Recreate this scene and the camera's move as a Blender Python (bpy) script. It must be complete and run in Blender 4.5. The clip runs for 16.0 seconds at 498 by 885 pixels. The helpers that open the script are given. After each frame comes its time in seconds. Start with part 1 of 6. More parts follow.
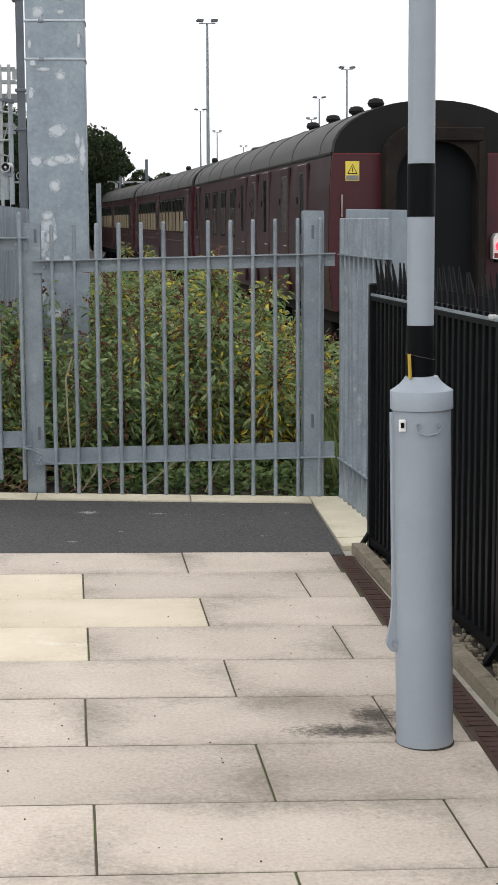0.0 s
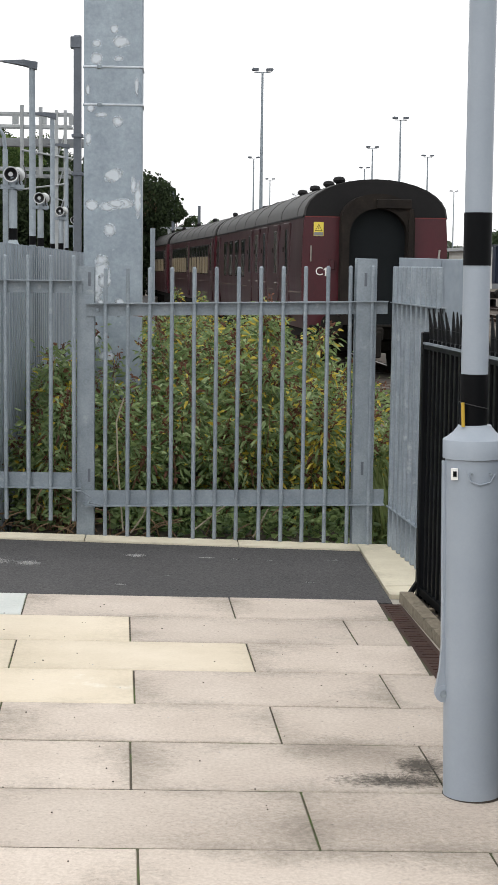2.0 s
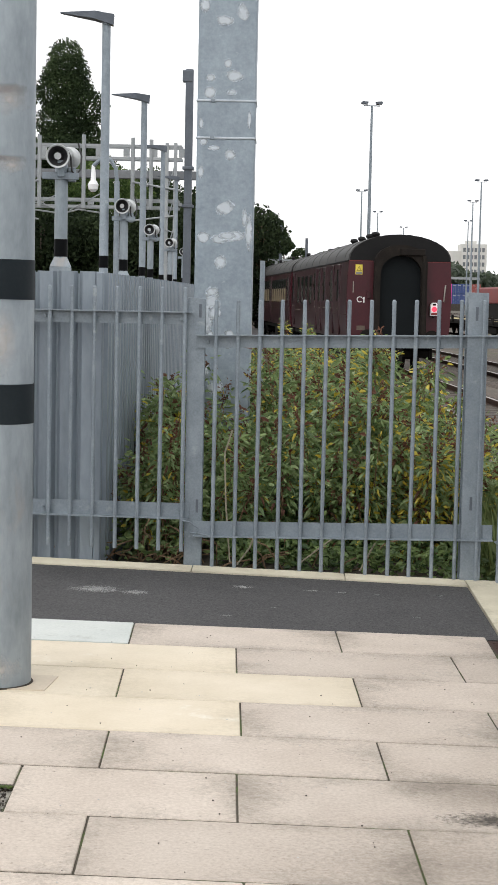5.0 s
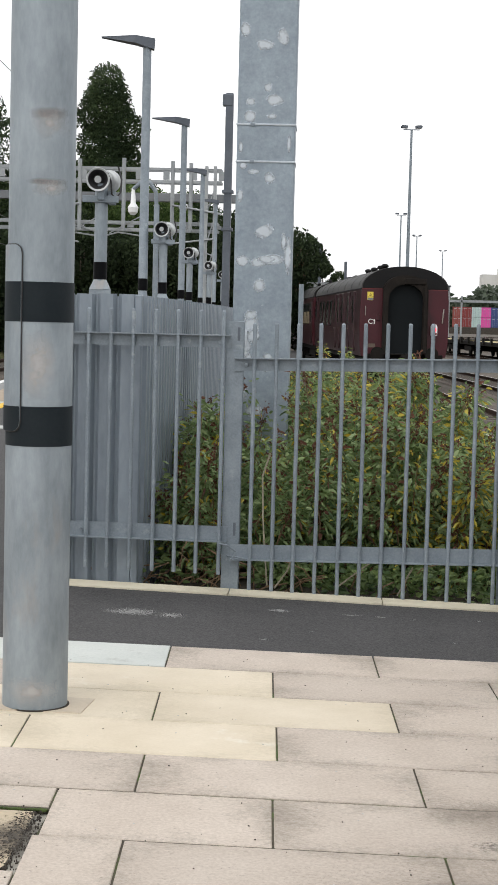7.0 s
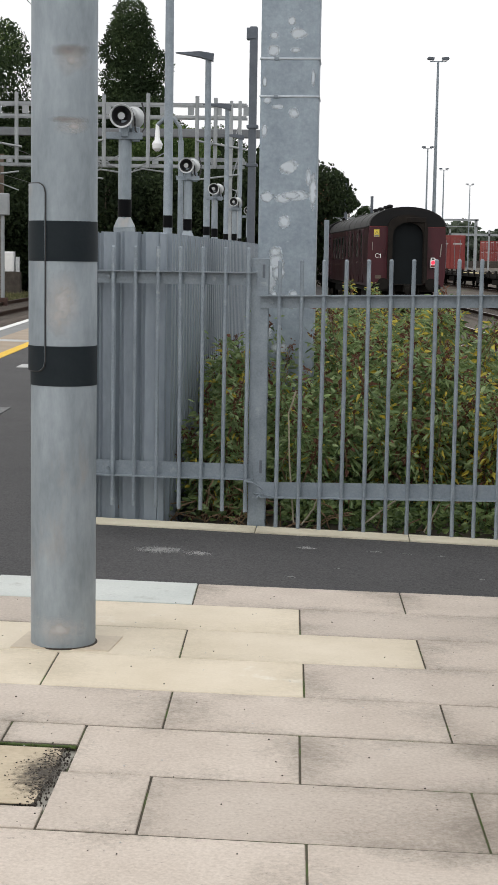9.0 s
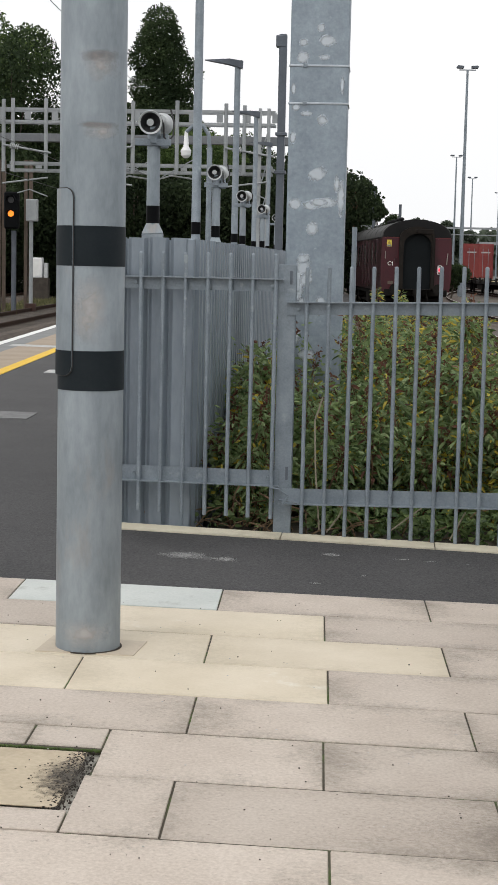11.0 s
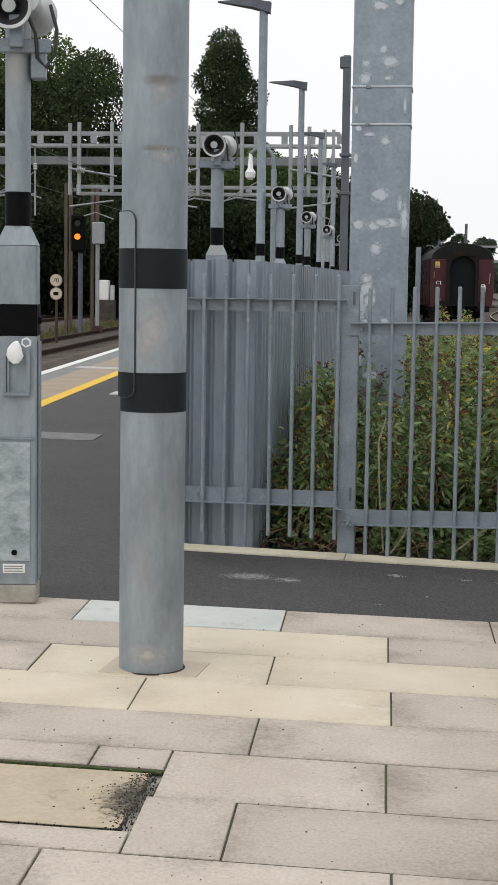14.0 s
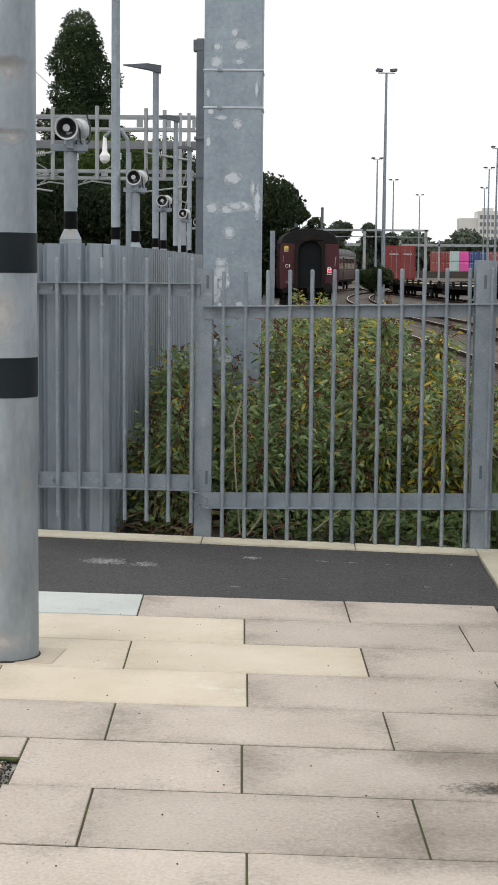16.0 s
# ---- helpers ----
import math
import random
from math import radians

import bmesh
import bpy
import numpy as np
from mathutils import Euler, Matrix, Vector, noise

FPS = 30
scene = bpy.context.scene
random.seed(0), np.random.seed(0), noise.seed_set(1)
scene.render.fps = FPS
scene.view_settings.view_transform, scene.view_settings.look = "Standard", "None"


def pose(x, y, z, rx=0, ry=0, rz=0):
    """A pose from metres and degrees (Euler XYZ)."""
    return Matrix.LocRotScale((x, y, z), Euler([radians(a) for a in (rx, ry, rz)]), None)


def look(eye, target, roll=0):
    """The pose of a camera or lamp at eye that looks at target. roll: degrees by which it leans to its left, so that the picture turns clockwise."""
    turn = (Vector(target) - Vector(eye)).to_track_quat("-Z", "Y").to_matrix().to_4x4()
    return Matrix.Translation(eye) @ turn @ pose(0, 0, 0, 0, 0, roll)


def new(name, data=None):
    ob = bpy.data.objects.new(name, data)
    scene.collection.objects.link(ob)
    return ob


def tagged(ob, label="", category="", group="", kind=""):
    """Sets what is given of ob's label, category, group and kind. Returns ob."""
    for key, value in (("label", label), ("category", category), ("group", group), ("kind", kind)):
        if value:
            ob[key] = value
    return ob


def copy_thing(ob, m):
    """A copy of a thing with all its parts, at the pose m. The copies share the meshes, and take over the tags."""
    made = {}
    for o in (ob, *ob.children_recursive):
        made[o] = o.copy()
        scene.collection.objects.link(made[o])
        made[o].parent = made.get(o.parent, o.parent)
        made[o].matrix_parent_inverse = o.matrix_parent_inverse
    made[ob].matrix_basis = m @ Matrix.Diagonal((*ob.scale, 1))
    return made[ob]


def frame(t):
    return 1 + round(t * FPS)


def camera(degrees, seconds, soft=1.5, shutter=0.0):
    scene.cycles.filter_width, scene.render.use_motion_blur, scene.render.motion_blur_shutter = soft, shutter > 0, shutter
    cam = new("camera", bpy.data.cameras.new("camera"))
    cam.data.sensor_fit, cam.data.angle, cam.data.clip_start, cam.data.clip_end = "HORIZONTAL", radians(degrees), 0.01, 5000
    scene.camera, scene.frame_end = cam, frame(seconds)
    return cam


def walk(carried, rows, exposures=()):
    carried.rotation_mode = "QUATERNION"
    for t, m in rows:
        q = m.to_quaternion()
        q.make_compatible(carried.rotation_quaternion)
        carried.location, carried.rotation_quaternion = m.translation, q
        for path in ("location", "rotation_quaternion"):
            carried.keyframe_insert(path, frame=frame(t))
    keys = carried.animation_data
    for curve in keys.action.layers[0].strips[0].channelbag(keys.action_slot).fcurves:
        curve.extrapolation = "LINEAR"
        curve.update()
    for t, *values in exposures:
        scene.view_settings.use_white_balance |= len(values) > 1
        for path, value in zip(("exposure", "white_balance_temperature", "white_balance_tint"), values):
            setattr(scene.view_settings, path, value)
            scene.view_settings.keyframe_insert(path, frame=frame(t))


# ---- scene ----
cam = camera(17.6, 16.0)
PATH = [
    (0, (0.132, -4.919, 1.484), (0.2776, -2.9428, 1.2108), -0.26),
    (0.5, (0.129, -4.924, 1.484), (0.2615, -2.9469, 1.2152), -0.52),
    (1, (0.127, -4.921, 1.482), (0.2464, -2.9415, 1.2257), -1.01),
    (1.5, (0.123, -4.920, 1.478), (0.2443, -2.9368, 1.2537), 0.18),
    (2, (0.119, -4.916, 1.479), (0.2065, -2.9294, 1.2630), 0.71),
    (2.5, (0.113, -4.916, 1.480), (0.1608, -2.9280, 1.2644), 1.02),
    (3, (0.107, -4.915, 1.482), (0.1251, -2.9253, 1.2789), 1.09),
    (3.5, (0.103, -4.915, 1.483), (0.1050, -2.9245, 1.2869), 0.91),
    (4, (0.097, -4.916, 1.483), (0.0796, -2.9254, 1.2930), 0.88),
    (6.5, (0.096, -4.908, 1.483), (0.0243, -2.9159, 1.3245), 1.58),
    (7, (0.096, -4.905, 1.485), (0.0059, -2.9125, 1.3332), 1.42),
    (7.5, (0.094, -4.902, 1.487), (-0.0114, -2.9120, 1.3229), 1.12),
    (8, (0.097, -4.901, 1.487), (-0.0273, -2.9147, 1.2950), 0.49),
    (8.2, (0.103, -4.899, 1.491), (-0.0210, -2.9137, 1.2857), 0.51),
    (10.3, (0.102, -4.899, 1.487), (-0.0214, -2.9173, 1.2475), 1.66),
    (10.5, (0.103, -4.900, 1.485), (-0.0271, -2.9181, 1.2492), 1.55),
    (11, (0.104, -4.899, 1.485), (-0.0508, -2.9172, 1.2626), 1.26),
    (11.5, (0.107, -4.896, 1.487), (-0.0728, -2.9149, 1.2794), 1.26),
    (12, (0.107, -4.894, 1.486), (-0.0995, -2.9156, 1.2796), 1.06),
    (12.5, (0.108, -4.893, 1.487), (-0.1321, -2.9185, 1.2776), 0.92),
    (13, (0.111, -4.893, 1.487), (-0.1581, -2.9220, 1.2794), 0.90),
    (13.5, (0.113, -4.898, 1.487), (-0.1555, -2.9265, 1.2839), 0.92),
    (14, (0.120, -4.901, 1.487), (-0.1175, -2.9254, 1.2888), 0.81),
    (14.5, (0.133, -4.901, 1.488), (-0.0514, -2.9196, 1.2862), 0.38),
    (15, (0.145, -4.900, 1.487), (0.0250, -2.9147, 1.2750), 0.25),
    (15.5, (0.148, -4.902, 1.486), (0.0732, -2.9148, 1.2696), 0.54),
    (16, (0.146, -4.903, 1.486), (0.0818, -2.9156, 1.2700), 0.55),
]
walk(cam, [(t, look(eye, target, roll)) for t, eye, target, roll in PATH], [(0, 0.26), (1, 0.24), (2, 0.36), (4, 0.34), (6.5, 0.27), (7.2, 0.20), (8, 0.13), (11, 0.01), (13.5, -0.05), (16, 0.10)])

# ---- light ----
world = bpy.data.worlds.new("overcast_sky")
scene.world = world
world.use_nodes = True
wn, wl = world.node_tree.nodes, world.node_tree.links
sky = wn.new("ShaderNodeTexSky")
sky.sky_type = "NISHITA"
sky.sun_disc = False
sky.sun_elevation, sky.sun_rotation = radians(48), radians(205)
sky.air_density, sky.dust_density, sky.ozone_density = 1.0, 4.0, 1.0
grey = wn.new("ShaderNodeHueSaturation")
grey.inputs["Saturation"].default_value = 0.10
grey.inputs["Value"].default_value = 1.0
wl.new(sky.outputs[0], grey.inputs["Color"])
# thick even cloud in front of the sky
cloud = wn.new("ShaderNodeMix")
cloud.data_type = "RGBA"
cloud.inputs["Factor"].default_value = 0.88
cloud.inputs["B"].default_value = (9.0, 9.05, 9.15, 1)
wl.new(grey.outputs[0], cloud.inputs["A"])
wl.new(cloud.outputs["Result"], wn["Background"].inputs["Color"])
wn["Background"].inputs["Strength"].default_value = 0.12
sun = new("sun", bpy.data.lights.new("sun", "SUN"))
sun.data.energy, sun.data.angle, sun.data.color = 0.6, radians(35), (1.0, 0.97, 0.93)
sun.matrix_world = look((0, 0, 30), (0 + 30 * 0.42, 30 * 0.8, 0))


# ---- mesh tools ----
class Geo:
    """Collects points and faces of one mesh."""

    def __init__(self):
        self.v, self.f = [], []

    def add(self, verts, faces):
        n = len(self.v)
        self.v += [tuple(p) for p in verts]
        self.f += [tuple(i + n for i in face) for face in faces]
        return self

    def box(self, x0, x1, y0, y1, z0, z1, b=0.0):
        c = ((x0 + x1) / 2, (y0 + y1) / 2, (z0 + z1) / 2)
        h = (abs(x1 - x0) / 2, abs(y1 - y0) / 2, abs(z1 - z0) / 2)
        b = min(b, 0.45 * min(h))
        if b <= 0:
            v = [(c[0] + sx * h[0], c[1] + sy * h[1], c[2] + sz * h[2]) for sx in (-1, 1) for sy in (-1, 1) for sz in (-1, 1)]
            return self.add(v, [(0, 1, 3, 2), (4, 6, 7, 5), (0, 4, 5, 1), (2, 3, 7, 6), (0, 2, 6, 4), (1, 5, 7, 3)])
        v, at = [], {}
        for sx in (-1, 1):
            for sy in (-1, 1):
                for sz in (-1, 1):
                    for k in range(3):
                        s = [sx, sy, sz]
                        p = [c[i] + s[i] * (h[i] - (b if i != k else 0)) for i in range(3)]
                        at[(sx, sy, sz, k)] = len(v)
                        v.append(p)
        f = []
        for k in range(3):
            i, j = (k + 1) % 3, (k + 2) % 3
            for s in (-1, 1):
                ring = []
                for a, d in ((-1, -1), (1, -1), (1, 1), (-1, 1)):
                    q = [0, 0, 0]
                    q[k], q[i], q[j] = s, a, d
                    ring.append(at[(*q, k)])
                f.append(ring if s > 0 else ring[::-1])
            for a in (-1, 1):
                for d in (-1, 1):
                    q0, q1 = [0, 0, 0], [0, 0, 0]
                    q0[k], q0[i], q0[j] = -1, a, d
                    q1[k], q1[i], q1[j] = 1, a, d
                    face = [at[(*q0, i)], at[(*q1, i)], at[(*q1, j)], at[(*q0, j)]]
                    f.append(face if a * d > 0 else face[::-1])
        for sx in (-1, 1):
            for sy in (-1, 1):
                for sz in (-1, 1):
                    face = [at[(sx, sy, sz, k)] for k in range(3)]
                    f.append(face if sx * sy * sz > 0 else face[::-1])
        return self.add(v, f)

    def rod(self, p0, p1, r0, r1=None, n=10, caps=True):
        r1 = r0 if r1 is None else r1
        p0, p1 = Vector(p0), Vector(p1)
        d = (p1 - p0).normalized()
        a = d.orthogonal().normalized()
        c = d.cross(a)
        ring = [(math.cos(2 * math.pi * i / n), math.sin(2 * math.pi * i / n)) for i in range(n)]
        v = [p0 + (a * x + c * y) * r0 for x, y in ring] + [p1 + (a * x + c * y) * r1 for x, y in ring]
        f = [(i, (i + 1) % n, n + (i + 1) % n, n + i) for i in range(n)]
        if caps:
            f += [tuple(range(n))[::-1], tuple(range(n, 2 * n))]
        return self.add(v, f)

    def path(self, pts, r, n=6):
        """One bent tube through the points."""
        pts = [Vector(p) for p in pts]
        v, side = [], None
        for i, p in enumerate(pts):
            d = (pts[min(i + 1, len(pts) - 1)] - pts[max(i - 1, 0)]).normalized()
            side = d.orthogonal().normalized() if side is None else (side - d * side.dot(d)).normalized()
            up = d.cross(side)
            v += [p + (side * math.cos(2 * math.pi * k / n) + up * math.sin(2 * math.pi * k / n)) * r for k in range(n)]
        m = len(pts)
        f = [(j * n + k, j * n + (k + 1) % n, (j + 1) * n + (k + 1) % n, (j + 1) * n + k) for j in range(m - 1) for k in range(n)]
        return self.add(v, f + [tuple(range(n))[::-1], tuple(range((m - 1) * n, m * n))])

    def lathe(self, x, y, rows, n=32):
        """rows: (radius, z) from the bottom up."""
        v = [(x + r * math.cos(2 * math.pi * i / n), y + r * math.sin(2 * math.pi * i / n), z) for r, z in rows for i in range(n)]
        f = [(k * n + i, k * n + (i + 1) % n, (k + 1) * n + (i + 1) % n, (k + 1) * n + i) for k in range(len(rows) - 1) for i in range(n)]
        f += [tuple(range(n))[::-1], tuple(range((len(rows) - 1) * n, len(rows) * n))]
        return self.add(v, f)

    def prism(self, ring, axis, a, b):
        """ring: 2D outline, extruded along an axis from a to b."""
        put = {"x": lambda p, t: (t, p[0], p[1]), "y": lambda p, t: (p[0], t, p[1]), "z": lambda p, t: (p[0], p[1], t)}[axis]
        n = len(ring)
        v = [put(p, a) for p in ring] + [put(p, b) for p in ring]
        f = [(i, (i + 1) % n, n + (i + 1) % n, n + i) for i in range(n)] + [tuple(range(n))[::-1], tuple(range(n, 2 * n))]
        return self.add(v, f)

    def mesh(self, name, smooth=False):
        me = bpy.data.meshes.new(name)
        me.from_pydata(self.v, [], self.f)
        bm = bmesh.new()
        bm.from_mesh(me)
        bmesh.ops.recalc_face_normals(bm, faces=bm.faces)
        bm.to_mesh(me)
        bm.free()
        if smooth:
            me.shade_smooth()
            me.set_sharp_from_angle(angle=radians(35))
        return me


def part(name, geo, material, parent=None, label="", smooth=False):
    me = geo.mesh(name, smooth) if isinstance(geo, Geo) else geo
    if material is not None and not me.materials:
        me.materials.append(material)
    ob = new(name, me)
    if parent is not None:
        ob.parent = parent
    return tagged(ob, label)


def thing(name, label, category, m=None, group="", kind=""):
    ob = new(name)
    ob.empty_display_size = 0.1
    if m is not None:
        ob.matrix_basis = m
    return tagged(ob, label, category, group, kind)


def text_mesh(words, size, depth=0.002):
    cu = bpy.data.curves.new("lettering", "FONT")
    cu.body, cu.size, cu.extrude, cu.align_x, cu.align_y = words, size, depth, "CENTER", "CENTER"
    ob = bpy.data.objects.new("lettering", cu)
    scene.collection.objects.link(ob)
    me = bpy.data.meshes.new_from_object(ob.evaluated_get(bpy.context.evaluated_depsgraph_get()))
    bpy.data.objects.remove(ob)
    return me


# ---- materials ----
def pbr(name, c1, c2, rough=0.6, metal=0.0, big=3.0, fine=60.0, bump=0.15, rand=0.0, spots=None, stretch=(1, 1, 1), contrast=0.35, island=0.0, spec=0.5):
    """Two-scale mottled surface. spots: (colour, scale, from, to) for stains; rand: spread of tone from object to object."""
    m = bpy.data.materials.new(name)
    m.use_nodes = True
    nt = m.node_tree
    N, L = nt.nodes, nt.links
    bsdf = N["Principled BSDF"]
    tc = N.new("ShaderNodeTexCoord")
    mp = N.new("ShaderNodeMapping")
    mp.inputs["Scale"].default_value = stretch
    L.new(tc.outputs["Object"], mp.inputs["Vector"])
    info = N.new("ShaderNodeObjectInfo")
    off = N.new("ShaderNodeVectorMath")
    off.operation = "MULTIPLY_ADD"
    comb = N.new("ShaderNodeCombineXYZ")
    L.new(info.outputs["Random"], comb.inputs[0])
    L.new(info.outputs["Random"], comb.inputs[1])
    off.inputs[1].default_value = (37.0, 19.0, 0.0)
    L.new(comb.outputs[0], off.inputs[0])
    L.new(mp.outputs[0], off.inputs[2])
    def noise_at(scale, detail):
        n = N.new("ShaderNodeTexNoise")
        n.inputs["Scale"].default_value, n.inputs["Detail"].default_value = scale, detail
        n.inputs["Roughness"].default_value = 0.65
        L.new(off.outputs[0], n.inputs["Vector"])
        return n
    nb, nf = noise_at(big, 5), noise_at(fine, 3)
    mix = N.new("ShaderNodeMath")
    mix.operation = "MULTIPLY_ADD"
    mix.inputs[1].default_value = contrast
    L.new(nf.outputs[0], mix.inputs[0])
    L.new(nb.outputs[0], mix.inputs[2])
    ramp = N.new("ShaderNodeMapRange")
    ramp.inputs[1].default_value, ramp.inputs[2].default_value = 0.35 + contrast * 0.35, 0.65 + contrast * 0.65
    L.new(mix.outputs[0], ramp.inputs[0])
    col = N.new("ShaderNodeMix")
    col.data_type = "RGBA"
    col.inputs["A"].default_value, col.inputs["B"].default_value = (*c1, 1), (*c2, 1)
    L.new(ramp.outputs[0], col.inputs["Factor"])
    out = col.outputs["Result"]
    if spots:
        sc, sscale, a, b = spots
        ns = noise_at(sscale, 6)
        r2 = N.new("ShaderNodeMapRange")
        r2.inputs[1].default_value, r2.inputs[2].default_value = a, b
        L.new(ns.outputs[0], r2.inputs[0])
        m2 = N.new("ShaderNodeMix")
        m2.data_type = "RGBA"
        m2.inputs["B"].default_value = (*sc, 1)
        L.new(r2.outputs[0], m2.inputs["Factor"])
        L.new(out, m2.inputs["A"])
        out = m2.outputs["Result"]
    if rand or island:
        hv = N.new("ShaderNodeHueSaturation")
        r3 = N.new("ShaderNodeMapRange")
        spread = rand or island
        r3.inputs[3].default_value, r3.inputs[4].default_value = 1 - spread, 1 + spread
        if island:
            gm = N.new("ShaderNodeNewGeometry")
            L.new(gm.outputs["Random Per Island"], r3.inputs[0])
        else:
            L.new(info.outputs["Random"], r3.inputs[0])
        L.new(r3.outputs[0], hv.inputs["Value"])
        L.new(out, hv.inputs["Color"])
        out = hv.outputs[0]
    L.new(out, bsdf.inputs["Base Color"])
    rr = N.new("ShaderNodeMapRange")
    rr.inputs[3].default_value, rr.inputs[4].default_value = max(0.05, rough - 0.1), min(1, rough + 0.1)
    L.new(nb.outputs[0], rr.inputs[0])
    L.new(rr.outputs[0], bsdf.inputs["Roughness"])
    bsdf.inputs["Metallic"].default_value = metal
    bsdf.inputs["Specular IOR Level"].default_value = spec
    if bump:
        bp = N.new("ShaderNodeBump")
        bp.inputs["Strength"].default_value, bp.inputs["Distance"].default_value = bump, 0.004
        L.new(nf.outputs[0], bp.inputs["Height"])
        L.new(bp.outputs[0], bsdf.inputs["Normal"])
    return m


def glow(name, colour, strength):
    m = pbr(name, colour, colour, 0.3, bump=0)
    b = m.node_tree.nodes["Principled BSDF"]
    b.inputs["Emission Color"].default_value, b.inputs["Emission Strength"].default_value = (*colour, 1), strength
    return m


def leafy(name, c1, c2, rough=0.5, clumps=False):
    """Leaves whose tone changes from leaf to leaf."""
    m = bpy.data.materials.new(name)
    m.use_nodes = True
    N, L = m.node_tree.nodes, m.node_tree.links
    gm, ramp = N.new("ShaderNodeNewGeometry"), N.new("ShaderNodeMix")
    ramp.data_type = "RGBA"
    ramp.inputs["A"].default_value, ramp.inputs["B"].default_value = (*c1, 1), (*c2, 1)
    if clumps:
        tc, nz, mr = N.new("ShaderNodeTexCoord"), N.new("ShaderNodeTexNoise"), N.new("ShaderNodeMath")
        nz.inputs["Scale"].default_value, nz.inputs["Detail"].default_value = 0.5, 3.0
        L.new(tc.outputs["Object"], nz.inputs["Vector"])
        mr.operation = "MULTIPLY"
        L.new(gm.outputs["Random Per Island"], mr.inputs[0])
        sc = N.new("ShaderNodeMapRange")
        sc.inputs[1].default_value, sc.inputs[2].default_value, sc.inputs[3].default_value, sc.inputs[4].default_value = 0.36, 0.66, 0.15, 1.3
        L.new(nz.outputs[0], sc.inputs[0])
        L.new(sc.outputs[0], mr.inputs[1])
        L.new(mr.outputs[0], ramp.inputs["Factor"])
    else:
        L.new(gm.outputs["Random Per Island"], ramp.inputs["Factor"])
    b = N["Principled BSDF"]
    L.new(ramp.outputs["Result"], b.inputs["Base Color"])
    b.inputs["Roughness"].default_value = rough
    b.inputs["Specular IOR Level"].default_value = 0.12 if clumps else 0.5
    tr, add = N.new("ShaderNodeBsdfTranslucent"), N.new("ShaderNodeMixShader")
    L.new(ramp.outputs["Result"], tr.inputs["Color"])
    add.inputs[0].default_value = 0.3
    L.new(b.outputs[0], add.inputs[1])
    L.new(tr.outputs[0], add.inputs[2])
    L.new(add.outputs[0], N["Material Output"].inputs["Surface"])
    return m


GALV = pbr("galvanised_steel", (0.175, 0.208, 0.238), (0.285, 0.328, 0.365), 0.52, 0.3, 6, 90, 0.08, 0.06, spots=((0.36, 0.40, 0.43), 11.0, 0.60, 0.74), contrast=0.6)
GALV_MAST = pbr("weathered_galvanised_mast", (0.215, 0.258, 0.30), (0.335, 0.39, 0.44), 0.55, 0.3, 5.5, 38, 0.10, spots=((0.44, 0.49, 0.54), 16.0, 0.66, 0.76), contrast=0.7)
GALV_POLE = pbr("weathered_galvanised_pole", (0.205, 0.24, 0.268), (0.335, 0.38, 0.415), 0.55, 0.3, 7, 45, 0.14, spots=((0.33, 0.29, 0.255), 2.6, 0.60, 0.78), stretch=(1, 1, 0.35))
ZINC_PALE = pbr("pale_zinc_bloom", (0.40, 0.44, 0.48), (0.56, 0.60, 0.65), 0.7, 0.1, 10, 60, 0.1)
SHEET = pbr("galvanised_sheet", (0.185, 0.218, 0.255), (0.275, 0.318, 0.36), 0.5, 0.3, 2.5, 40, 0.05, 0.09, stretch=(1, 1, 0.3))
GREY_PAINT = pbr("grey_paint", (0.255, 0.295, 0.345), (0.29, 0.33, 0.38), 0.42, 0, 4, 120, 0.04, spots=((0.21, 0.235, 0.27), 2.2, 0.62, 0.85))
BLACK_BAND = pbr("black_band", (0.002, 0.0024, 0.003), (0.0045, 0.005, 0.006), 0.5, 0, 6, 80, 0.05, spec=0.08)
DARK_BAND = pbr("dark_grey_band", (0.010, 0.015, 0.019), (0.016, 0.022, 0.026), 0.55, 0, 5, 80, 0.05, spots=((0.03, 0.035, 0.04), 4, 0.62, 0.85), spec=0.15)
BLACK_FENCE = pbr("black_fence_paint", (0.0018, 0.0022, 0.003), (0.004, 0.005, 0.006), 0.45, 0, 7, 90, 0.1, spots=((0.07, 0.075, 0.08), 15, 0.73, 0.80), spec=0.12, stretch=(1, 1, 0.3))
ASPHALT = pbr("asphalt", (0.018, 0.017, 0.018), (0.094, 0.091, 0.092), 0.85, 0, 1.0, 95, 0.8, spots=((0.12, 0.118, 0.117), 60.0, 0.63, 0.72), contrast=2.2)
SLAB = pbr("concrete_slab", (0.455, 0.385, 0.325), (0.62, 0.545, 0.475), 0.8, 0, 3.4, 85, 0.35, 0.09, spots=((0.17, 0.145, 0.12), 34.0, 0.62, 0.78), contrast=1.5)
SLAB_NEW = pbr("cream_slab", (0.635, 0.55, 0.42), (0.745, 0.66, 0.53), 0.75, 0, 2.4, 80, 0.08, 0.035, spots=((0.80, 0.76, 0.68), 3.0, 0.62, 0.75), contrast=0.4)
SLAB_PALE = pbr("pale_grey_slab", (0.53, 0.56, 0.535), (0.66, 0.68, 0.65), 0.75, 0, 3.0, 80, 0.15, spots=((0.40, 0.41, 0.38), 7, 0.58, 0.75), contrast=0.8)
JOINT = pbr("sandy_joint", (0.05, 0.042, 0.03), (0.10, 0.088, 0.06), 0.95, 0, 4, 90, 0.3, spots=((0.06, 0.10, 0.018), 4, 0.50, 0.62))
EDGING = pbr("cream_edging", (0.55, 0.50, 0.38), (0.66, 0.61, 0.48), 0.8, 0, 4, 80, 0.1, 0.04)
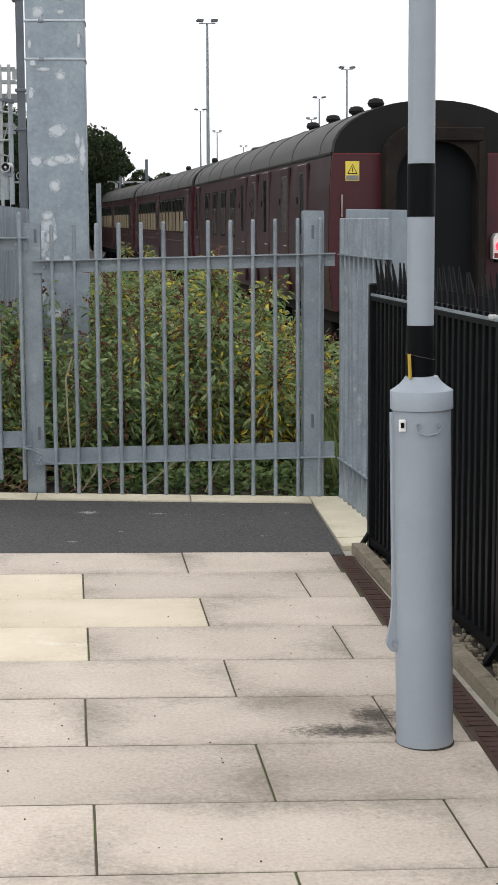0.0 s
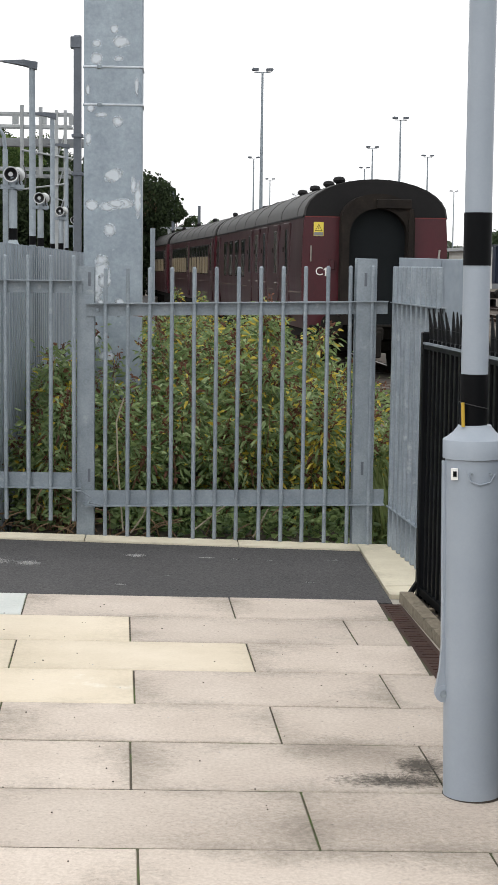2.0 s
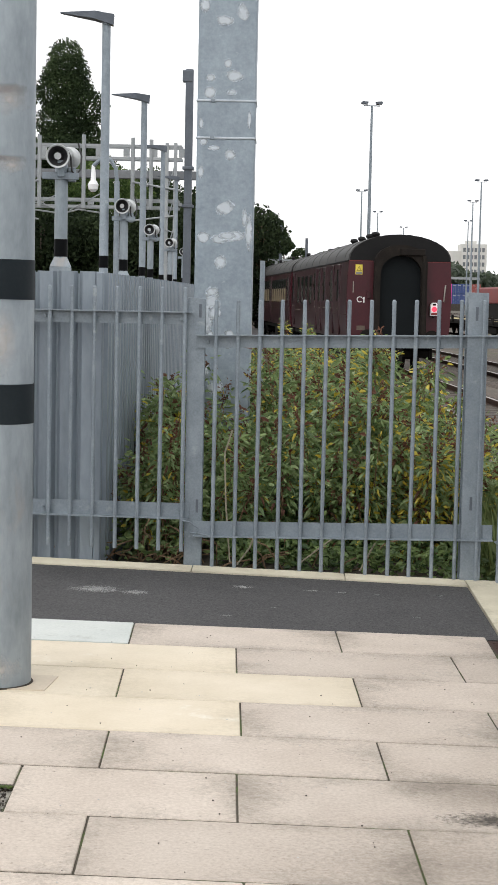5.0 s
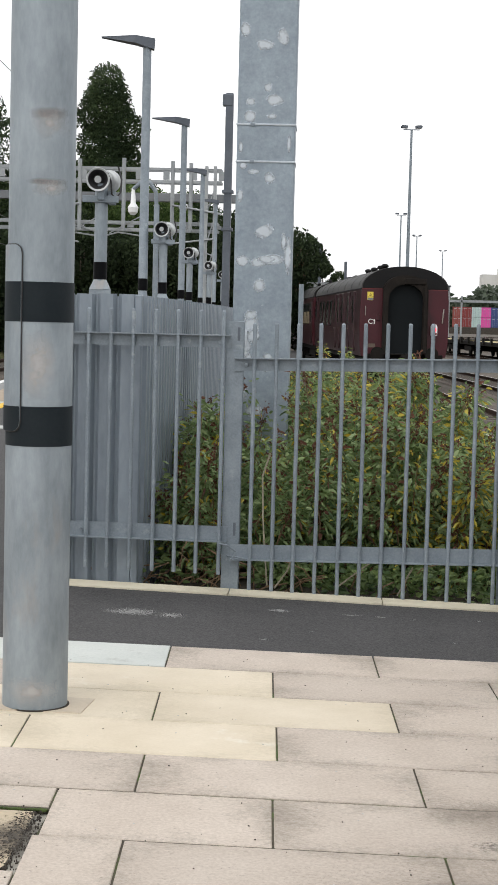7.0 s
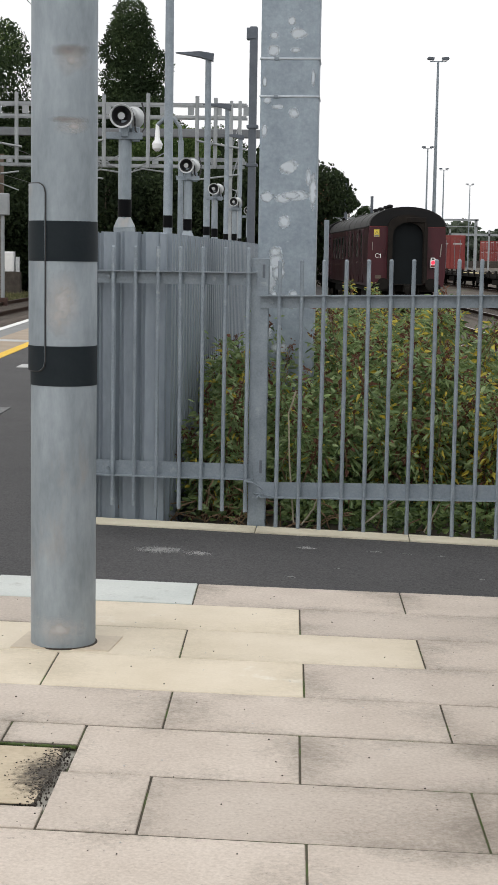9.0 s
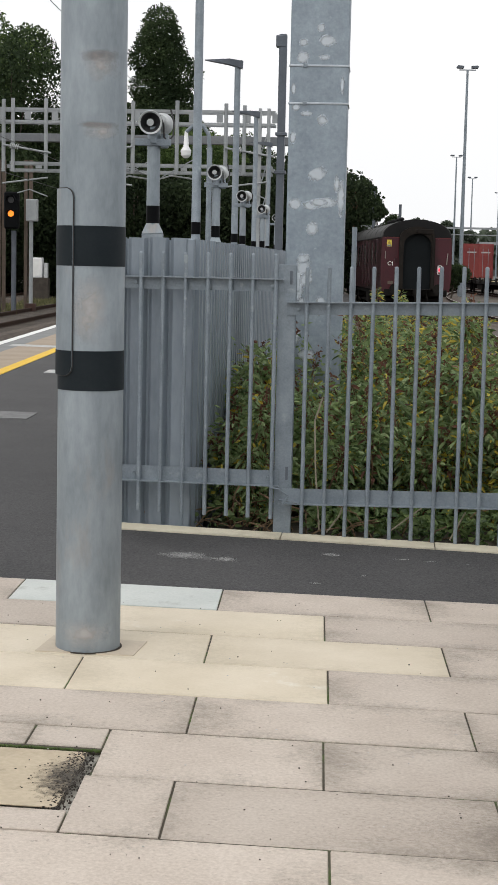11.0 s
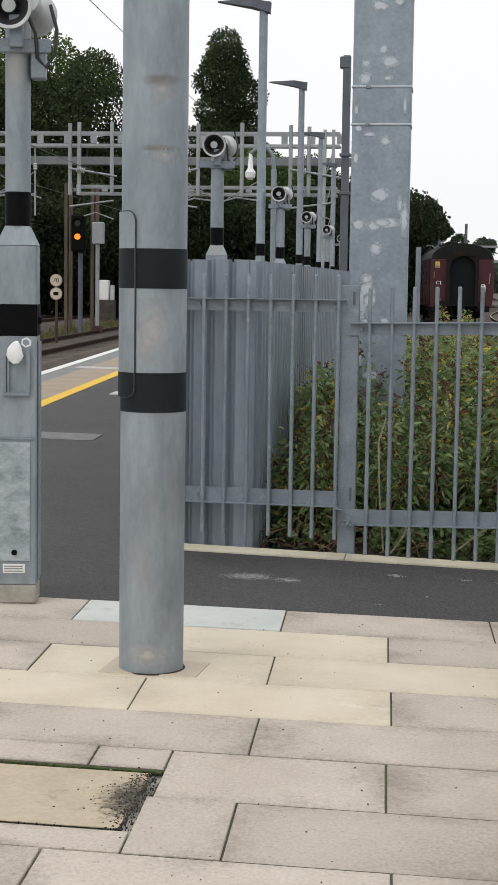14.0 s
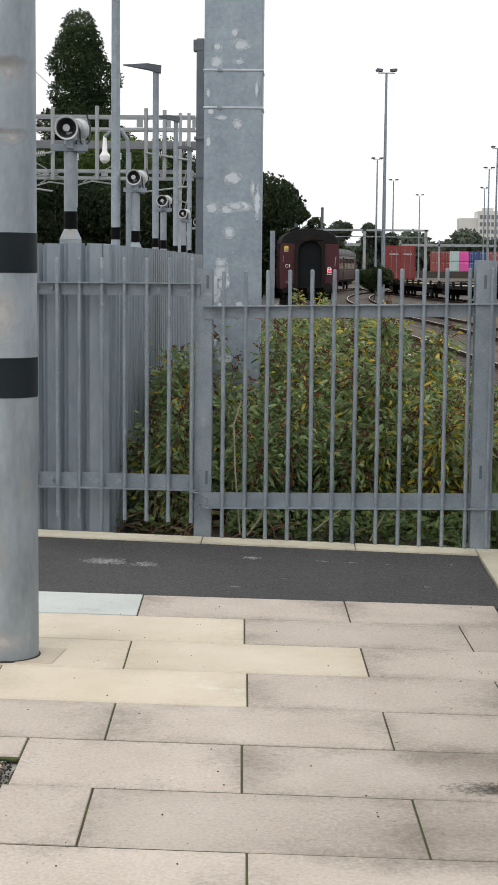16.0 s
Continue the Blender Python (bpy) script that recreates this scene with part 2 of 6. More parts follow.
RUST = pbr("rusty_drain", (0.040, 0.020, 0.016), (0.080, 0.042, 0.032), 0.8, 0.2, 8, 90, 0.3)
CONCRETE = pbr("weathered_concrete", (0.30, 0.28, 0.24), (0.46, 0.44, 0.39), 0.85, 0, 6, 70, 0.3, spots=((0.15, 0.14, 0.11), 8, 0.6, 0.72))
SOIL = pbr("dark_soil", (0.018, 0.014, 0.011), (0.050, 0.040, 0.030), 0.95, 0, 3, 40, 0.5)
GROUND = pbr("ballast_ground", (0.032, 0.026, 0.020), (0.135, 0.112, 0.088), 0.95, 0, 0.35, 7.0, 0.8, spots=((0.07, 0.085, 0.03), 0.22, 0.55, 0.65), contrast=1.6)
RAIL_RUST = pbr("rusty_rail", (0.022, 0.012, 0.008), (0.050, 0.028, 0.019), 0.75, 0.1, 1.5, 30, 0.1, spec=0.15)
BALLAST = pbr("track_ballast", (0.026, 0.019, 0.015), (0.135, 0.105, 0.082), 0.95, 0, 0.8, 9, 1.0, contrast=2.0)
RAIL_TOP = pbr("rail_steel", (0.22, 0.18, 0.15), (0.42, 0.39, 0.36), 0.32, 0.75, 2, 40, 0.05)
SLEEPER = pbr("sleeper", (0.035, 0.028, 0.022), (0.08, 0.068, 0.055), 0.9, 0, 3, 40, 0.3, 0.2)
MAROON = pbr("weathered_maroon_side", (0.027, 0.009, 0.012), (0.048, 0.018, 0.021), 0.34, 0, 0.9, 8, 0.03, spots=((0.060, 0.038, 0.036), 1.6, 0.55, 0.78), spec=0.4, stretch=(1, 1, 0.4))
MAROON_END = pbr("maroon_end", (0.042, 0.0045, 0.008), (0.066, 0.0075, 0.014), 0.36, 0, 1.2, 14, 0.03, spots=((0.020, 0.005, 0.006), 1.6, 0.56, 0.75), stretch=(1, 1, 0.5), spec=0.4)
ROOF = pbr("coach_roof_grey", (0.030, 0.030, 0.030), (0.055, 0.054, 0.052), 0.65, 0, 0.6, 10, 0.1, spots=((0.13, 0.12, 0.11), 1.5, 0.62, 0.8), stretch=(1, 0.3, 1))
ROOF_END = pbr("coach_end_black", (0.006, 0.006, 0.0065), (0.012, 0.0115, 0.012), 0.65, 0, 2, 20, 0.1, spec=0.2)
GANGWAY = pbr("gangway_rubber", (0.008, 0.006, 0.005), (0.020, 0.016, 0.013), 0.8, 0, 3, 30, 0.2, spots=((0.060, 0.044, 0.030), 3, 0.62, 0.76), spec=0.2)
GANG_DOOR = pbr("gangway_door", (0.003, 0.0048, 0.006), (0.006, 0.0085, 0.010), 0.6, 0, 2, 30, 0.05, spec=0.15)
UNDER = pbr("underframe_grime", (0.006, 0.0055, 0.005), (0.016, 0.014, 0.012), 0.9, 0, 3, 30, 0.3, spec=0.2)
GLASS = pbr("coach_window_glass", (0.010, 0.012, 0.014), (0.016, 0.018, 0.020), 0.08, 0, 1, 10, 0.0)
CREAM_BLIND = pbr("cream_lining", (0.30, 0.26, 0.19), (0.40, 0.36, 0.27), 0.5, 0, 2, 20, 0.02)
WHITE = pbr("white_paint", (0.72, 0.72, 0.70), (0.82, 0.82, 0.80), 0.6, 0, 5, 60, 0.05)
WORN_WHITE = pbr("worn_white_marking", (0.30, 0.30, 0.295), (0.58, 0.58, 0.57), 0.8, 0, 6, 80, 0.1)
YELLOW = pbr("yellow_paint", (0.72, 0.44, 0.02), (0.80, 0.52, 0.05), 0.7, 0, 5, 60, 0.1)
SIGN_YELLOW = pbr("sign_yellow", (0.70, 0.55, 0.06), (0.78, 0.62, 0.10), 0.5, 0, 9, 60, 0.02)
BUFF = pbr("buff_tactile", (0.29, 0.23, 0.17), (0.39, 0.315, 0.24), 0.85, 0, 2, 60, 0.2)
KERB = pbr("dirty_kerb", (0.13, 0.11, 0.078), (0.28, 0.24, 0.18), 0.9, 0, 5, 60, 0.3, spots=((0.06, 0.05, 0.035), 9, 0.55, 0.7), contrast=0.8)
EDGE_GREY = pbr("edge_concrete", (0.17, 0.175, 0.175), (0.25, 0.255, 0.25), 0.85, 0, 2, 60, 0.2)
PLASTIC_WHITE = pbr("white_plastic", (0.78, 0.79, 0.80), (0.85, 0.86, 0.86), 0.4, 0, 8, 60, 0.03)
HORN_WHITE = pbr("horn_grey_white", (0.42, 0.44, 0.45), (0.54, 0.56, 0.56), 0.45, 0, 8, 60, 0.03)
HORN_DARK = pbr("horn_throat", (0.02, 0.02, 0.022), (0.04, 0.04, 0.042), 0.5)
CABLE = pbr("black_cable", (0.015, 0.015, 0.016), (0.025, 0.025, 0.026), 0.5)
CORD = pbr("yellow_cord", (0.40, 0.26, 0.02), (0.55, 0.36, 0.05), 0.7)
DARK_MAST = pbr("dark_steel_mast", (0.085, 0.098, 0.118), (0.135, 0.152, 0.178), 0.6, 0.3, 3, 40, 0.1)
STEEL_FAR = pbr("gantry_steel", (0.24, 0.26, 0.27), (0.36, 0.38, 0.39), 0.5, 0.2, 1, 12, 0.05, 0.06)
BOOM_DARK = pbr("gantry_boom_grey", (0.12, 0.13, 0.14), (0.19, 0.20, 0.21), 0.6, 0.2, 1, 12, 0.05)
RED_BOX = pbr("red_container_paint", (0.16, 0.020, 0.020), (0.25, 0.036, 0.032), 0.5, 0, 0.8, 12, 0.05, spots=((0.18, 0.07, 0.05), 1.2, 0.6, 0.75))
BROWN_BOX = pbr("brown_container_paint", (0.22, 0.05, 0.04), (0.30, 0.075, 0.06), 0.6, 0, 0.8, 12, 0.05)
GREEN_BOX = pbr("pale_green_container_paint", (0.38, 0.50, 0.48), (0.50, 0.62, 0.60), 0.6, 0, 0.8, 12, 0.05)
PINK_BOX = pbr("pink_container_paint", (0.62, 0.06, 0.30), (0.72, 0.09, 0.38), 0.6, 0, 0.8, 12, 0.05)
BLUE_BOX = pbr("blue_container_paint", (0.025, 0.05, 0.16), (0.05, 0.08, 0.22), 0.6, 0, 0.8, 12, 0.05)
DULL_RED = pbr("dull_red_band", (0.12, 0.012, 0.012), (0.17, 0.02, 0.018), 0.5, 0, 2, 20, 0.05)
SIGN_PINK = pbr("faded_pink_sign", (0.42, 0.30, 0.25), (0.50, 0.37, 0.31), 0.6, 0, 6, 40, 0.05)
WORN_GREY = pbr("worn_grey_marking", (0.11, 0.11, 0.11), (0.23, 0.23, 0.228), 0.85, 0, 7, 70, 0.15, contrast=0.8)
RUST_POST = pbr("brown_rusty_post", (0.075, 0.055, 0.042), (0.14, 0.105, 0.08), 0.8, 0.1, 2, 30, 0.1)
BLUE_WAGON = pbr("dark_blue_wagon_paint", (0.009, 0.014, 0.029), (0.016, 0.024, 0.044), 0.5, 0, 0.8, 12, 0.05)
DECK = pbr("wagon_deck", (0.30, 0.25, 0.12), (0.42, 0.34, 0.16), 0.8, 0, 0.8, 10, 0.1)
TOWER = pbr("pale_tower_render", (0.55, 0.54, 0.51), (0.64, 0.63, 0.60), 0.8, 0, 0.05, 1, 0)
TOWER_GLASS = pbr("tower_window", (0.10, 0.11, 0.12), (0.18, 0.19, 0.20), 0.3, 0, 0.1, 1, 0)
BRICK = pbr("red_brown_brick", (0.12, 0.06, 0.04), (0.18, 0.09, 0.065), 0.9, 0, 0.5, 5, 0.2)
BARK = pbr("bark", (0.05, 0.040, 0.030), (0.11, 0.09, 0.07), 0.9, 0, 2, 20, 0.5)
STEM = pbr("dry_stem", (0.14, 0.085, 0.05), (0.24, 0.16, 0.09), 0.85, 0, 5, 50, 0.1)
LEAF = leafy("bush_leaf_green", (0.050, 0.098, 0.032), (0.27, 0.36, 0.135))
LEAF_LIGHT = leafy("bush_leaf_light", (0.15, 0.235, 0.085), (0.30, 0.37, 0.17))
LEAF_YELLOW = leafy("bush_leaf_yellow", (0.42, 0.32, 0.03), (0.66, 0.55, 0.10))
LEAF_BROWN = leafy("seed_head_brown", (0.085, 0.036, 0.024), (0.20, 0.09, 0.055), 0.8)
GRASS = leafy("grass_blade", (0.10, 0.15, 0.045), (0.24, 0.28, 0.10))
TREE_DARK = leafy("tree_leaf_dark", (0.024, 0.040, 0.019), (0.085, 0.120, 0.052), 0.65, clumps=True)
THICKET = leafy("thicket_leaf", (0.013, 0.022, 0.010), (0.045, 0.064, 0.028), 0.7, clumps=True)
VERGE = leafy("verge_grass", (0.06, 0.07, 0.025), (0.19, 0.18, 0.08), 0.8)
TREE_MID = leafy("tree_leaf_mid", (0.038, 0.070, 0.020), (0.155, 0.215, 0.070), 0.65, clumps=True)
# distance haze put into the leaf colour: paler, greyer, less contrast
TREE_HAZE = leafy("tree_leaf_painted_haze", (0.05, 0.07, 0.045), (0.09, 0.115, 0.075))
AMBER = glow("amber_signal_light", (1.0, 0.26, 0.02), 1.1)
RED_LIGHT = glow("red_tail_light", (1.0, 0.03, 0.06), 1.3)
SPANGLE = pbr("spangled_zinc_hatch", (0.21, 0.26, 0.28), (0.46, 0.51, 0.53), 0.5, 0.25, 13, 60, 0.08, contrast=0.25, stretch=(1, 1, 1.6))
# carriage panes: pale reflection put into the pane colour
PALE_REFLECT_PANE = pbr("pane_painted_reflection", (0.060, 0.056, 0.054), (0.115, 0.105, 0.098), 0.15, 0, 1.5, 10, 0.0)
# the same panes with a golden reflection put into the colour
GOLD_REFLECT_PANE = pbr("pane_painted_gold_reflection", (0.16, 0.125, 0.075), (0.30, 0.24, 0.15), 0.4, 0, 0.6, 6, 0.0)
INFILL = pbr("mortar_infill", (0.50, 0.42, 0.33), (0.62, 0.54, 0.43), 0.85, 0, 5, 60, 0.2)
SANDY = pbr("stained_sandy_slab", (0.44, 0.365, 0.26), (0.58, 0.49, 0.36), 0.85, 0, 4, 60, 0.25, spots=((0.22, 0.17, 0.11), 6, 0.6, 0.8), contrast=0.8)
CREAM_LINE = pbr("faded_lining", (0.085, 0.06, 0.045), (0.14, 0.105, 0.08), 0.6, 0, 2, 20, 0.02)


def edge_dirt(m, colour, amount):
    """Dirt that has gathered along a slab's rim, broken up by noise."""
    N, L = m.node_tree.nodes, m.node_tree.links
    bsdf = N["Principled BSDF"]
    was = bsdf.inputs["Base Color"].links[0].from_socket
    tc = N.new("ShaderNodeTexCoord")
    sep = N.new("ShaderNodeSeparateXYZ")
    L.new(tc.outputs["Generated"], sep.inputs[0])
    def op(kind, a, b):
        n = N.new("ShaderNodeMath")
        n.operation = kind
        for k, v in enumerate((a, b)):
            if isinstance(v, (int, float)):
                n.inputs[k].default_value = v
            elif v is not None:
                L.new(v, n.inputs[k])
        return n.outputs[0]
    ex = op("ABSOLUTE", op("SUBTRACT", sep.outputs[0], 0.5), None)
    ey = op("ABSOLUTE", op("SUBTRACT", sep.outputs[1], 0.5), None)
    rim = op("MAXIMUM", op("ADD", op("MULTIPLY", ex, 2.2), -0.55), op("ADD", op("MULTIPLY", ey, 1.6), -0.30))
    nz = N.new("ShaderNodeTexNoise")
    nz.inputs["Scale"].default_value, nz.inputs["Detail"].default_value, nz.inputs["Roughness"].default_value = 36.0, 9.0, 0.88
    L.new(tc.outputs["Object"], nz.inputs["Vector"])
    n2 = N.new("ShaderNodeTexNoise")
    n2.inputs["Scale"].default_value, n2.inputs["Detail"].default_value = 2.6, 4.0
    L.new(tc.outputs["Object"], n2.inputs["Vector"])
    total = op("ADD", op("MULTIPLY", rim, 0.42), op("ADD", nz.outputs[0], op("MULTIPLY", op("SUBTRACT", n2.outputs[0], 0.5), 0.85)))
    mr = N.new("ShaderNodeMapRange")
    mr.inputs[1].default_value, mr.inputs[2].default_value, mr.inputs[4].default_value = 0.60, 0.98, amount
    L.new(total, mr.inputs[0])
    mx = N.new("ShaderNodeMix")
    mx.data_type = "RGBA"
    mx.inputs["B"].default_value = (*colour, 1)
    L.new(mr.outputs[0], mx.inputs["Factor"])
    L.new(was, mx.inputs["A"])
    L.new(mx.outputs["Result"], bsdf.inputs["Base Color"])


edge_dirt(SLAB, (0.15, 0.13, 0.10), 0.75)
edge_dirt(SLAB_NEW, (0.42, 0.36, 0.26), 0.6)
edge_dirt(EDGING, (0.24, 0.21, 0.15), 0.6)


def film(name, colour, axes, scale, strength, lo=0.08, hi=0.42):
    """A thin ragged stain: clear towards its rim, broken by noise."""
    m = bpy.data.materials.new(name)
    m.use_nodes = True
    N, L = m.node_tree.nodes, m.node_tree.links
    b = N["Principled BSDF"]
    b.inputs["Base Color"].default_value, b.inputs["Roughness"].default_value = (*colour, 1), 0.8
    tc, mp = N.new("ShaderNodeTexCoord"), N.new("ShaderNodeVectorMath")
    mp.operation = "MULTIPLY_ADD"
    mp.inputs[1].default_value = [2.0 * a for a in axes]
    mp.inputs[2].default_value = [-1.0 * a for a in axes]
    L.new(tc.outputs["Generated"], mp.inputs[0])
    ln = N.new("ShaderNodeVectorMath")
    ln.operation = "LENGTH"
    L.new(mp.outputs[0], ln.inputs[0])
    nz = N.new("ShaderNodeTexNoise")
    nz.inputs["Scale"].default_value, nz.inputs["Detail"].default_value, nz.inputs["Roughness"].default_value = scale, 8.0, 0.72
    L.new(tc.outputs["Object"], nz.inputs["Vector"])
    k = N.new("ShaderNodeMath")
    k.operation = "MULTIPLY_ADD"
    k.inputs[1].default_value = -0.55
    L.new(ln.outputs["Value"], k.inputs[0])
    L.new(nz.outputs[0], k.inputs[2])
    mr = N.new("ShaderNodeMapRange")
    mr.inputs[1].default_value, mr.inputs[2].default_value, mr.inputs[4].default_value = lo, hi, strength
    L.new(k.outputs[0], mr.inputs[0])
    tr, mx = N.new("ShaderNodeBsdfTransparent"), N.new("ShaderNodeMixShader")
    L.new(mr.outputs[0], mx.inputs[0])
    L.new(tr.outputs[0], mx.inputs[1])
    L.new(b.outputs[0], mx.inputs[2])
    L.new(mx.outputs[0], N["Material Output"].inputs["Surface"])
    return m


GRIME = film("grime_film", (0.07, 0.06, 0.048), (1, 1, 0), 48.0, 0.8)
WIDE_BROWN = film("wide_brown_film", (0.13, 0.105, 0.075), (1, 1, 0), 60.0, 0.42, 0.12, 0.75)
PALE_RUB = film("pale_rub_film", (0.58, 0.55, 0.53), (1, 0, 1), 10.0, 0.55, 0.0, 0.5)
BLOOM = film("zinc_bloom_film", (0.60, 0.65, 0.70), (1, 0, 1), 14.0, 0.85, -0.10, 0.26)
RUST_RUB = film("rusty_rub_film", (0.24, 0.18, 0.15), (1, 0, 1), 9.0, 0.4)
SCUFF = film("paint_scuff_film", (0.42, 0.42, 0.41), (1, 1, 0), 40.0, 0.5)

# ---- plan ----
RAIL = -0.50          # top of the rails
GRADE = -0.68         # ground beside the tracks


def fence_y(x):
    return 3.80 - 0.075 * (x - 0.4)


def yellow_x(y):
    return -4.15 - 0.0625 * (y - 10.27)


def edge_x(y):
    return -5.63 - 0.07 * (y - 15.5)


def line_x(y):
    """Centre line of the train's track."""
    k = 0.955
    y = (y + 4.9) / k - 4.9
    if y <= 76:
        x = 3.2532 - 0.06253 * (y - 40) - 0.000415 * (y - 40) ** 2
    else:
        d = y - 76
        x = 0.4642 - 0.0924 * d + d * d / (2 * 305.0)
    return 0.11 + k * (x - 0.11)


FALL = radians(0.94)  # the platform falls away from its edge, towards +x
SLOPE = Matrix.Translation((0.115, 0, 1.49)) @ Matrix.Rotation(FALL, 4, "Y") @ Matrix.Translation((-0.115, 0, -1.49))


def lie(ob):
    """Lays a flat thing on the sloping platform."""
    ob.matrix_basis = SLOPE @ ob.matrix_basis


def stand(ob):
    """Moves an upright thing to its foot on the sloping platform."""
    p = ob.matrix_basis.translation
    ob.matrix_basis = Matrix.Translation(SLOPE @ Vector((p.x, p.y, 0)) - Vector((p.x, p.y, 0))) @ ob.matrix_basis


def step_down(ob):
    """Lets the level parts of a fence or hedge follow the slope while its posts stay plumb."""
    k = math.sin(FALL)
    shear = Matrix(((1, 0, 0, -1.49 * k), (0, 1, 0, 0), (-k, 0, 1, 0.115 * k), (0, 0, 0, 1)))
    for part_ob in (ob, *ob.children_recursive):
        if part_ob.type == "MESH":
            part_ob.data.transform(shear)


# ---- large structure ----
def ground():
    xs = sorted({-900, -400, -150, -60, -30, -15, *[-8 + 0.5 * i for i in range(0, 13)], *[-1.6 + 0.15 * i for i in range(0, 27)], *[3 + i for i in range(0, 12)], 20, 35, 60, 150, 400, 900})
    ys = sorted({-60, -20, -6, 0, 3, *[3.8 + 0.2 * i for i in range(0, 36)], *[11 + 1.5 * i for i in range(0, 20)], 45, 60, 90, 140, 220, 400, 900, 2500})
    def z(x, y):
        k = max(0.0, min(1.0, (y - 4.6) / 5.0))
        k = k * k * (3 - 2 * k)
        side = max(0.0, min(1.0, (x - 1.5) / 1.6)) + max(0.0, min(1.0, (-0.9 - x) / 0.2))
        top = -0.06 + 0.05 * noise.noise((x * 1.3, y * 1.3, 0)) if y > 3 else GRADE
        low = GRADE + (0.04 * noise.noise((x * 0.4, y * 0.4, 3)) if abs(x) < 30 and y < 60 else 0)
        w = (1 - k) * max(0.0, 1 - side) * (1 if 3.7 < y < 10 else 0)
        return low + (top - low) * w
    g = Geo()
    v = [(x, y, z(x, y)) for y in ys for x in xs]
    n = len(xs)
    g.add(v, [(j * n + i, j * n + i + 1, (j + 1) * n + i + 1, (j + 1) * n + i) for j in range(len(ys) - 1) for i in range(n - 1)])
    return tagged(part("ground", g, GROUND, smooth=True), "grey ballast and weedy ground of the rail yard", "ground", kind="structure")


ground()


def platform():
    root = thing("platform", "station platform with dark asphalt and pale concrete slabs", "platform", kind="structure")
    g = Geo().prism([(-6.0, -9.0), (1.62, -9.0), (1.62, 2.35), (1.38, 2.35), (1.38, fence_y(1.3) + 0.02), (-0.93, fence_y(-0.93) + 0.05), (-0.93, 75), (edge_x(75), 75), (edge_x(-9), -9)], "z", -1.1, -0.02)
    part("platform_base", g, CONCRETE, root)
    f0, f1 = fence_y(-1.49) - 0.21, fence_y(1.12) - 0.21
    g = Geo().prism([(yellow_x(2.26), 2.26), (1.115, 2.20), (1.115, f1), (-1.49, f0), (-1.49, 4.1), (-0.945, 4.1), (-0.945, 74.9), (yellow_x(74.9), 74.9)], "z", -0.019, -0.004)
    part("asphalt", g, ASPHALT, root, "dark grey asphalt surface with pale scuffs")
    def strip(name, a, b, y0, y1, z, m, label=""):
        part(name, Geo().prism([(a(y0), y0), (b(y0), y0), (b(y1), y1), (a(y1), y1)], "z", -0.018, z), m, root, label)
    strip("yellow_line", lambda y: yellow_x(y) - 0.16, lambda y: yellow_x(y) + 0.0, 2.3, 74, 0.002, YELLOW, "yellow safety line")
    strip("tactile_strip", lambda y: yellow_x(y) - 0.75, lambda y: yellow_x(y) - 0.16, 2.3, 74, 0.001, BUFF, "buff tactile paving")
    strip("edge_slab", lambda y: edge_x(y) + 0.12, lambda y: yellow_x(y) - 0.75, 2.3, 74, 0.0, EDGE_GREY)
    strip("white_line", lambda y: edge_x(y) - 0.02, lambda y: edge_x(y) + 0.12, 2.3, 74, 0.003, WHITE, "white platform edge line")
    def mark(x, y, w, d, m, skew=0.0):
        part("marking", Geo().prism([(x - w / 2, y - d / 2), (x + w / 2, y - d / 2), (x + w / 2 + skew, y + d / 2), (x - w / 2 + skew, y + d / 2)], "z", -0.004, 0.004), m, root, "worn white marking")
    mark(-3.28, 9.5, 0.62, 0.6, WORN_GREY, -0.03)
    mark(-5.2, 13.4, 0.45, 0.5, WORN_WHITE, -0.03)
    mark(-3.75, 15.1, 0.5, 0.5, WORN_WHITE, -0.03)
    mark(-5.3, 20.4, 0.75, 0.5, WORN_WHITE, -0.03)
    mark(-3.13, 5.6, 0.6, 0.06, WORN_WHITE)
    # scuffs of old paint on the asphalt
    for cx, cy, w, d in ((-0.074, 3.272, 0.17, 0.14), (0.295, 3.242, 0.14, 0.05), (0.44, 3.22, 0.10, 0.05), (-0.80, 3.046, 0.42, 0.30), (-0.60, 3.0, 0.2, 0.2), (0.774, 2.644, 0.08, 0.05), (-0.127, 2.508, 0.10, 0.06), (0.948, 3.248, 0.09, 0.06), (0.62, 3.20, 0.06, 0.05), (0.1, 2.75, 0.05, 0.05)):
        part("scuff", Geo().add([(cx - w / 2, cy - d / 2, -0.0028), (cx + w / 2, cy - d / 2, -0.0028), (cx + w / 2, cy + d / 2, -0.0028), (cx - w / 2, cy + d / 2, -0.0028)], [(0, 1, 2, 3)]), SCUFF, root, "scuff of old paint")
    # cream edging under the fence
    cuts = [-1.49, -0.36, 0.47, 1.12]
    for a, b in zip(cuts[:-1], cuts[1:]):
        g = Geo().prism([(a + 0.003, fence_y(a) - 0.21), (b - 0.003, fence_y(b) - 0.21), (b - 0.003, fence_y(b) - 0.02), (a + 0.003, fence_y(a) - 0.02)], "z", -0.019, 0.004)
        part("edging_stone", g, EDGING, root, "cream concrete edging stone")
    part("edging_stone", Geo().prism([(1.123, 2.56), (1.375, 2.60), (1.375, fence_y(1.3) - 0.01), (1.123, fence_y(1.12) - 0.02)], "z", -0.019, 0.004), EDGING, root)
    part("edging_stone", Geo().prism([(1.123, 2.36), (1.375, 2.36), (1.375, 2.592), (1.123, 2.552)], "z", -0.019, 0.003), EDGING, root)
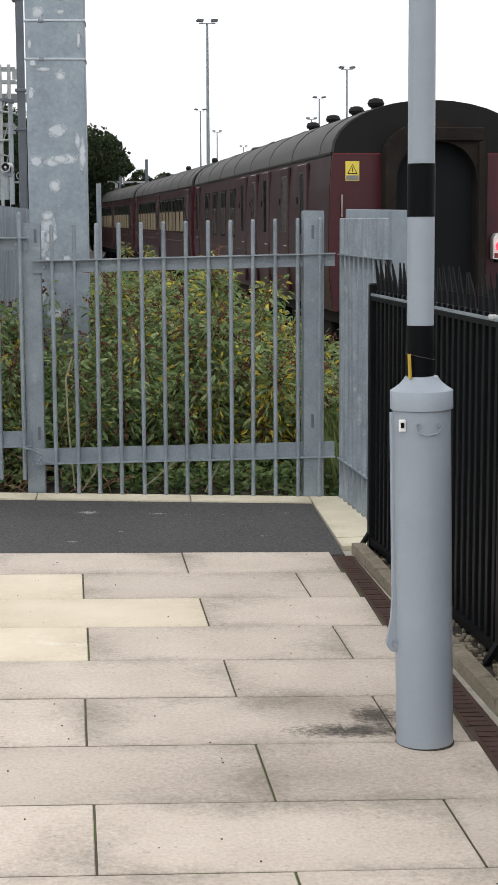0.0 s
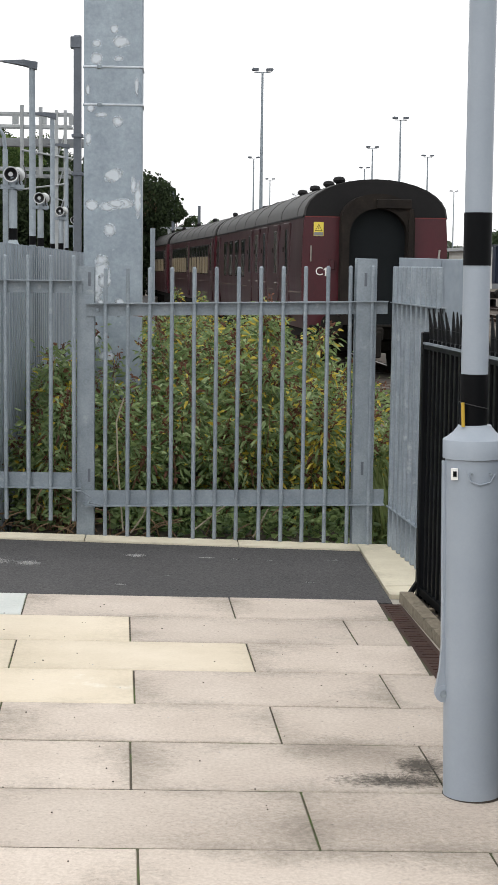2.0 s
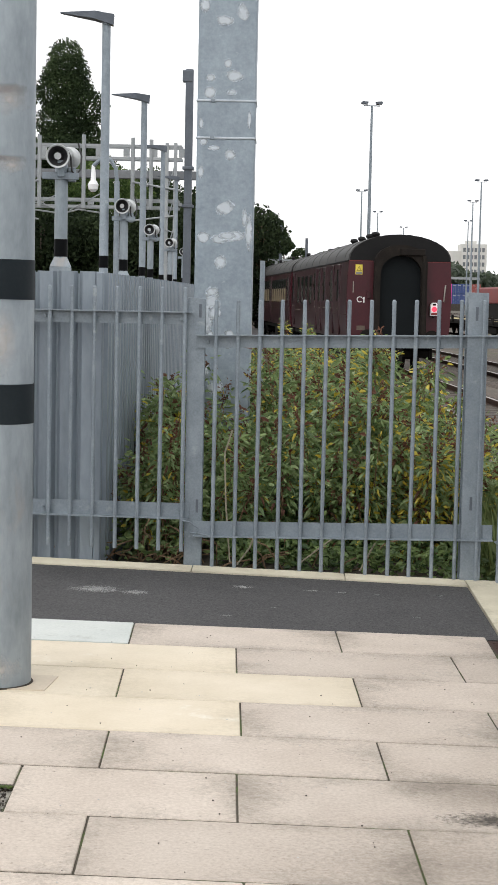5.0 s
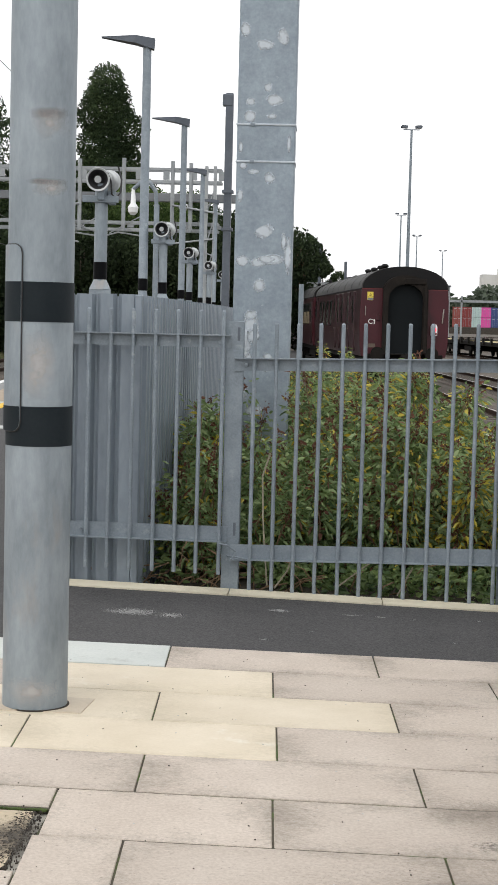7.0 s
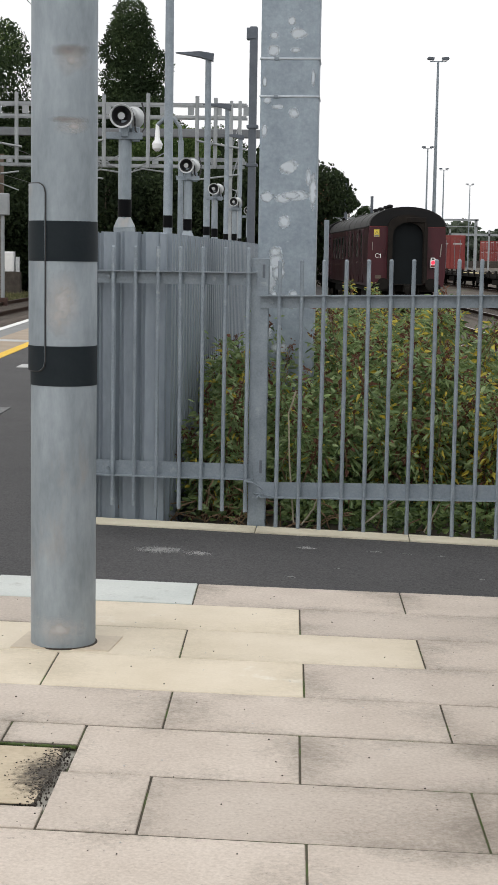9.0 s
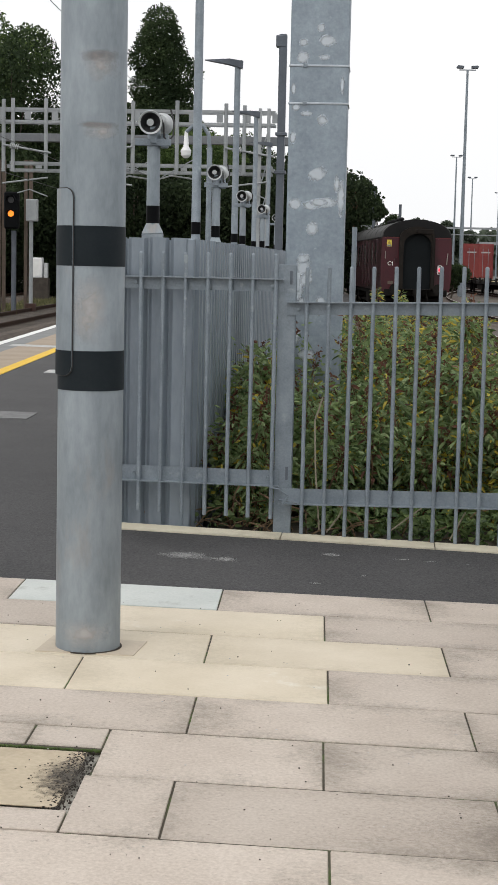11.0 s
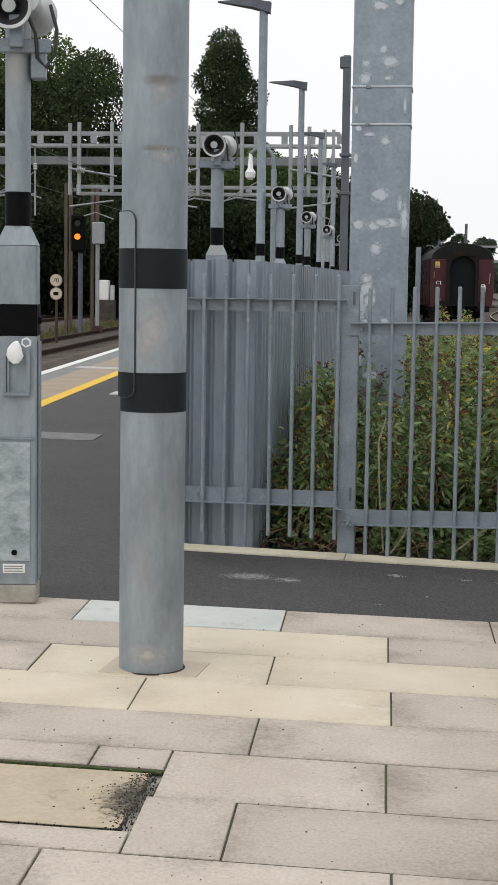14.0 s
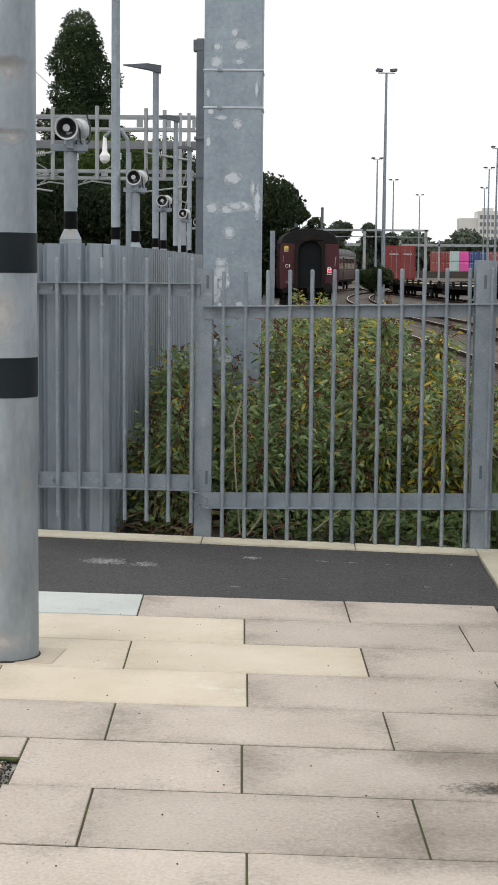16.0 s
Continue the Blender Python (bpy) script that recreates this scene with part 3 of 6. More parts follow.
    # drain channel and kerb, slightly askew to the slabs
    for i in range(8):
        y0 = 2.19 - 0.5 * i
        c = 1.052 + 0.036 * (2.19 - y0)
        e = 1.052 + 0.036 * (2.19 - y0 + 0.494)
        g = Geo().prism([(c, y0), (c + 0.100, y0), (e + 0.100, y0 - 0.494), (e, y0 - 0.494)], "z", -0.019, -0.007)
        for k in range(11):
            yy = y0 - 0.03 - 0.044 * k
            cc = 1.052 + 0.036 * (2.19 - yy)
            g.box(cc + 0.018, cc + 0.082, yy - 0.026, yy, -0.008, -0.0045)
        part("drain_grate", g, RUST, root, "rusty cast iron drain channel")
    for i in range(5):
        y0 = 2.30 - 0.9 * i
        c, e = 1.160 + 0.045 * (2.3 - y0), 1.160 + 0.045 * (2.3 - y0 + 0.893)
        part("kerb_stone", Geo().prism([(c, y0), (c + 0.06, y0), (e + 0.06, y0 - 0.893), (e, y0 - 0.893)], "z", -0.10, 0.030), KERB, root, "dirty weathered concrete kerb stone")
    part("soil_strip", Geo().prism([(1.221, 2.34), (1.615, 2.34), (1.615, -3), (1.46, -3)], "z", -0.10, -0.004), SOIL, root)
    rng = random.Random(12)
    g = Geo()
    for _ in range(260):
        y = rng.uniform(-0.4, 2.3)
        x = 1.225 + 0.045 * (2.3 - y) + rng.random() * 0.12
        r = rng.uniform(0.004, 0.012)
        g.box(x - r, x + r, y - r, y + r, -0.006, r * 0.9, r * 0.4)
    tagged(part("gravel_crumbs", g, KERB, root, "loose gravel behind the kerb"), kind="stuff")
    return root


PLATFORM = platform()


def ribbon(g, centre, y0, y1, step, ring):
    """Extrudes a cross-section along a track line."""
    ys = [y0 + (y1 - y0) * i / max(1, round((y1 - y0) / step)) for i in range(max(1, round((y1 - y0) / step)) + 1)]
    v, n = [], len(ring)
    for y in ys:
        s = (centre(y + 0.5) - centre(y - 0.5))
        k = 1 / math.hypot(1, s)
        for a, z in ring:
            v.append((centre(y) + a * k, y - a * s * k, z))
    f = [(j * n + i, j * n + (i + 1) % n, (j + 1) * n + (i + 1) % n, (j + 1) * n + i) for j in range(len(ys) - 1) for i in range(n)]
    f += [tuple(range(n)), tuple(range((len(ys) - 1) * n, len(ys) * n))]
    g.add(v, f)


def track(centre, y0, y1, label, worn=True):
    root = thing("railway_track", label, "track", kind="structure")
    g = Geo()
    ribbon(g, centre, y0, y1, 3.0, [(-2.2, GRADE - 0.3), (2.2, GRADE - 0.3), (1.55, RAIL - 0.135), (-1.55, RAIL - 0.135)])
    part("ballast_bed", g, BALLAST, root)
    for side in (-0.7525, 0.7525):
        g = Geo()
        ribbon(g, centre, y0, y1, 2.0, [(side - 0.06, RAIL - 0.15), (side + 0.06, RAIL - 0.15), (side + 0.05, RAIL - 0.13), (side + 0.015, RAIL - 0.11), (side + 0.036, RAIL - 0.03), (side + 0.036, RAIL), (side - 0.036, RAIL), (side - 0.036, RAIL - 0.03), (side - 0.015, RAIL - 0.11), (side - 0.05, RAIL - 0.13)])
        part("rail", g, RAIL_RUST, root, "dark rusty steel rail")
        g = Geo()
        ribbon(g, centre, y0, y1, 2.0, [(side - 0.030, RAIL - 0.004), (side + 0.030, RAIL - 0.004), (side + 0.026, RAIL + 0.003), (side - 0.026, RAIL + 0.003)])
        if worn:
            part("rail_head", g, RAIL_TOP, root, "worn running surface of the rail")
    sl = Geo().box(-1.3, 1.3, -0.125, 0.125, -0.16, 0.0, 0.01).mesh("sleeper")
    sl.materials.append(SLEEPER)
    for i in range(min(120, int((y1 - y0) / 0.7))):
        y = y0 + 0.7 * i
        ob = new("sleeper", sl)
        ob.parent = root
        ob.matrix_basis = pose(centre(y), y, RAIL - 0.125, rz=-math.degrees(math.atan(centre(y + 0.5) - centre(y - 0.5))))
    return root


track(line_x, 6, 300, "curving yard track with worn steel rails on ballast")
track(lambda y: line_x(y) + 3.9 + 0.012 * max(0, y - 40), 8, 260, "yard track with worn steel rails on ballast")
track(lambda y: 8.3 - 0.0865 * (y - 126) if y < 126 else 8.3 - 0.0865 * (y - 126) + (y - 126) ** 2 / 700, 40, 300, "yard siding under flat wagons")
track(lambda y: 17.2 - 0.06 * (y - 85), 30, 260, "yard siding under open wagons")
track(lambda y: -11.2 - 0.05 * (y - 45), 6, 200, "main line track beside the platform", False).location.z = 0.2
track(lambda y: -17.5 - 0.03 * (y - 45), 6, 200, "main line track beyond the platform track", False).location.z = 0.25


# ---- fence at the platform end ----
def bar_panel(name, x0, x1, n0, pitch, rail_hi, rail_lo, z_bot, z_top, root, dy=0.0, rise=0.0):
    """Two angle rails with round-edged vertical bars."""
    for z, flip in ((rail_hi, 0), (rail_lo, 1)):
        g = Geo()
        y0, y1 = fence_y(x0) + dy, fence_y(x1) + dy
        up = rise * (x1 - x0)
        for za, zb, t in (((z, z + 0.006, 0.045), (z + 0.005, z + 0.085, 0.006)) if flip else ((z - 0.070, z - 0.004, 0.006), (z - 0.006, z, 0.045))):
            v = [(x0, y0, za), (x1, y1, za + up), (x1, y1 - t, za + up), (x0, y0 - t, za), (x0, y0, zb), (x1, y1, zb + up), (x1, y1 - t, zb + up), (x0, y0 - t, zb)]
            g.add(v, [(0, 1, 2, 3), (4, 7, 6, 5), (0, 4, 5, 1), (3, 2, 6, 7), (0, 3, 7, 4), (1, 5, 6, 2)])
        part("rail", g, GALV, root, "galvanised angle rail")
    x = n0
    while x < x1 - 0.01:
        if x > x0:
            y = fence_y(x) + dy - 0.030
            lean = 0.003 * math.sin(37 * x)
            zt = z_top + rise * (x - x0)
            g = Geo().rod((x + lean, y, z_bot), (x, y, zt - 0.008), 0.0112, 0.0112, 10)
            g.rod((x, y, zt - 0.008), (x, y, zt), 0.0112, 0.006, 10)
            part("bar", g, GALV, root, smooth=True)
        x += pitch


def i_post(x, y, w, d, z0, z1, root, label="galvanised steel post"):
    g = Geo()
    g.box(x - w / 2, x + w / 2, y - d / 2, y - d / 2 + 0.010, z0, z1, 0.002)
    g.box(x - w / 2, x + w / 2, y + d / 2 - 0.010, y + d / 2, z0, z1, 0.002)
    g.box(x - 0.004, x + 0.004, y - d / 2 + 0.010, y + d / 2 - 0.010, z0, z1)
    return part("post", g, GALV, root, label)


def bolt(x, y, z, r, root):
    part("bolt", Geo().rod((x, y, z), (x, y - 0.012, z), r, r * 0.85, 6), GALV, root)


def end_fence():
    root = thing("platform_end_fence", "galvanised steel bar fence at the platform end", "fence")
    yl, yr = fence_y(-0.35), fence_y(1.17)
    bar_panel("panel", -0.365, 1.262, -0.2558, 0.1195, 1.270, 0.162, 0.005, 1.460, root, rise=0.037)
    bar_panel("panel", -1.46, -0.385, -1.543, 0.124, 1.374, 0.239, 0.079, 1.508, root, rise=0.018)
    i_post(-0.366, yl + 0.055, 0.096, 0.10, -0.3, 1.47, root)
    i_post(1.146, yr + 0.03, 0.110, 0.11, -0.3, 1.553, root)
    for x, z in ((1.150, 1.285), (1.150, 0.262), (-0.445, 1.352), (-0.445, 0.300), (-1.20, 1.345), (-1.20, 0.285), (-1.43, 1.34), (-0.30, 1.235)):
        bolt(x, fence_y(x) - 0.012, z, 0.011, root)
    # slots cut in the posts
    for x, y, z in ((1.140, yr - 0.026, 1.44), (1.140, yr - 0.026, 0.42), (-0.345, yl + 0.003, 1.40), (-0.345, yl + 0.003, 0.33)):
        part("slot", Geo().box(x - 0.007, x + 0.007, y - 0.0015, y, z - 0.036, z + 0.036), DARK_MAST, root)
    # tie wire at the joint
    g = Geo().path([(-0.43, yl - 0.05, 0.255), (-0.38, yl - 0.07, 0.25), (-0.33, yl - 0.06, 0.215), (-0.355, yl - 0.07, 0.17), (-0.38, yl - 0.06, 0.19), (-0.33, yl - 0.055, 0.185), (-0.28, yl - 0.05, 0.175)], 0.005, 6)
    part("tie_wire", g, GALV, root)
    # return panel running back towards the platform
    for z in (1.326, 0.225):
        part("rail", Geo().prism([(1.270, fence_y(1.29) - 0.045), (1.315, fence_y(1.3) - 0.04), (1.395, 2.62), (1.35, 2.60)], "z", z - 0.006, z), GALV, root)
        part("rail", Geo().prism([(1.311, fence_y(1.3) - 0.04), (1.317, fence_y(1.3) - 0.04), (1.397, 2.62), (1.391, 2.62)], "z", z - 0.070, z - 0.006), GALV, root)
    for i in range(10):
        t = i / 9
        x, y = 1.292 + 0.078 * t, 3.66 - 0.98 * t
        part("bar", Geo().box(x - 0.013, x + 0.013, y - 0.016, y + 0.016, 0.005, 1.515, 0.005), GALV, root)
    return root


end_fence()

back = thing("galvanised_panel", "flat galvanised steel panel behind the fence corner", "panel")
part("sheet", Geo().box(1.348, 1.81, 3.93, 3.945, -0.5, 1.565, 0.003), SHEET, back)
part("stiffener", Geo().box(1.58, 1.592, 3.918, 3.932, -0.5, 1.56, 0.002), SHEET, back)
i_post(1.56, 3.99, 0.08, 0.08, -0.66, 1.5, back)


def black_fence():
    root = thing("black_railing", "black painted steel railing with splayed spiked tops", "fence")
    def bx(y):
        return 1.272 + 0.075 * (2.30 - y)
    for z, h in ((1.172, 0.028), (0.055, 0.035)):
        y0, y1 = 2.36, -3.0
        part("rail", Geo().prism([(bx(y0) - 0.026, y0), (bx(y0) + 0.026, y0), (bx(y1) + 0.026, y1), (bx(y1) - 0.026, y1)], "z", z - h, z), BLACK_FENCE, root, "black rail")
    y0, y1 = 2.30, -3.0
    part("scuffed_edge", Geo().prism([(bx(y0) - 0.030, y0), (bx(y0) - 0.018, y0), (bx(y1) - 0.018, y1), (bx(y1) - 0.030, y1)], "z", 1.165, 1.1755), GALV, root, "bare worn edge of the rail")
    rng = random.Random(3)
    n, y = 0, 2.25
    while y > -2.9:
        x = bx(y)
        g = Geo().box(x - 0.014, x + 0.014, y - 0.021, y + 0.021, 0.0, 1.19, 0.003)
        dx = -0.012 + rng.uniform(-0.010, 0.010)
        p = [(x, y, 1.17), (x + dx * 0.35, y + 0.004, 1.24), (x + dx, y + 0.015, 1.325 + rng.uniform(-0.012, 0.012))]
        g.rod(p[0], p[1], 0.012, 0.010, 6)
        g.rod(p[1], p[2], 0.010, 0.003, 6)
        part("paling", g, BLACK_FENCE, root)
        y -= 0.078
        n += 1
    for py in (2.33, 0.35, -2.0):
        x = bx(py)
        part("post", Geo().box(x - 0.03, x + 0.035, py - 0.03, py + 0.03, -0.03, 1.22, 0.006), BLACK_FENCE, root, "black square post")
        part("foot_brace", Geo().prism([(x - 0.08, -0.006), (x - 0.06, -0.006), (x - 0.02, 0.06), (x - 0.02, 0.09)], "y", py - 0.02, py + 0.02), BLACK_FENCE, root)
    x = bx(0.46)
    part("cable_clip", Geo().box(x - 0.035, x + 0.02, 0.44, 0.50, 1.170, 1.185, 0.003), HORN_WHITE, root, "pale cable clip")
    return root


black_fence()


def steel_wall():
    root = thing("palisade_screen", "grey galvanised steel sheet screen along the platform", "fence")
    top = 1.59
    # pales facing along the platform end
    y = 4.03
    g = Geo()
    x = -1.498
    k = 0
    while x < -0.915:
        w = 0.118
        part("sheet", Geo().prism([(x, y), (x + 0.018, y - 0.022), (x + w - 0.030, y - 0.022), (x + w - 0.012, y), (x + w - 0.012, y + 0.004), (x, y + 0.004)], "z", -0.05, top + 0.004 * math.sin(5 * k)), SHEET, root)
        x += w
        k += 1
    part("backing", Geo().box(-1.50, -0.92, y + 0.006, y + 0.012, -0.05, top - 0.01), SHEET, root)
    part("corner_sheet", Geo().box(-0.932, -0.892, 3.99, 4.06, -0.05, top + 0.002, 0.006), SHEET, root)
    yy = 4.05
    k = 0
    while yy < 17:
        xx = -0.905 + 0.006 * (yy - 4)
        h = top + 0.006 * math.sin(3.1 * k)
        part("sheet", Geo().prism([(xx, yy), (xx + 0.034, yy + 0.02), (xx + 0.034, yy + 0.085), (xx, yy + 0.105), (xx - 0.004, yy + 0.105), (xx - 0.004, yy)], "z", -0.3, h), SHEET, root)
        yy += 0.155
        k += 1
    for z in (1.33, 0.33):
        part("rail", Geo().prism([(-0.921, 4.05), (-0.911, 4.05), (-0.832, 17), (-0.842, 17)], "z", z - 0.05, z), GALV, root)
    part("backing", Geo().prism([(-0.950, 4.05), (-0.942, 4.05), (-0.863, 17), (-0.871, 17)], "z", -0.3, top - 0.03), SHEET, root)
    return root


steel_wall()


# ---- mast behind the fence ----
def big_mast():
    d = 10.9
    xl, xr, y = 0.105 - d * math.tan(radians(3.33)), 0.105 - d * math.tan(radians(1.28)), -4.89 + d
    root = thing("overhead_line_mast", "tall broad galvanised mast with pale zinc blotches", "mast")
    part("column", Geo().box(xl, xr, y, y + 0.30, -0.9, 8.0, 0.008), GALV_MAST, root)
    for z in (2.795, 2.548):
        g = Geo()
        g.box(xl - 0.006, xr + 0.006, y - 0.006, y + 0.306, z - 0.007, z + 0.007, 0.003)
        part("strap", g, ZINC_PALE, root, "thin steel strap")
        part("strap_clip", Geo().box(xl + 0.09, xl + 0.12, y - 0.014, y - 0.004, z - 0.012, z + 0.012, 0.003), GALV, root)
    rng = random.Random(11)
    w = xr - xl
    lift = 0.0
    # pale blotches in the zinc: across (0 to 1), height, half width, half height, tilt
    for u, z, a, b, tilt in ((0.22, 2.925, 0.028, 0.022, 0), (0.63, 2.94, 0.048, 0.032, -20), (0.52, 3.02, 0.022, 0.024, 0), (0.22, 2.83, 0.035, 0.035, 40), (0.58, 2.83, 0.03, 0.018, 0), (0.07, 2.62, 0.014, 0.03, 0), (0.12, 2.50, 0.022, 0.02, 0), (0.30, 2.46, 0.035, 0.014, 0), (0.58, 2.42, 0.030, 0.034, 10), (0.50, 2.06, 0.066, 0.034, 35), (0.14, 1.865, 0.036, 0.030, 0), (0.42, 1.855, 0.05, 0.026, 0), (0.66, 1.875, 0.072, 0.030, 8), (0.93, 1.91, 0.022, 0.11, 0), (0.45, 1.70, 0.036, 0.04, 0), (0.33, 1.43, 0.045, 0.075, 0), (0.24, 1.30, 0.032, 0.07, 0), (0.30, 1.20, 0.02, 0.035, 0), (0.55, 1.16, 0.056, 0.024, -40), (0.1, 1.36, 0.08, 0.035, 0), (0.15, 0.98, 0.05, 0.06, 0), (0.45, 3.30, 0.05, 0.03, 0), (0.75, 3.36, 0.03, 0.05, 20), (0.1, 3.4, 0.03, 0.04, 0), (0.55, 1.875, 0.05, 0.022, 0), (0.30, 1.50, 0.04, 0.03, 20), (0.36, 1.36, 0.035, 0.05, 0), (0.85, 2.0, 0.018, 0.05, 0), (0.08, 2.3, 0.016, 0.04, 0), (0.9, 2.65, 0.012, 0.05, 0), (0.62, 1.22, 0.03, 0.02, -30), (0.4, 0.85, 0.05, 0.04, 0)):
        cx, ring, z = xl + u * w, [], z + 0.02
        for k in range(16):
            t = 2 * math.pi * k / 16
            r = 1 + 0.16 * noise.noise((math.cos(t) * 1.7 + z * 9, math.sin(t) * 1.7, u * 7))
            px, pz = 1.25 * a * math.cos(t) * r, 1.25 * b * math.sin(t) * r
            c, s = math.cos(radians(tilt)), math.sin(radians(tilt))
            ring.append((max(xl + 0.004, min(xr - 0.004, cx + px * c - pz * s)), z + px * s + pz * c))
        lift += 0.00012
        part("zinc_blotch", Geo().prism(ring, "y", y - 0.0008 - lift, y - 0.0004 - lift), BLOOM, root, "pale blotch in the zinc")
    # splice plate on the flank
    part("splice_plate", Geo().box(xl - 0.03, xl + 0.10, y - 0.012, y - 0.001, 1.30, 1.42, 0.003), ZINC_PALE, root)
    return root


big_mast()


# ---- banded posts ----
def hinged_post():
    root = thing("hinged_lamp_column", "grey painted hinged column with black bands and a capped base", "lamp post")
    x, y = 0.977, -0.468
    part("base_sleeve", Geo().lathe(x, y, [(0.082, 0.0), (0.082, 0.30), (0.082, 0.99)], 48), GREY_PAINT, root, "thick grey painted sleeve", True)
    part("cap_rim", Geo().lathe(x, y, [(0.081, 0.970), (0.0885, 0.9735), (0.0885, 1.0245), (0.0878, 1.0255)], 48), GREY_PAINT, root, "grey cap rim", True)
    part("cap_cone", Geo().lathe(x, y, [(0.0878, 1.0255), (0.074, 1.034), (0.060, 1.045), (0.050, 1.057), (0.046, 1.064), (0.030, 1.066)], 48), GREY_PAINT, root, "flared conical grey cap", True)
    def lean(z):
        return (x - 0.0034 + 0.015 * (z - 1.07), y, z)
    part("shaft", Geo().rod(lean(1.02), lean(4.6), 0.0378, 0.036, 32), GREY_PAINT, root, "slim grey shaft leaning slightly", True)
    for z0, z1 in ((1.060, 1.207), (1.507, 1.652)):
        part("black_band", Geo().rod(lean(z0), lean(z1), 0.0388, 0.0388, 32), BLACK_BAND, root, "black band", True)
    part("ground_collar", Geo().lathe(x, y, [(0.0855, -0.004), (0.0845, 0.002), (0.082, 0.004)], 40), SOIL, root)
    a = x - 0.081
    part("hinge_strip", Geo().box(a - 0.010, a + 0.006, y - 0.012, y + 0.010, 0.34, 0.965, 0.003), GREY_PAINT, root)
    g = Geo().rod((a - 0.003, y - 0.018, 0.30), (a - 0.003, y + 0.012, 0.30), 0.025, 0.025, 24)
    g.prism([(a - 0.028, 0.30), (a + 0.012, 0.27), (a + 0.012, 0.46), (a - 0.008, 0.46), (a - 0.015, 0.37)], "y", y - 0.015, y + 0.008)
    part("hinge", g, GREY_PAINT, root, "round hinge lug", True)
    part("hinge_bolt", Geo().rod((a - 0.005, y - 0.024, 0.30), (a - 0.005, y - 0.015, 0.30), 0.011, 0.011, 12), GALV, root, smooth=True)
    part("sticker", Geo().box(x - 0.075, x - 0.057, y - 0.066, y - 0.055, 0.917, 0.950, 0.001), WHITE, root, "small white label")
    part("sticker_mark", Geo().box(x - 0.071, x - 0.061, y - 0.0675, y - 0.0655, 0.927, 0.942), BLACK_BAND, root)
    g = Geo().path([(x - 0.035, y - 0.079, 0.94), (x - 0.025, y - 0.084, 0.915), (x, y - 0.087, 0.905), (x + 0.03, y - 0.082, 0.912), (x + 0.045, y - 0.075, 0.935)], 0.0022, 6)
    part("weld_bead", g, GREY_PAINT, root)
    for u in (-0.022, 0.032):
        part("rivet", Geo().rod((x + u, y - 0.080, 0.935), (x + u, y - 0.088, 0.935), 0.005, 0.004, 10), GALV, root)
    g = Geo().path([(x - 0.038, y - 0.035, 1.062), (x - 0.040, y - 0.035, 1.13)], 0.005, 8)
    part("cord", g, CORD, root, "yellow cord tied round the shaft")
    part("cord_loop", Geo().path([(x - 0.0034 + 0.041 * math.cos(t), y + 0.041 * math.sin(t), 1.120 - 0.010 * math.cos(t)) for t in [k * math.pi / 8 for k in range(17)]], 0.0013, 6), CABLE, root)
    # the column leans a little
    root.matrix_basis = pose(0.9665, y, -0.014) @ pose(0, 0, 0, ry=-1.1) @ pose(-x, -y, 0)
    return root


hinged_post()


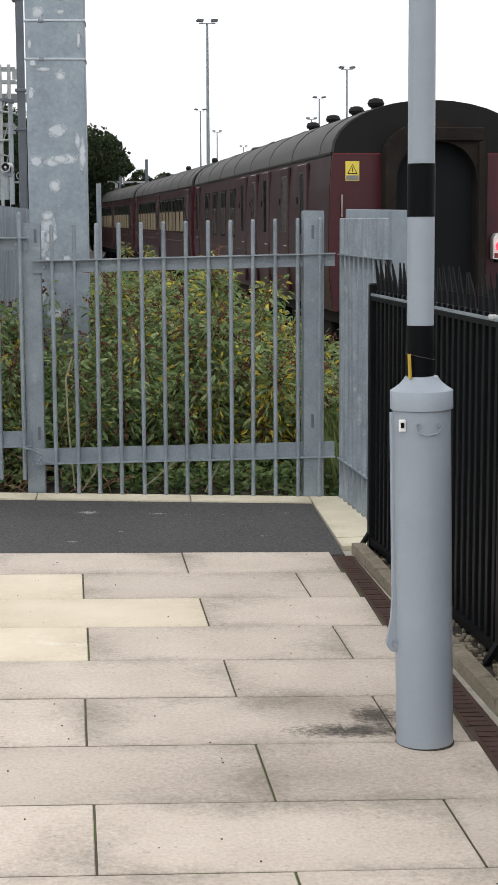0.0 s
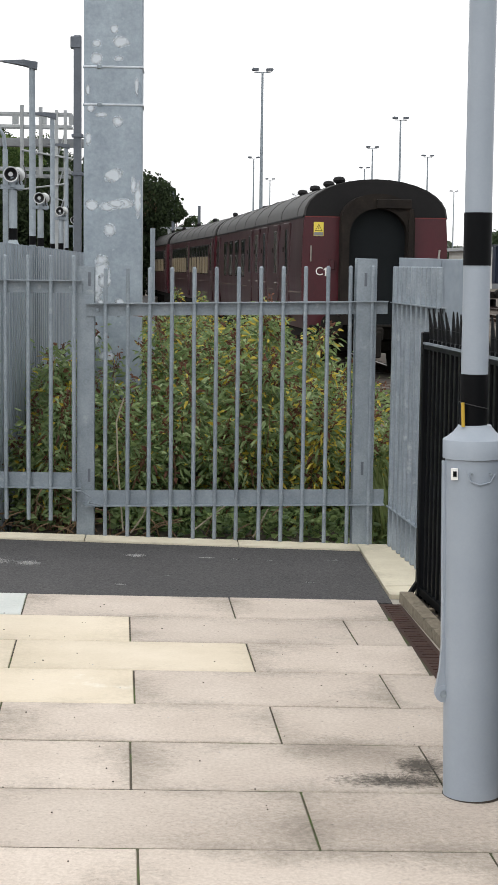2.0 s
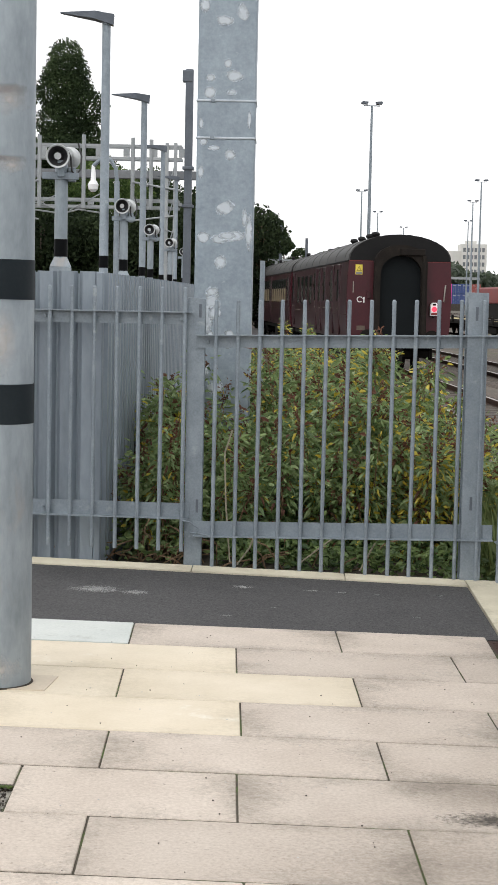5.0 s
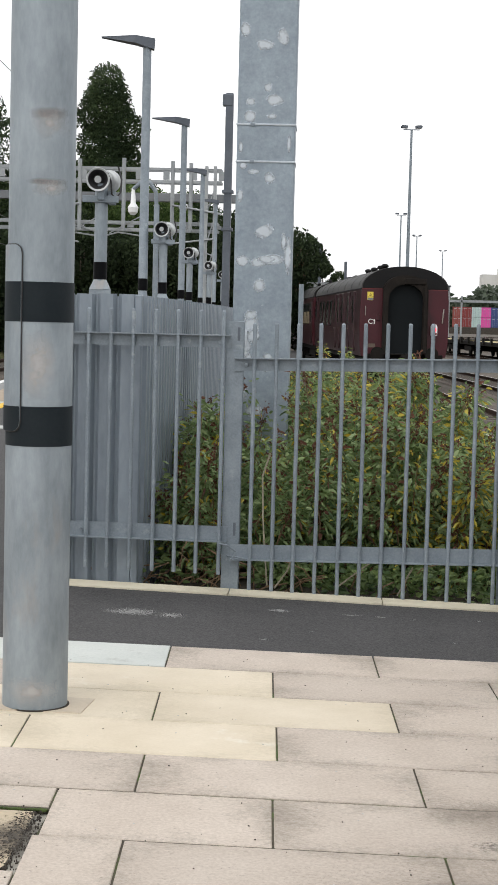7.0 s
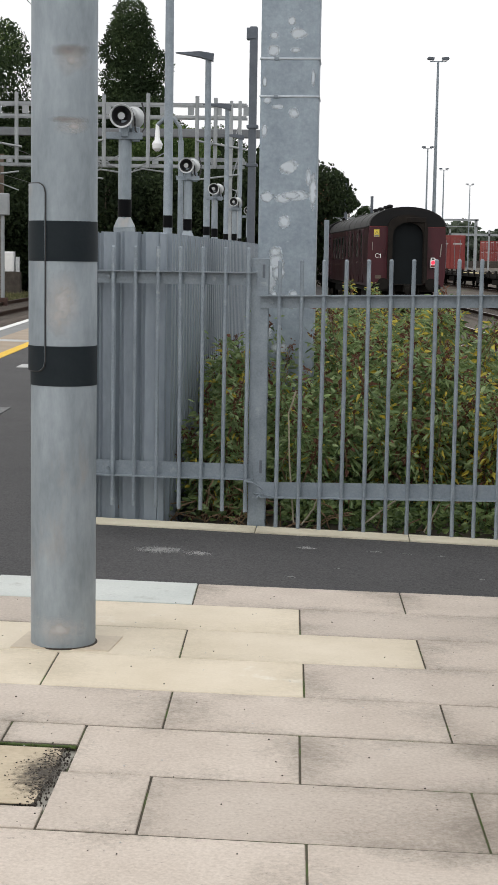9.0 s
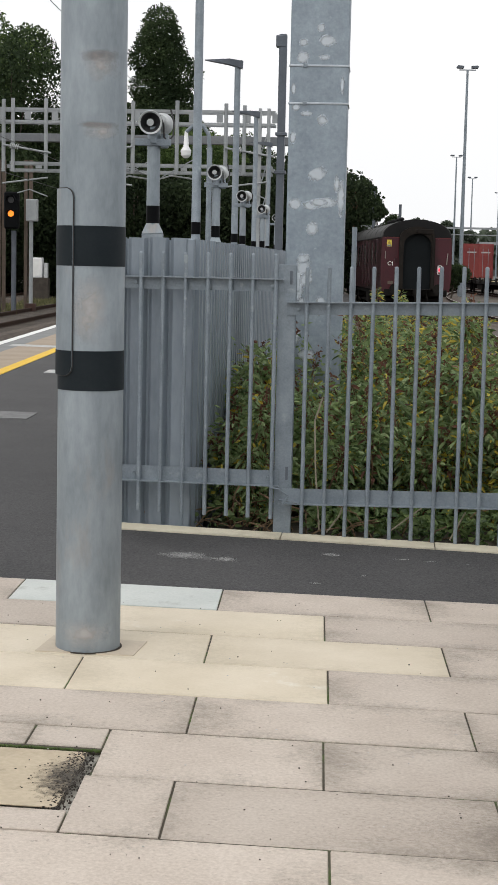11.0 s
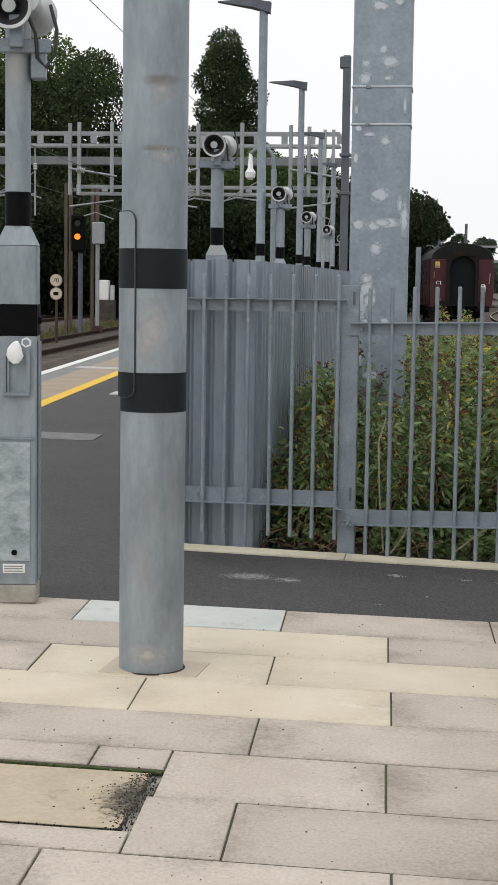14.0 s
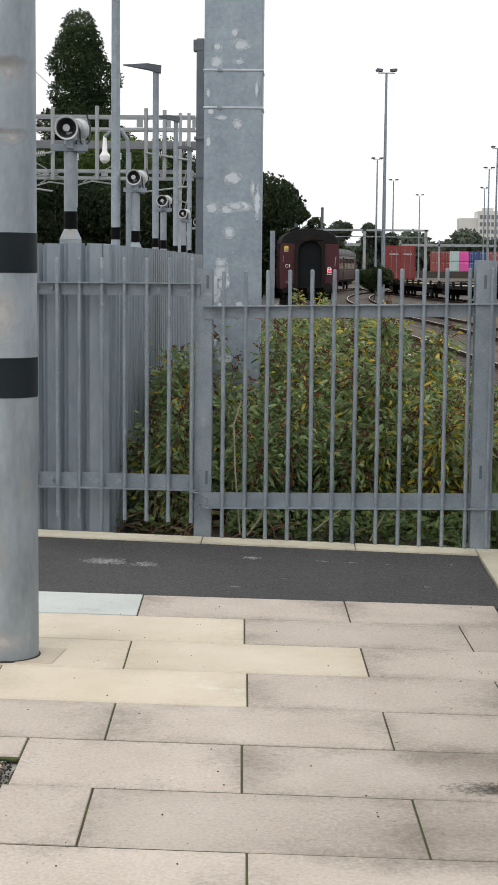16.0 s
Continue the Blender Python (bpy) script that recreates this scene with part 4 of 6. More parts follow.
def round_column():
    root = thing("round_steel_column", "thick round galvanised column with dark grey bands", "column")
    x, y, r = -0.936, 1.05, 0.1225
    part("shaft", Geo().lathe(x, y, [(r, 0.0), (r, 1.5), (r * 0.985, 3.0), (r * 0.97, 5.5)], 56), GALV_POLE, root, "", True)
    for z0, z1 in ((0.985, 1.132), (1.442, 1.588)):
        part("dark_band", Geo().lathe(x, y, [(r + 0.0016, z0), (r + 0.0016, z1)], 56), DARK_BAND, root, "dark grey band", True)
    # curved cable cover on the flank, its free corners rounded
    seg, zb, zt, rc = 24, 1.040, 1.722, 0.034
    a0, a1 = radians(196), radians(247)
    def span(i):
        d = (1 - i / seg) * (a1 - a0) * r
        cut = rc - math.sqrt(max(0.0, rc * rc - max(0.0, rc - d) ** 2))
        return zb + cut, zt - cut
    def at(i, rr, z):
        t = a0 + (a1 - a0) * i / seg
        return (x + rr * math.cos(t), y + rr * math.sin(t), z)
    v, f, n = [], [], seg + 1
    for rr in (r + 0.001, r + 0.009):
        for k in (0, 1):
            v += [at(i, rr, span(i)[k]) for i in range(n)]
    for i in range(seg):
        f += [(2 * n + i, 2 * n + i + 1, 3 * n + i + 1, 3 * n + i), (i, i + 1, 2 * n + i + 1, 2 * n + i), (n + i, n + i + 1, 3 * n + i + 1, 3 * n + i)]
    f += [(0, n, 3 * n, 2 * n), (seg, n + seg, 3 * n + seg, 2 * n + seg)]
    part("cable_cover", Geo().add(v, f), GALV_POLE, root, "curved cable cover with rounded corners")
    for z0, z1 in ((0.985, 1.132), (1.442, 1.588)):
        v = [at(i, r + 0.0102, max(z0, span(i)[0])) for i in range(n)] + [at(i, r + 0.0102, z1) for i in range(n)]
        part("cover_band", Geo().add(v, [(i, i + 1, n + i + 1, n + i) for i in range(seg)]), DARK_BAND, root)
    rim = [at(i, r + 0.004, span(i)[1] + 0.001) for i in range(4, n)] + [at(i, r + 0.004, span(i)[0] - 0.001) for i in range(seg, 3, -1)]
    part("cover_gap", Geo().path(rim, 0.0032, 6), HORN_DARK, root, "dark gap round the cover")
    part("base_joint", Geo().lathe(x, y, [(r + 0.008, -0.001), (r + 0.007, 0.003), (r, 0.004)], 56), SOIL, root)
    # rubbed pale and rusty smears on the zinc: angle, height, half width in degrees, half height, film
    for k, (ang, z, ha, hh, m) in enumerate(((-62, 2.196, 52, 0.034, RUST_RUB), (-58, 2.160, 46, 0.062, PALE_RUB), (-72, 1.950, 62, 0.018, RUST_RUB), (-54, 1.925, 44, 0.042, PALE_RUB), (-82, 1.29, 40, 0.15, PALE_RUB), (-70, 0.075, 80, 0.075, PALE_RUB))):
        v, f, nu, nv = [], [], 12, 4
        rr = r + 0.0012 + 0.0004 * k
        for j in range(nv + 1):
            for i in range(nu + 1):
                aa = radians(ang + ha * (2 * i / nu - 1))
                v.append((x + rr * math.cos(aa), y + rr * math.sin(aa), z + hh * (2 * j / nv - 1)))
        f = [(j * (nu + 1) + i, j * (nu + 1) + i + 1, (j + 1) * (nu + 1) + i + 1, (j + 1) * (nu + 1) + i) for j in range(nv) for i in range(nu)]
        part("smear", Geo().add(v, f), m, root, "rubbed smear on the zinc", True)
    root.matrix_basis = pose(-0.0245, 0, 0.0172)
    return root


round_column()


# ---- loudspeaker posts along the platform ----
def horn(root, x, y, z, ax, ay, big=1.0):
    """A horn loudspeaker facing along (ax, ay)."""
    d = Vector((ax, ay, -0.12)).normalized()
    c = Vector((x, y, z))
    a = d.orthogonal().normalized()
    b = d.cross(a)
    rows = [(0.060, -0.22), (0.072, -0.19), (0.072, -0.08), (0.085, -0.03), (0.120, 0.06), (0.135, 0.072), (0.131, 0.080), (0.112, 0.068)]
    n = 28
    v = [c + d * h * big + (a * math.cos(2 * math.pi * i / n) + b * math.sin(2 * math.pi * i / n)) * r * big for r, h in rows for i in range(n)]
    f = [(k * n + i, k * n + (i + 1) % n, (k + 1) * n + (i + 1) % n, (k + 1) * n + i) for k in range(len(rows) - 1) for i in range(n)]
    f.append(tuple(range(n)))
    h = part("horn", Geo().add(v, f), HORN_WHITE, root, "pale grey horn", True)
    rows = [(0.112, 0.067), (0.075, 0.0), (0.045, -0.05), (0.001, -0.052)]
    v = [c + d * h * big + (a * math.cos(2 * math.pi * i / n) + b * math.sin(2 * math.pi * i / n)) * r * big for r, h in rows for i in range(n)]
    f = [(k * n + i, k * n + (i + 1) % n, (k + 1) * n + (i + 1) % n, (k + 1) * n + i) for k in range(len(rows) - 1) for i in range(n)]
    part("throat", Geo().add(v, f), HORN_DARK, root, "dark horn throat", True)
    g = Geo().rod(c - d * 0.05 * big, c + d * 0.05 * big, 0.022 * big, 0.040 * big, 16)
    part("horn_cone", g, HORN_WHITE, root, "", True)


def speaker_post(horn_z):
    root = thing("loudspeaker_post", "galvanised post with black bands and two horn loudspeakers", "loudspeaker", group="loudspeaker posts along the platform")
    part("plinth", Geo().box(-0.090, 0.090, -0.085, 0.085, 0.0, 0.085, 0.008), CONCRETE, root, "concrete plinth")
    part("box_section", Geo().box(-0.090, 0.090, -0.082, 0.082, 0.085, 1.605, 0.006), GALV_POLE, root, "square galvanised cable box")
    part("side_flange", Geo().box(0.091, 0.099, -0.05, 0.06, 0.11, 1.18, 0.003), GALV_POLE, root)
    v = [(sx * 0.090, sy * 0.082, 1.605) for sx, sy in ((-1, -1), (1, -1), (1, 1), (-1, 1))] + [(sx * 0.052, sy * 0.052, 1.690) for sx, sy in ((-1, -1), (1, -1), (1, 1), (-1, 1))]
    part("taper", Geo().add(v, [(0, 1, 5, 4), (1, 2, 6, 5), (2, 3, 7, 6), (3, 0, 4, 7), (0, 3, 2, 1), (4, 5, 6, 7)]), GALV_POLE, root)
    part("shaft", Geo().lathe(0, 0, [(0.057, 1.66), (0.055, horn_z + 0.04)], 28), GALV_POLE, root, "", True)
    part("black_band", Geo().lathe(0, 0, [(0.0588, 1.690), (0.0586, 1.840)], 28), BLACK_BAND, root, "black band", True)
    part("black_band", Geo().box(-0.0925, 0.0925, -0.0845, 0.0845, 1.203, 1.347, 0.004), BLACK_BAND, root, "black band")
    part("hatch", Geo().box(-0.074, 0.062, -0.089, -0.080, 0.195, 0.730, 0.003), SPANGLE, root, "spangled galvanised access hatch")
    for sx in (-1, 1):
        part("band_lug", Geo().rod((sx * 0.0915, -0.02, 1.275), (sx * 0.108, -0.02, 1.275), 0.020, 0.014, 10), BLACK_BAND, root, "black bolt at the band")
    part("hatch_lintel", Geo().box(-0.090, 0.085, -0.088, -0.080, 0.742, 0.757, 0.002), GALV, root)
    part("lock", Geo().rod((-0.008, -0.088, 0.235), (-0.008, -0.100, 0.235), 0.013, 0.012, 14), BLACK_BAND, root, "black hatch lock")
    part("rating_plate", Geo().box(-0.060, 0.040, -0.088, -0.081, 0.140, 0.182, 0.001), WHITE, root, "small white plate")
    for z in (0.150, 0.161, 0.172):
        part("plate_line", Geo().box(-0.052, 0.030, -0.0892, -0.0878, z - 0.002, z + 0.002), EDGE_GREY, root)
    g = Geo().box(-0.055, 0.062, -0.108, -0.082, 0.940, 0.955, 0.002)
    g.box(-0.055, -0.043, -0.108, -0.082, 0.955, 1.12).box(0.048, 0.062, -0.108, -0.082, 0.955, 1.14).box(-0.040, -0.028, -0.100, -0.082, 0.955, 1.10)
    part("notice_holder", g, GALV, root, "empty metal notice holder")
    part("bracket", Geo().box(-0.16, 0.15, -0.07, -0.045, horn_z - 0.195, horn_z - 0.135, 0.004), GALV, root)
    part("bracket_arm", Geo().box(-0.03, 0.03, -0.10, 0.06, horn_z - 0.175, horn_z - 0.035, 0.004), GALV, root)
    part("junction_box", Geo().box(0.060, 0.125, -0.06, 0.03, 2.33, 2.45, 0.006), GALV, root, "grey junction box")
    part("cable", Geo().path([(0.05, -0.08, 2.60), (0.085, -0.09, 2.52), (0.09, -0.07, 2.42), (0.125, -0.05, 2.38), (0.165, -0.03, 2.44), (0.17, 0.0, 2.55), (0.14, 0.02, 2.66)], 0.008, 8), CABLE, root, "black cable", True)
    horn(root, -0.030, -0.10, horn_z, 0.10, -1.0, 0.75)
    horn(root, 0.055, 0.12, horn_z + 0.01, 0.05, 1.0, 0.75)
    return root


SPOTS = [(-1.752, 2.145), (-1.83, 8.98), (-2.05, 16.5), (-2.33, 24.0), (-2.47, 30.8), (-2.60, 37.6)]
post = speaker_post(2.635)
post.matrix_basis = pose(*SPOTS[0], 0, rz=9)
stand(post)
far_post = speaker_post(2.54)
far_post.matrix_basis = pose(*SPOTS[1], 0.08, rz=5)
stand(far_post)
for x, y in SPOTS[2:]:
    stand(copy_thing(far_post, pose(x, y, 0.08, rz=5)))
bag = thing("plastic_bag_scrap", "crumpled white plastic scrap caught on the speaker post", "litter", pose(-0.011, 0, 0.0305))
g = Geo()
rows, n = 9, 18
v = []
for j in range(rows):
    p = math.pi * j / (rows - 1)
    for i in range(n):
        t = 2 * math.pi * i / n
        d = Vector((math.sin(p) * math.cos(t), math.sin(p) * math.sin(t), math.cos(p)))
        k = 1 + 0.30 * noise.noise(d * 1.6) + 0.16 * noise.noise(d * 4.5)
        v.append((-1.748 + 0.034 * k * d.x * (1.12 - 0.35 * d.z), 2.036 + 0.016 * k * d.y, 1.135 + 0.047 * k * d.z))
g.add(v, [(j * n + i, j * n + (i + 1) % n, (j + 1) * n + (i + 1) % n, (j + 1) * n + i) for j in range(rows - 1) for i in range(n)])
part("crumple", g, PLASTIC_WHITE, bag, smooth=True)
part("handle_loop", Geo().path([(-1.700 + 0.021 * math.cos(t), 2.038, 1.178 + 0.019 * math.sin(t)) for t in [k * math.pi / 3 + 0.4 for k in range(7)]], 0.0045, 6), PLASTIC_WHITE, bag)


# ---- platform lamp columns ----
def lamp_column():
    root = thing("platform_lamp", "tall grey platform lamp column with a flat lantern", "street lamp", group="lamp columns along the platform")
    part("column", Geo().lathe(0, 0, [(0.085, 0), (0.085, 1.2), (0.062, 1.25), (0.055, 5.02)], 20), GALV, root, "", True)
    part("black_band", Geo().lathe(0, 0, [(0.0635, 1.80), (0.0635, 1.96)], 20), BLACK_BAND, root, "", True)
    part("black_collar", Geo().lathe(0, 0, [(0.087, 1.0), (0.087, 1.15)], 20), BLACK_BAND, root, "", True)
    v = [(-0.60, -0.05, 5.09), (-0.60, 0.05, 5.09), (-0.15, 0.12, 5.02), (-0.15, -0.12, 5.02), (0.09, -0.08, 4.95), (0.09, 0.08, 4.95),
         (-0.60, -0.05, 5.10), (-0.60, 0.05, 5.10), (-0.15, 0.12, 5.12), (-0.15, -0.12, 5.12), (0.10, -0.08, 5.09), (0.10, 0.08, 5.09)]
    part("lantern", Geo().add(v, [(0, 1, 2, 3), (3, 2, 5, 4), (6, 9, 8, 7), (9, 10, 11, 8), (0, 3, 9, 6), (3, 4, 10, 9), (1, 7, 8, 2), (2, 8, 11, 5), (0, 6, 7, 1), (4, 5, 11, 10)]), DARK_MAST, root, "flat dark grey lantern")
    return root


def at_az(az, d):
    return 0.11 + d * math.sin(radians(az)), -4.89 + d * math.cos(radians(az))


lamp = lamp_column()
lamp.matrix_basis = pose(*at_az(-6.53, 21.5), 0.04, rz=4)
for az, d in ((-5.16, 30.0), (-4.47, 40.0), (-3.98, 50.0)):
    copy_thing(lamp, pose(*at_az(az, d), 0.05, rz=4))

cam_x, cam_y = at_az(-6.92, 24.0)
dome = thing("dome_camera_post", "slim post with a white dome camera", "camera")
part("pole", Geo().rod((cam_x + 0.35, cam_y, 0), (cam_x + 0.35, cam_y, 3.15), 0.04, 0.04, 10), GALV, dome)
part("swan_neck", Geo().path([(cam_x + 0.35, cam_y, 3.12), (cam_x + 0.33, cam_y, 3.34), (cam_x + 0.25, cam_y, 3.46), (cam_x + 0.12, cam_y, 3.48), (cam_x, cam_y, 3.37)], 0.03, 8), GALV, dome)
part("dome", Geo().lathe(cam_x, cam_y, [(0.03, 2.99), (0.07, 3.03), (0.08, 3.10), (0.04, 3.16), (0.025, 3.38)], 20), PLASTIC_WHITE, dome, "white dome camera", True)

dm = thing("dark_steel_mast", "dark grey slender overhead line mast", "mast")
mx, my = at_az(-3.59, 26.0)
part("column", Geo().box(mx - 0.06, mx + 0.06, my - 0.08, my + 0.08, GRADE, 1.5 + 26 * math.tan(radians(7.84)), 0.01), DARK_MAST, dm)
part("cap_bracket", Geo().box(mx - 0.11, mx + 0.05, my - 0.09, my + 0.09, 4.88, 5.06, 0.01), DARK_MAST, dm)
for z in (3.5, 2.9):
    part("clamp", Geo().box(mx - 0.09, mx + 0.09, my - 0.10, my + 0.10, z, z + 0.05, 0.005), DARK_MAST, dm)

pm = thing("slim_grey_post", "slim galvanised post beside the broad mast", "post")
px, py = at_az(-0.93, 13.0)
part("tube", Geo().lathe(px, py, [(0.020, GRADE), (0.020, 1.5 + 13 * math.tan(radians(1.25)))], 12), GALV, pm)


# ---- overhead line gantry across the main lines ----
def gantry(y, x0, x1, z_lo, z_hi, legs, label):
    root = thing("overhead_line_gantry", label, "gantry")
    for z in (z_lo, z_hi):
        for dy in (0.0, 0.55):
            part("chord", Geo().box(x0, x1, y + dy - 0.05, y + dy + 0.05, z - 0.045, z + 0.045), STEEL_FAR, root)
    n = int((x1 - x0) / 0.9)
    for i in range(n + 1):
        x = x0 + (x1 - x0) * i / n
        part("batten", Geo().box(x - 0.10, x + 0.10, y - 0.045, y + 0.045, z_lo + 0.06, z_hi - 0.06), STEEL_FAR, root)
    for x in legs:
        for dx in (-0.14, 0.14):
            part("leg", Geo().box(x + dx - 0.05, x + dx + 0.05, y - 0.1, y + 0.1, GRADE, z_hi + 0.12), STEEL_FAR, root)
        for k in range(6):
            z = GRADE + 0.6 + k * 1.0
            part("lacing", Geo().rod((x - 0.12, y, z), (x + 0.12, y, z + 0.8), 0.022, 0.022, 6), STEEL_FAR, root)
    return root


gantry(48.0, -21.5, -3.4, 5.93, 6.33, (-3.75,), "pale steel lattice gantry carrying the overhead line")
gantry(48.3, -12.2, -3.5, 4.37, 4.60, (), "lower pale steel lattice beam of the overhead line")
boom = thing("overhead_line_boom", "grey steel beam across the tracks", "beam")
part("beam", Geo().box(-24, -3.2, 61.9, 62.3, 6.28, 6.62, 0.02), BOOM_DARK, boom)
part("leg", Geo().box(-3.6, -3.3, 61.9, 62.3, GRADE, 6.8, 0.02), BOOM_DARK, boom)


def droppers():
    rng = random.Random(21)
    for x in (-16.4, -12.34, -12.03, -10.93, -8.05, -6.6, -5.0, -4.4):
        y = 47.96
        root = thing("cantilever_arm", "pale steel cantilever arm with insulators", "cantilever", group="cantilever arms on the gantry")
        part("mast_tube", Geo().rod((x, y, 4.30), (x, y, 6.58 + rng.uniform(-0.05, 0.12)), 0.065, 0.065, 8), STEEL_FAR, root)
        s = rng.choice((-1, 1))
        if x not in (-16.4, -12.34, -8.05, -5.0):
            continue
        part("top_arm", Geo().rod((x, y - 0.1, 5.16), (x + s * 1.6, y - 0.1, 4.91), 0.035, 0.035, 8), STEEL_FAR, root)
        part("registration_arm", Geo().rod((x, y - 0.1, 3.91), (x + s * 1.5, y - 0.1, 4.11), 0.03, 0.03, 8), STEEL_FAR, root)
        part("steady_arm", Geo().path([(x + s * 0.5, y - 0.1, 3.6), (x + s * 0.9, y - 0.1, 3.72), (x + s * 1.5, y - 0.1, 3.5)], 0.02, 6), STEEL_FAR, root)
        for k in range(5):
            u = 0.25 + 0.06 * k
            part("insulator_disc", Geo().rod((x + s * u, y - 0.1, 5.13 - 0.01 * k), (x + s * (u + 0.02), y - 0.1, 5.125 - 0.01 * k), 0.085, 0.085, 10), HORN_WHITE, root)
    for x in (-17.6, -14.9, -13.6, -9.7, -9.1, -7.3, -5.9):
        y = 48.25
        root = thing("hanging_bracket", "pale steel drop bracket with a registration tube", "bracket", group="drop brackets under the gantry")
        z = 4.1 + 0.35 * rng.random()
        part("drop_tube", Geo().rod((x, y, z - 0.7), (x, y, 5.95), 0.032, 0.032, 8), STEEL_FAR, root)
        s = rng.choice((-1, 1))
        part("tube", Geo().path([(x, y, z), (x + s * 0.9, y, z + 0.12), (x + s * 1.5, y, z - 0.05)], 0.028, 6), STEEL_FAR, root)
        part("stay", Geo().rod((x, y, z + 0.75), (x + s * 1.2, y, z + 0.08), 0.018, 0.018, 6), STEEL_FAR, root)
        part("insulator", Geo().lathe(x, y, [(0.03, z + 0.80), (0.08, z + 0.84), (0.05, z + 0.88), (0.08, z + 0.92), (0.05, z + 0.96), (0.08, z + 1.0), (0.03, z + 1.04)], 10), HORN_WHITE, root, "ribbed pale insulator")
    wires = thing("overhead_wires", "thin dark overhead contact and catenary wires", "wire")
    for x0, z0, x1, z1 in ((-10.4, 4.0, -16.0, 4.2), (-10.4, 5.0, -16.0, 5.2), (-16.6, 4.0, -20.0, 4.2), (-16.6, 5.0, -20.0, 5.2)):
        part("wire", Geo().rod((x0 + 0.05 * 20, 8.0, z0), (x0 - 0.05 * 65, 95.0, z0), 0.010, 0.010, 5), CABLE, wires)
    part("wire", Geo().rod((*at_az(-12.6, 30), 6.55), (*at_az(-8.6, 44), 6.1), 0.008, 0.008, 5), CABLE, wires)


droppers()


# ---- signal, signs and lineside boxes ----
def signal():
    x, y = at_az(-12.98, 46.0)
    root = thing("colour_light_signal", "black colour light signal showing amber", "signal")
    part("post", Geo().rod((x + 0.05, y + 0.15, GRADE), (x + 0.05, y + 0.15, 2.0), 0.07, 0.07, 10), DARK_MAST, root)
    part("head", Geo().box(x - 0.19, x + 0.23, y - 0.1, y + 0.1, 2.05, 3.08, 0.04), BLACK_BAND, root, "black signal head")
    for z, m in ((2.85, HORN_DARK), (2.47, AMBER)):
        lens = part("lens", Geo().rod((x + 0.02, y - 0.10, z), (x + 0.02, y - 0.13, z), 0.085, 0.085, 20), m, root, "lit amber lens" if m is AMBER else "dark lens")
        part("hood", Geo().prism([(x + 0.02 + 0.14 * math.cos(t), z + 0.14 * math.sin(t)) for t in [k * math.pi / 8 for k in range(9)]] + [(x + 0.02 + 0.128 * math.cos(t), z + 0.125 * math.sin(t)) for t in [k * math.pi / 8 for k in range(8, -1, -1)]], "y", y - 0.22, y - 0.1), BLACK_BAND, root)
    for dx in (-0.40, -0.27, 0.36, 0.50):
        part("ladder_rail", Geo().box(x + dx - 0.045, x + dx + 0.045, y + 0.25, y + 0.35, GRADE, 3.98), RUST_POST, root, "brown steel post")
    bx, by = at_az(-12.28, 45.0)
    b = thing("trackside_box_post", "grey equipment box on a slim post", "equipment box")
    part("post", Geo().rod((bx, by, GRADE), (bx, by, 2.4), 0.055, 0.055, 10), STEEL_FAR, b)
    part("box", Geo().box(bx - 0.13, bx + 0.18, by - 0.12, by + 0.1, 2.25, 2.85, 0.02), STEEL_FAR, b)
    part("foot", Geo().box(bx - 0.14, bx + 0.14, by - 0.12, by + 0.1, GRADE, 0.0, 0.02), RUST, b)
    sx, sy = at_az(-13.71, 38.0)
    s = thing("speed_sign", "round speed signs with 70 on a slim post", "sign")
    part("post", Geo().rod((sx, sy, GRADE), (sx, sy, 1.3), 0.035, 0.035, 8), RUST, s)
    for z, words in ((1.24, "70"), (0.93, "65")):
        part("disc", Geo().rod((sx, sy - 0.04, z), (sx, sy - 0.055, z), 0.145, 0.145, 28), SIGN_PINK, s, "faded pinkish round sign")
        part("disc_face", Geo().rod((sx, sy - 0.055, z), (sx, sy - 0.060, z), 0.120, 0.120, 28), INFILL, s)
        t = part("number", text_mesh(words, 0.15), BLACK_BAND, s) if words == "70" else part("number_bars", Geo().box(sx - 0.06, sx + 0.06, sy - 0.064, sy - 0.060, z - 0.04, z + 0.04), BLACK_BAND, s)
        if words == "70":
            t.matrix_basis = pose(sx, sy - 0.062, z, rx=90)
    # these stand on the verge beyond the platform track
    k = 1.3
    for ob in (root, b, s):
        ob.matrix_basis = Matrix.Translation((0, 0, 0.30)) @ Matrix.Translation(Vector((0.13, -4.92, 1.49)) * (1 - k)) @ Matrix.Scale(k, 4)
    wx, wy = at_az(-12.05, 78.0)
    w = thing("white_lineside_cabinet", "white lineside cabinet beside the far track", "cabinet")
    part("body", Geo().box(wx - 0.25, wx + 0.25, wy - 0.2, wy + 0.2, 0.55, 1.5, 0.02), PLASTIC_WHITE, w)
    part("door", Geo().box(wx - 0.2, wx + 0.2, wy - 0.215, wy - 0.2, 0.62, 1.42, 0.01), WHITE, w)
    part("side_box", Geo().box(wx + 0.32, wx + 0.5, wy - 0.1, wy + 0.1, 0.5, 1.25, 0.02), HORN_WHITE, w)
    part("plinth", Geo().box(wx - 0.3, wx + 0.55, wy - 0.2, wy + 0.2, GRADE, 0.55, 0.02), SLEEPER, w)


signal()


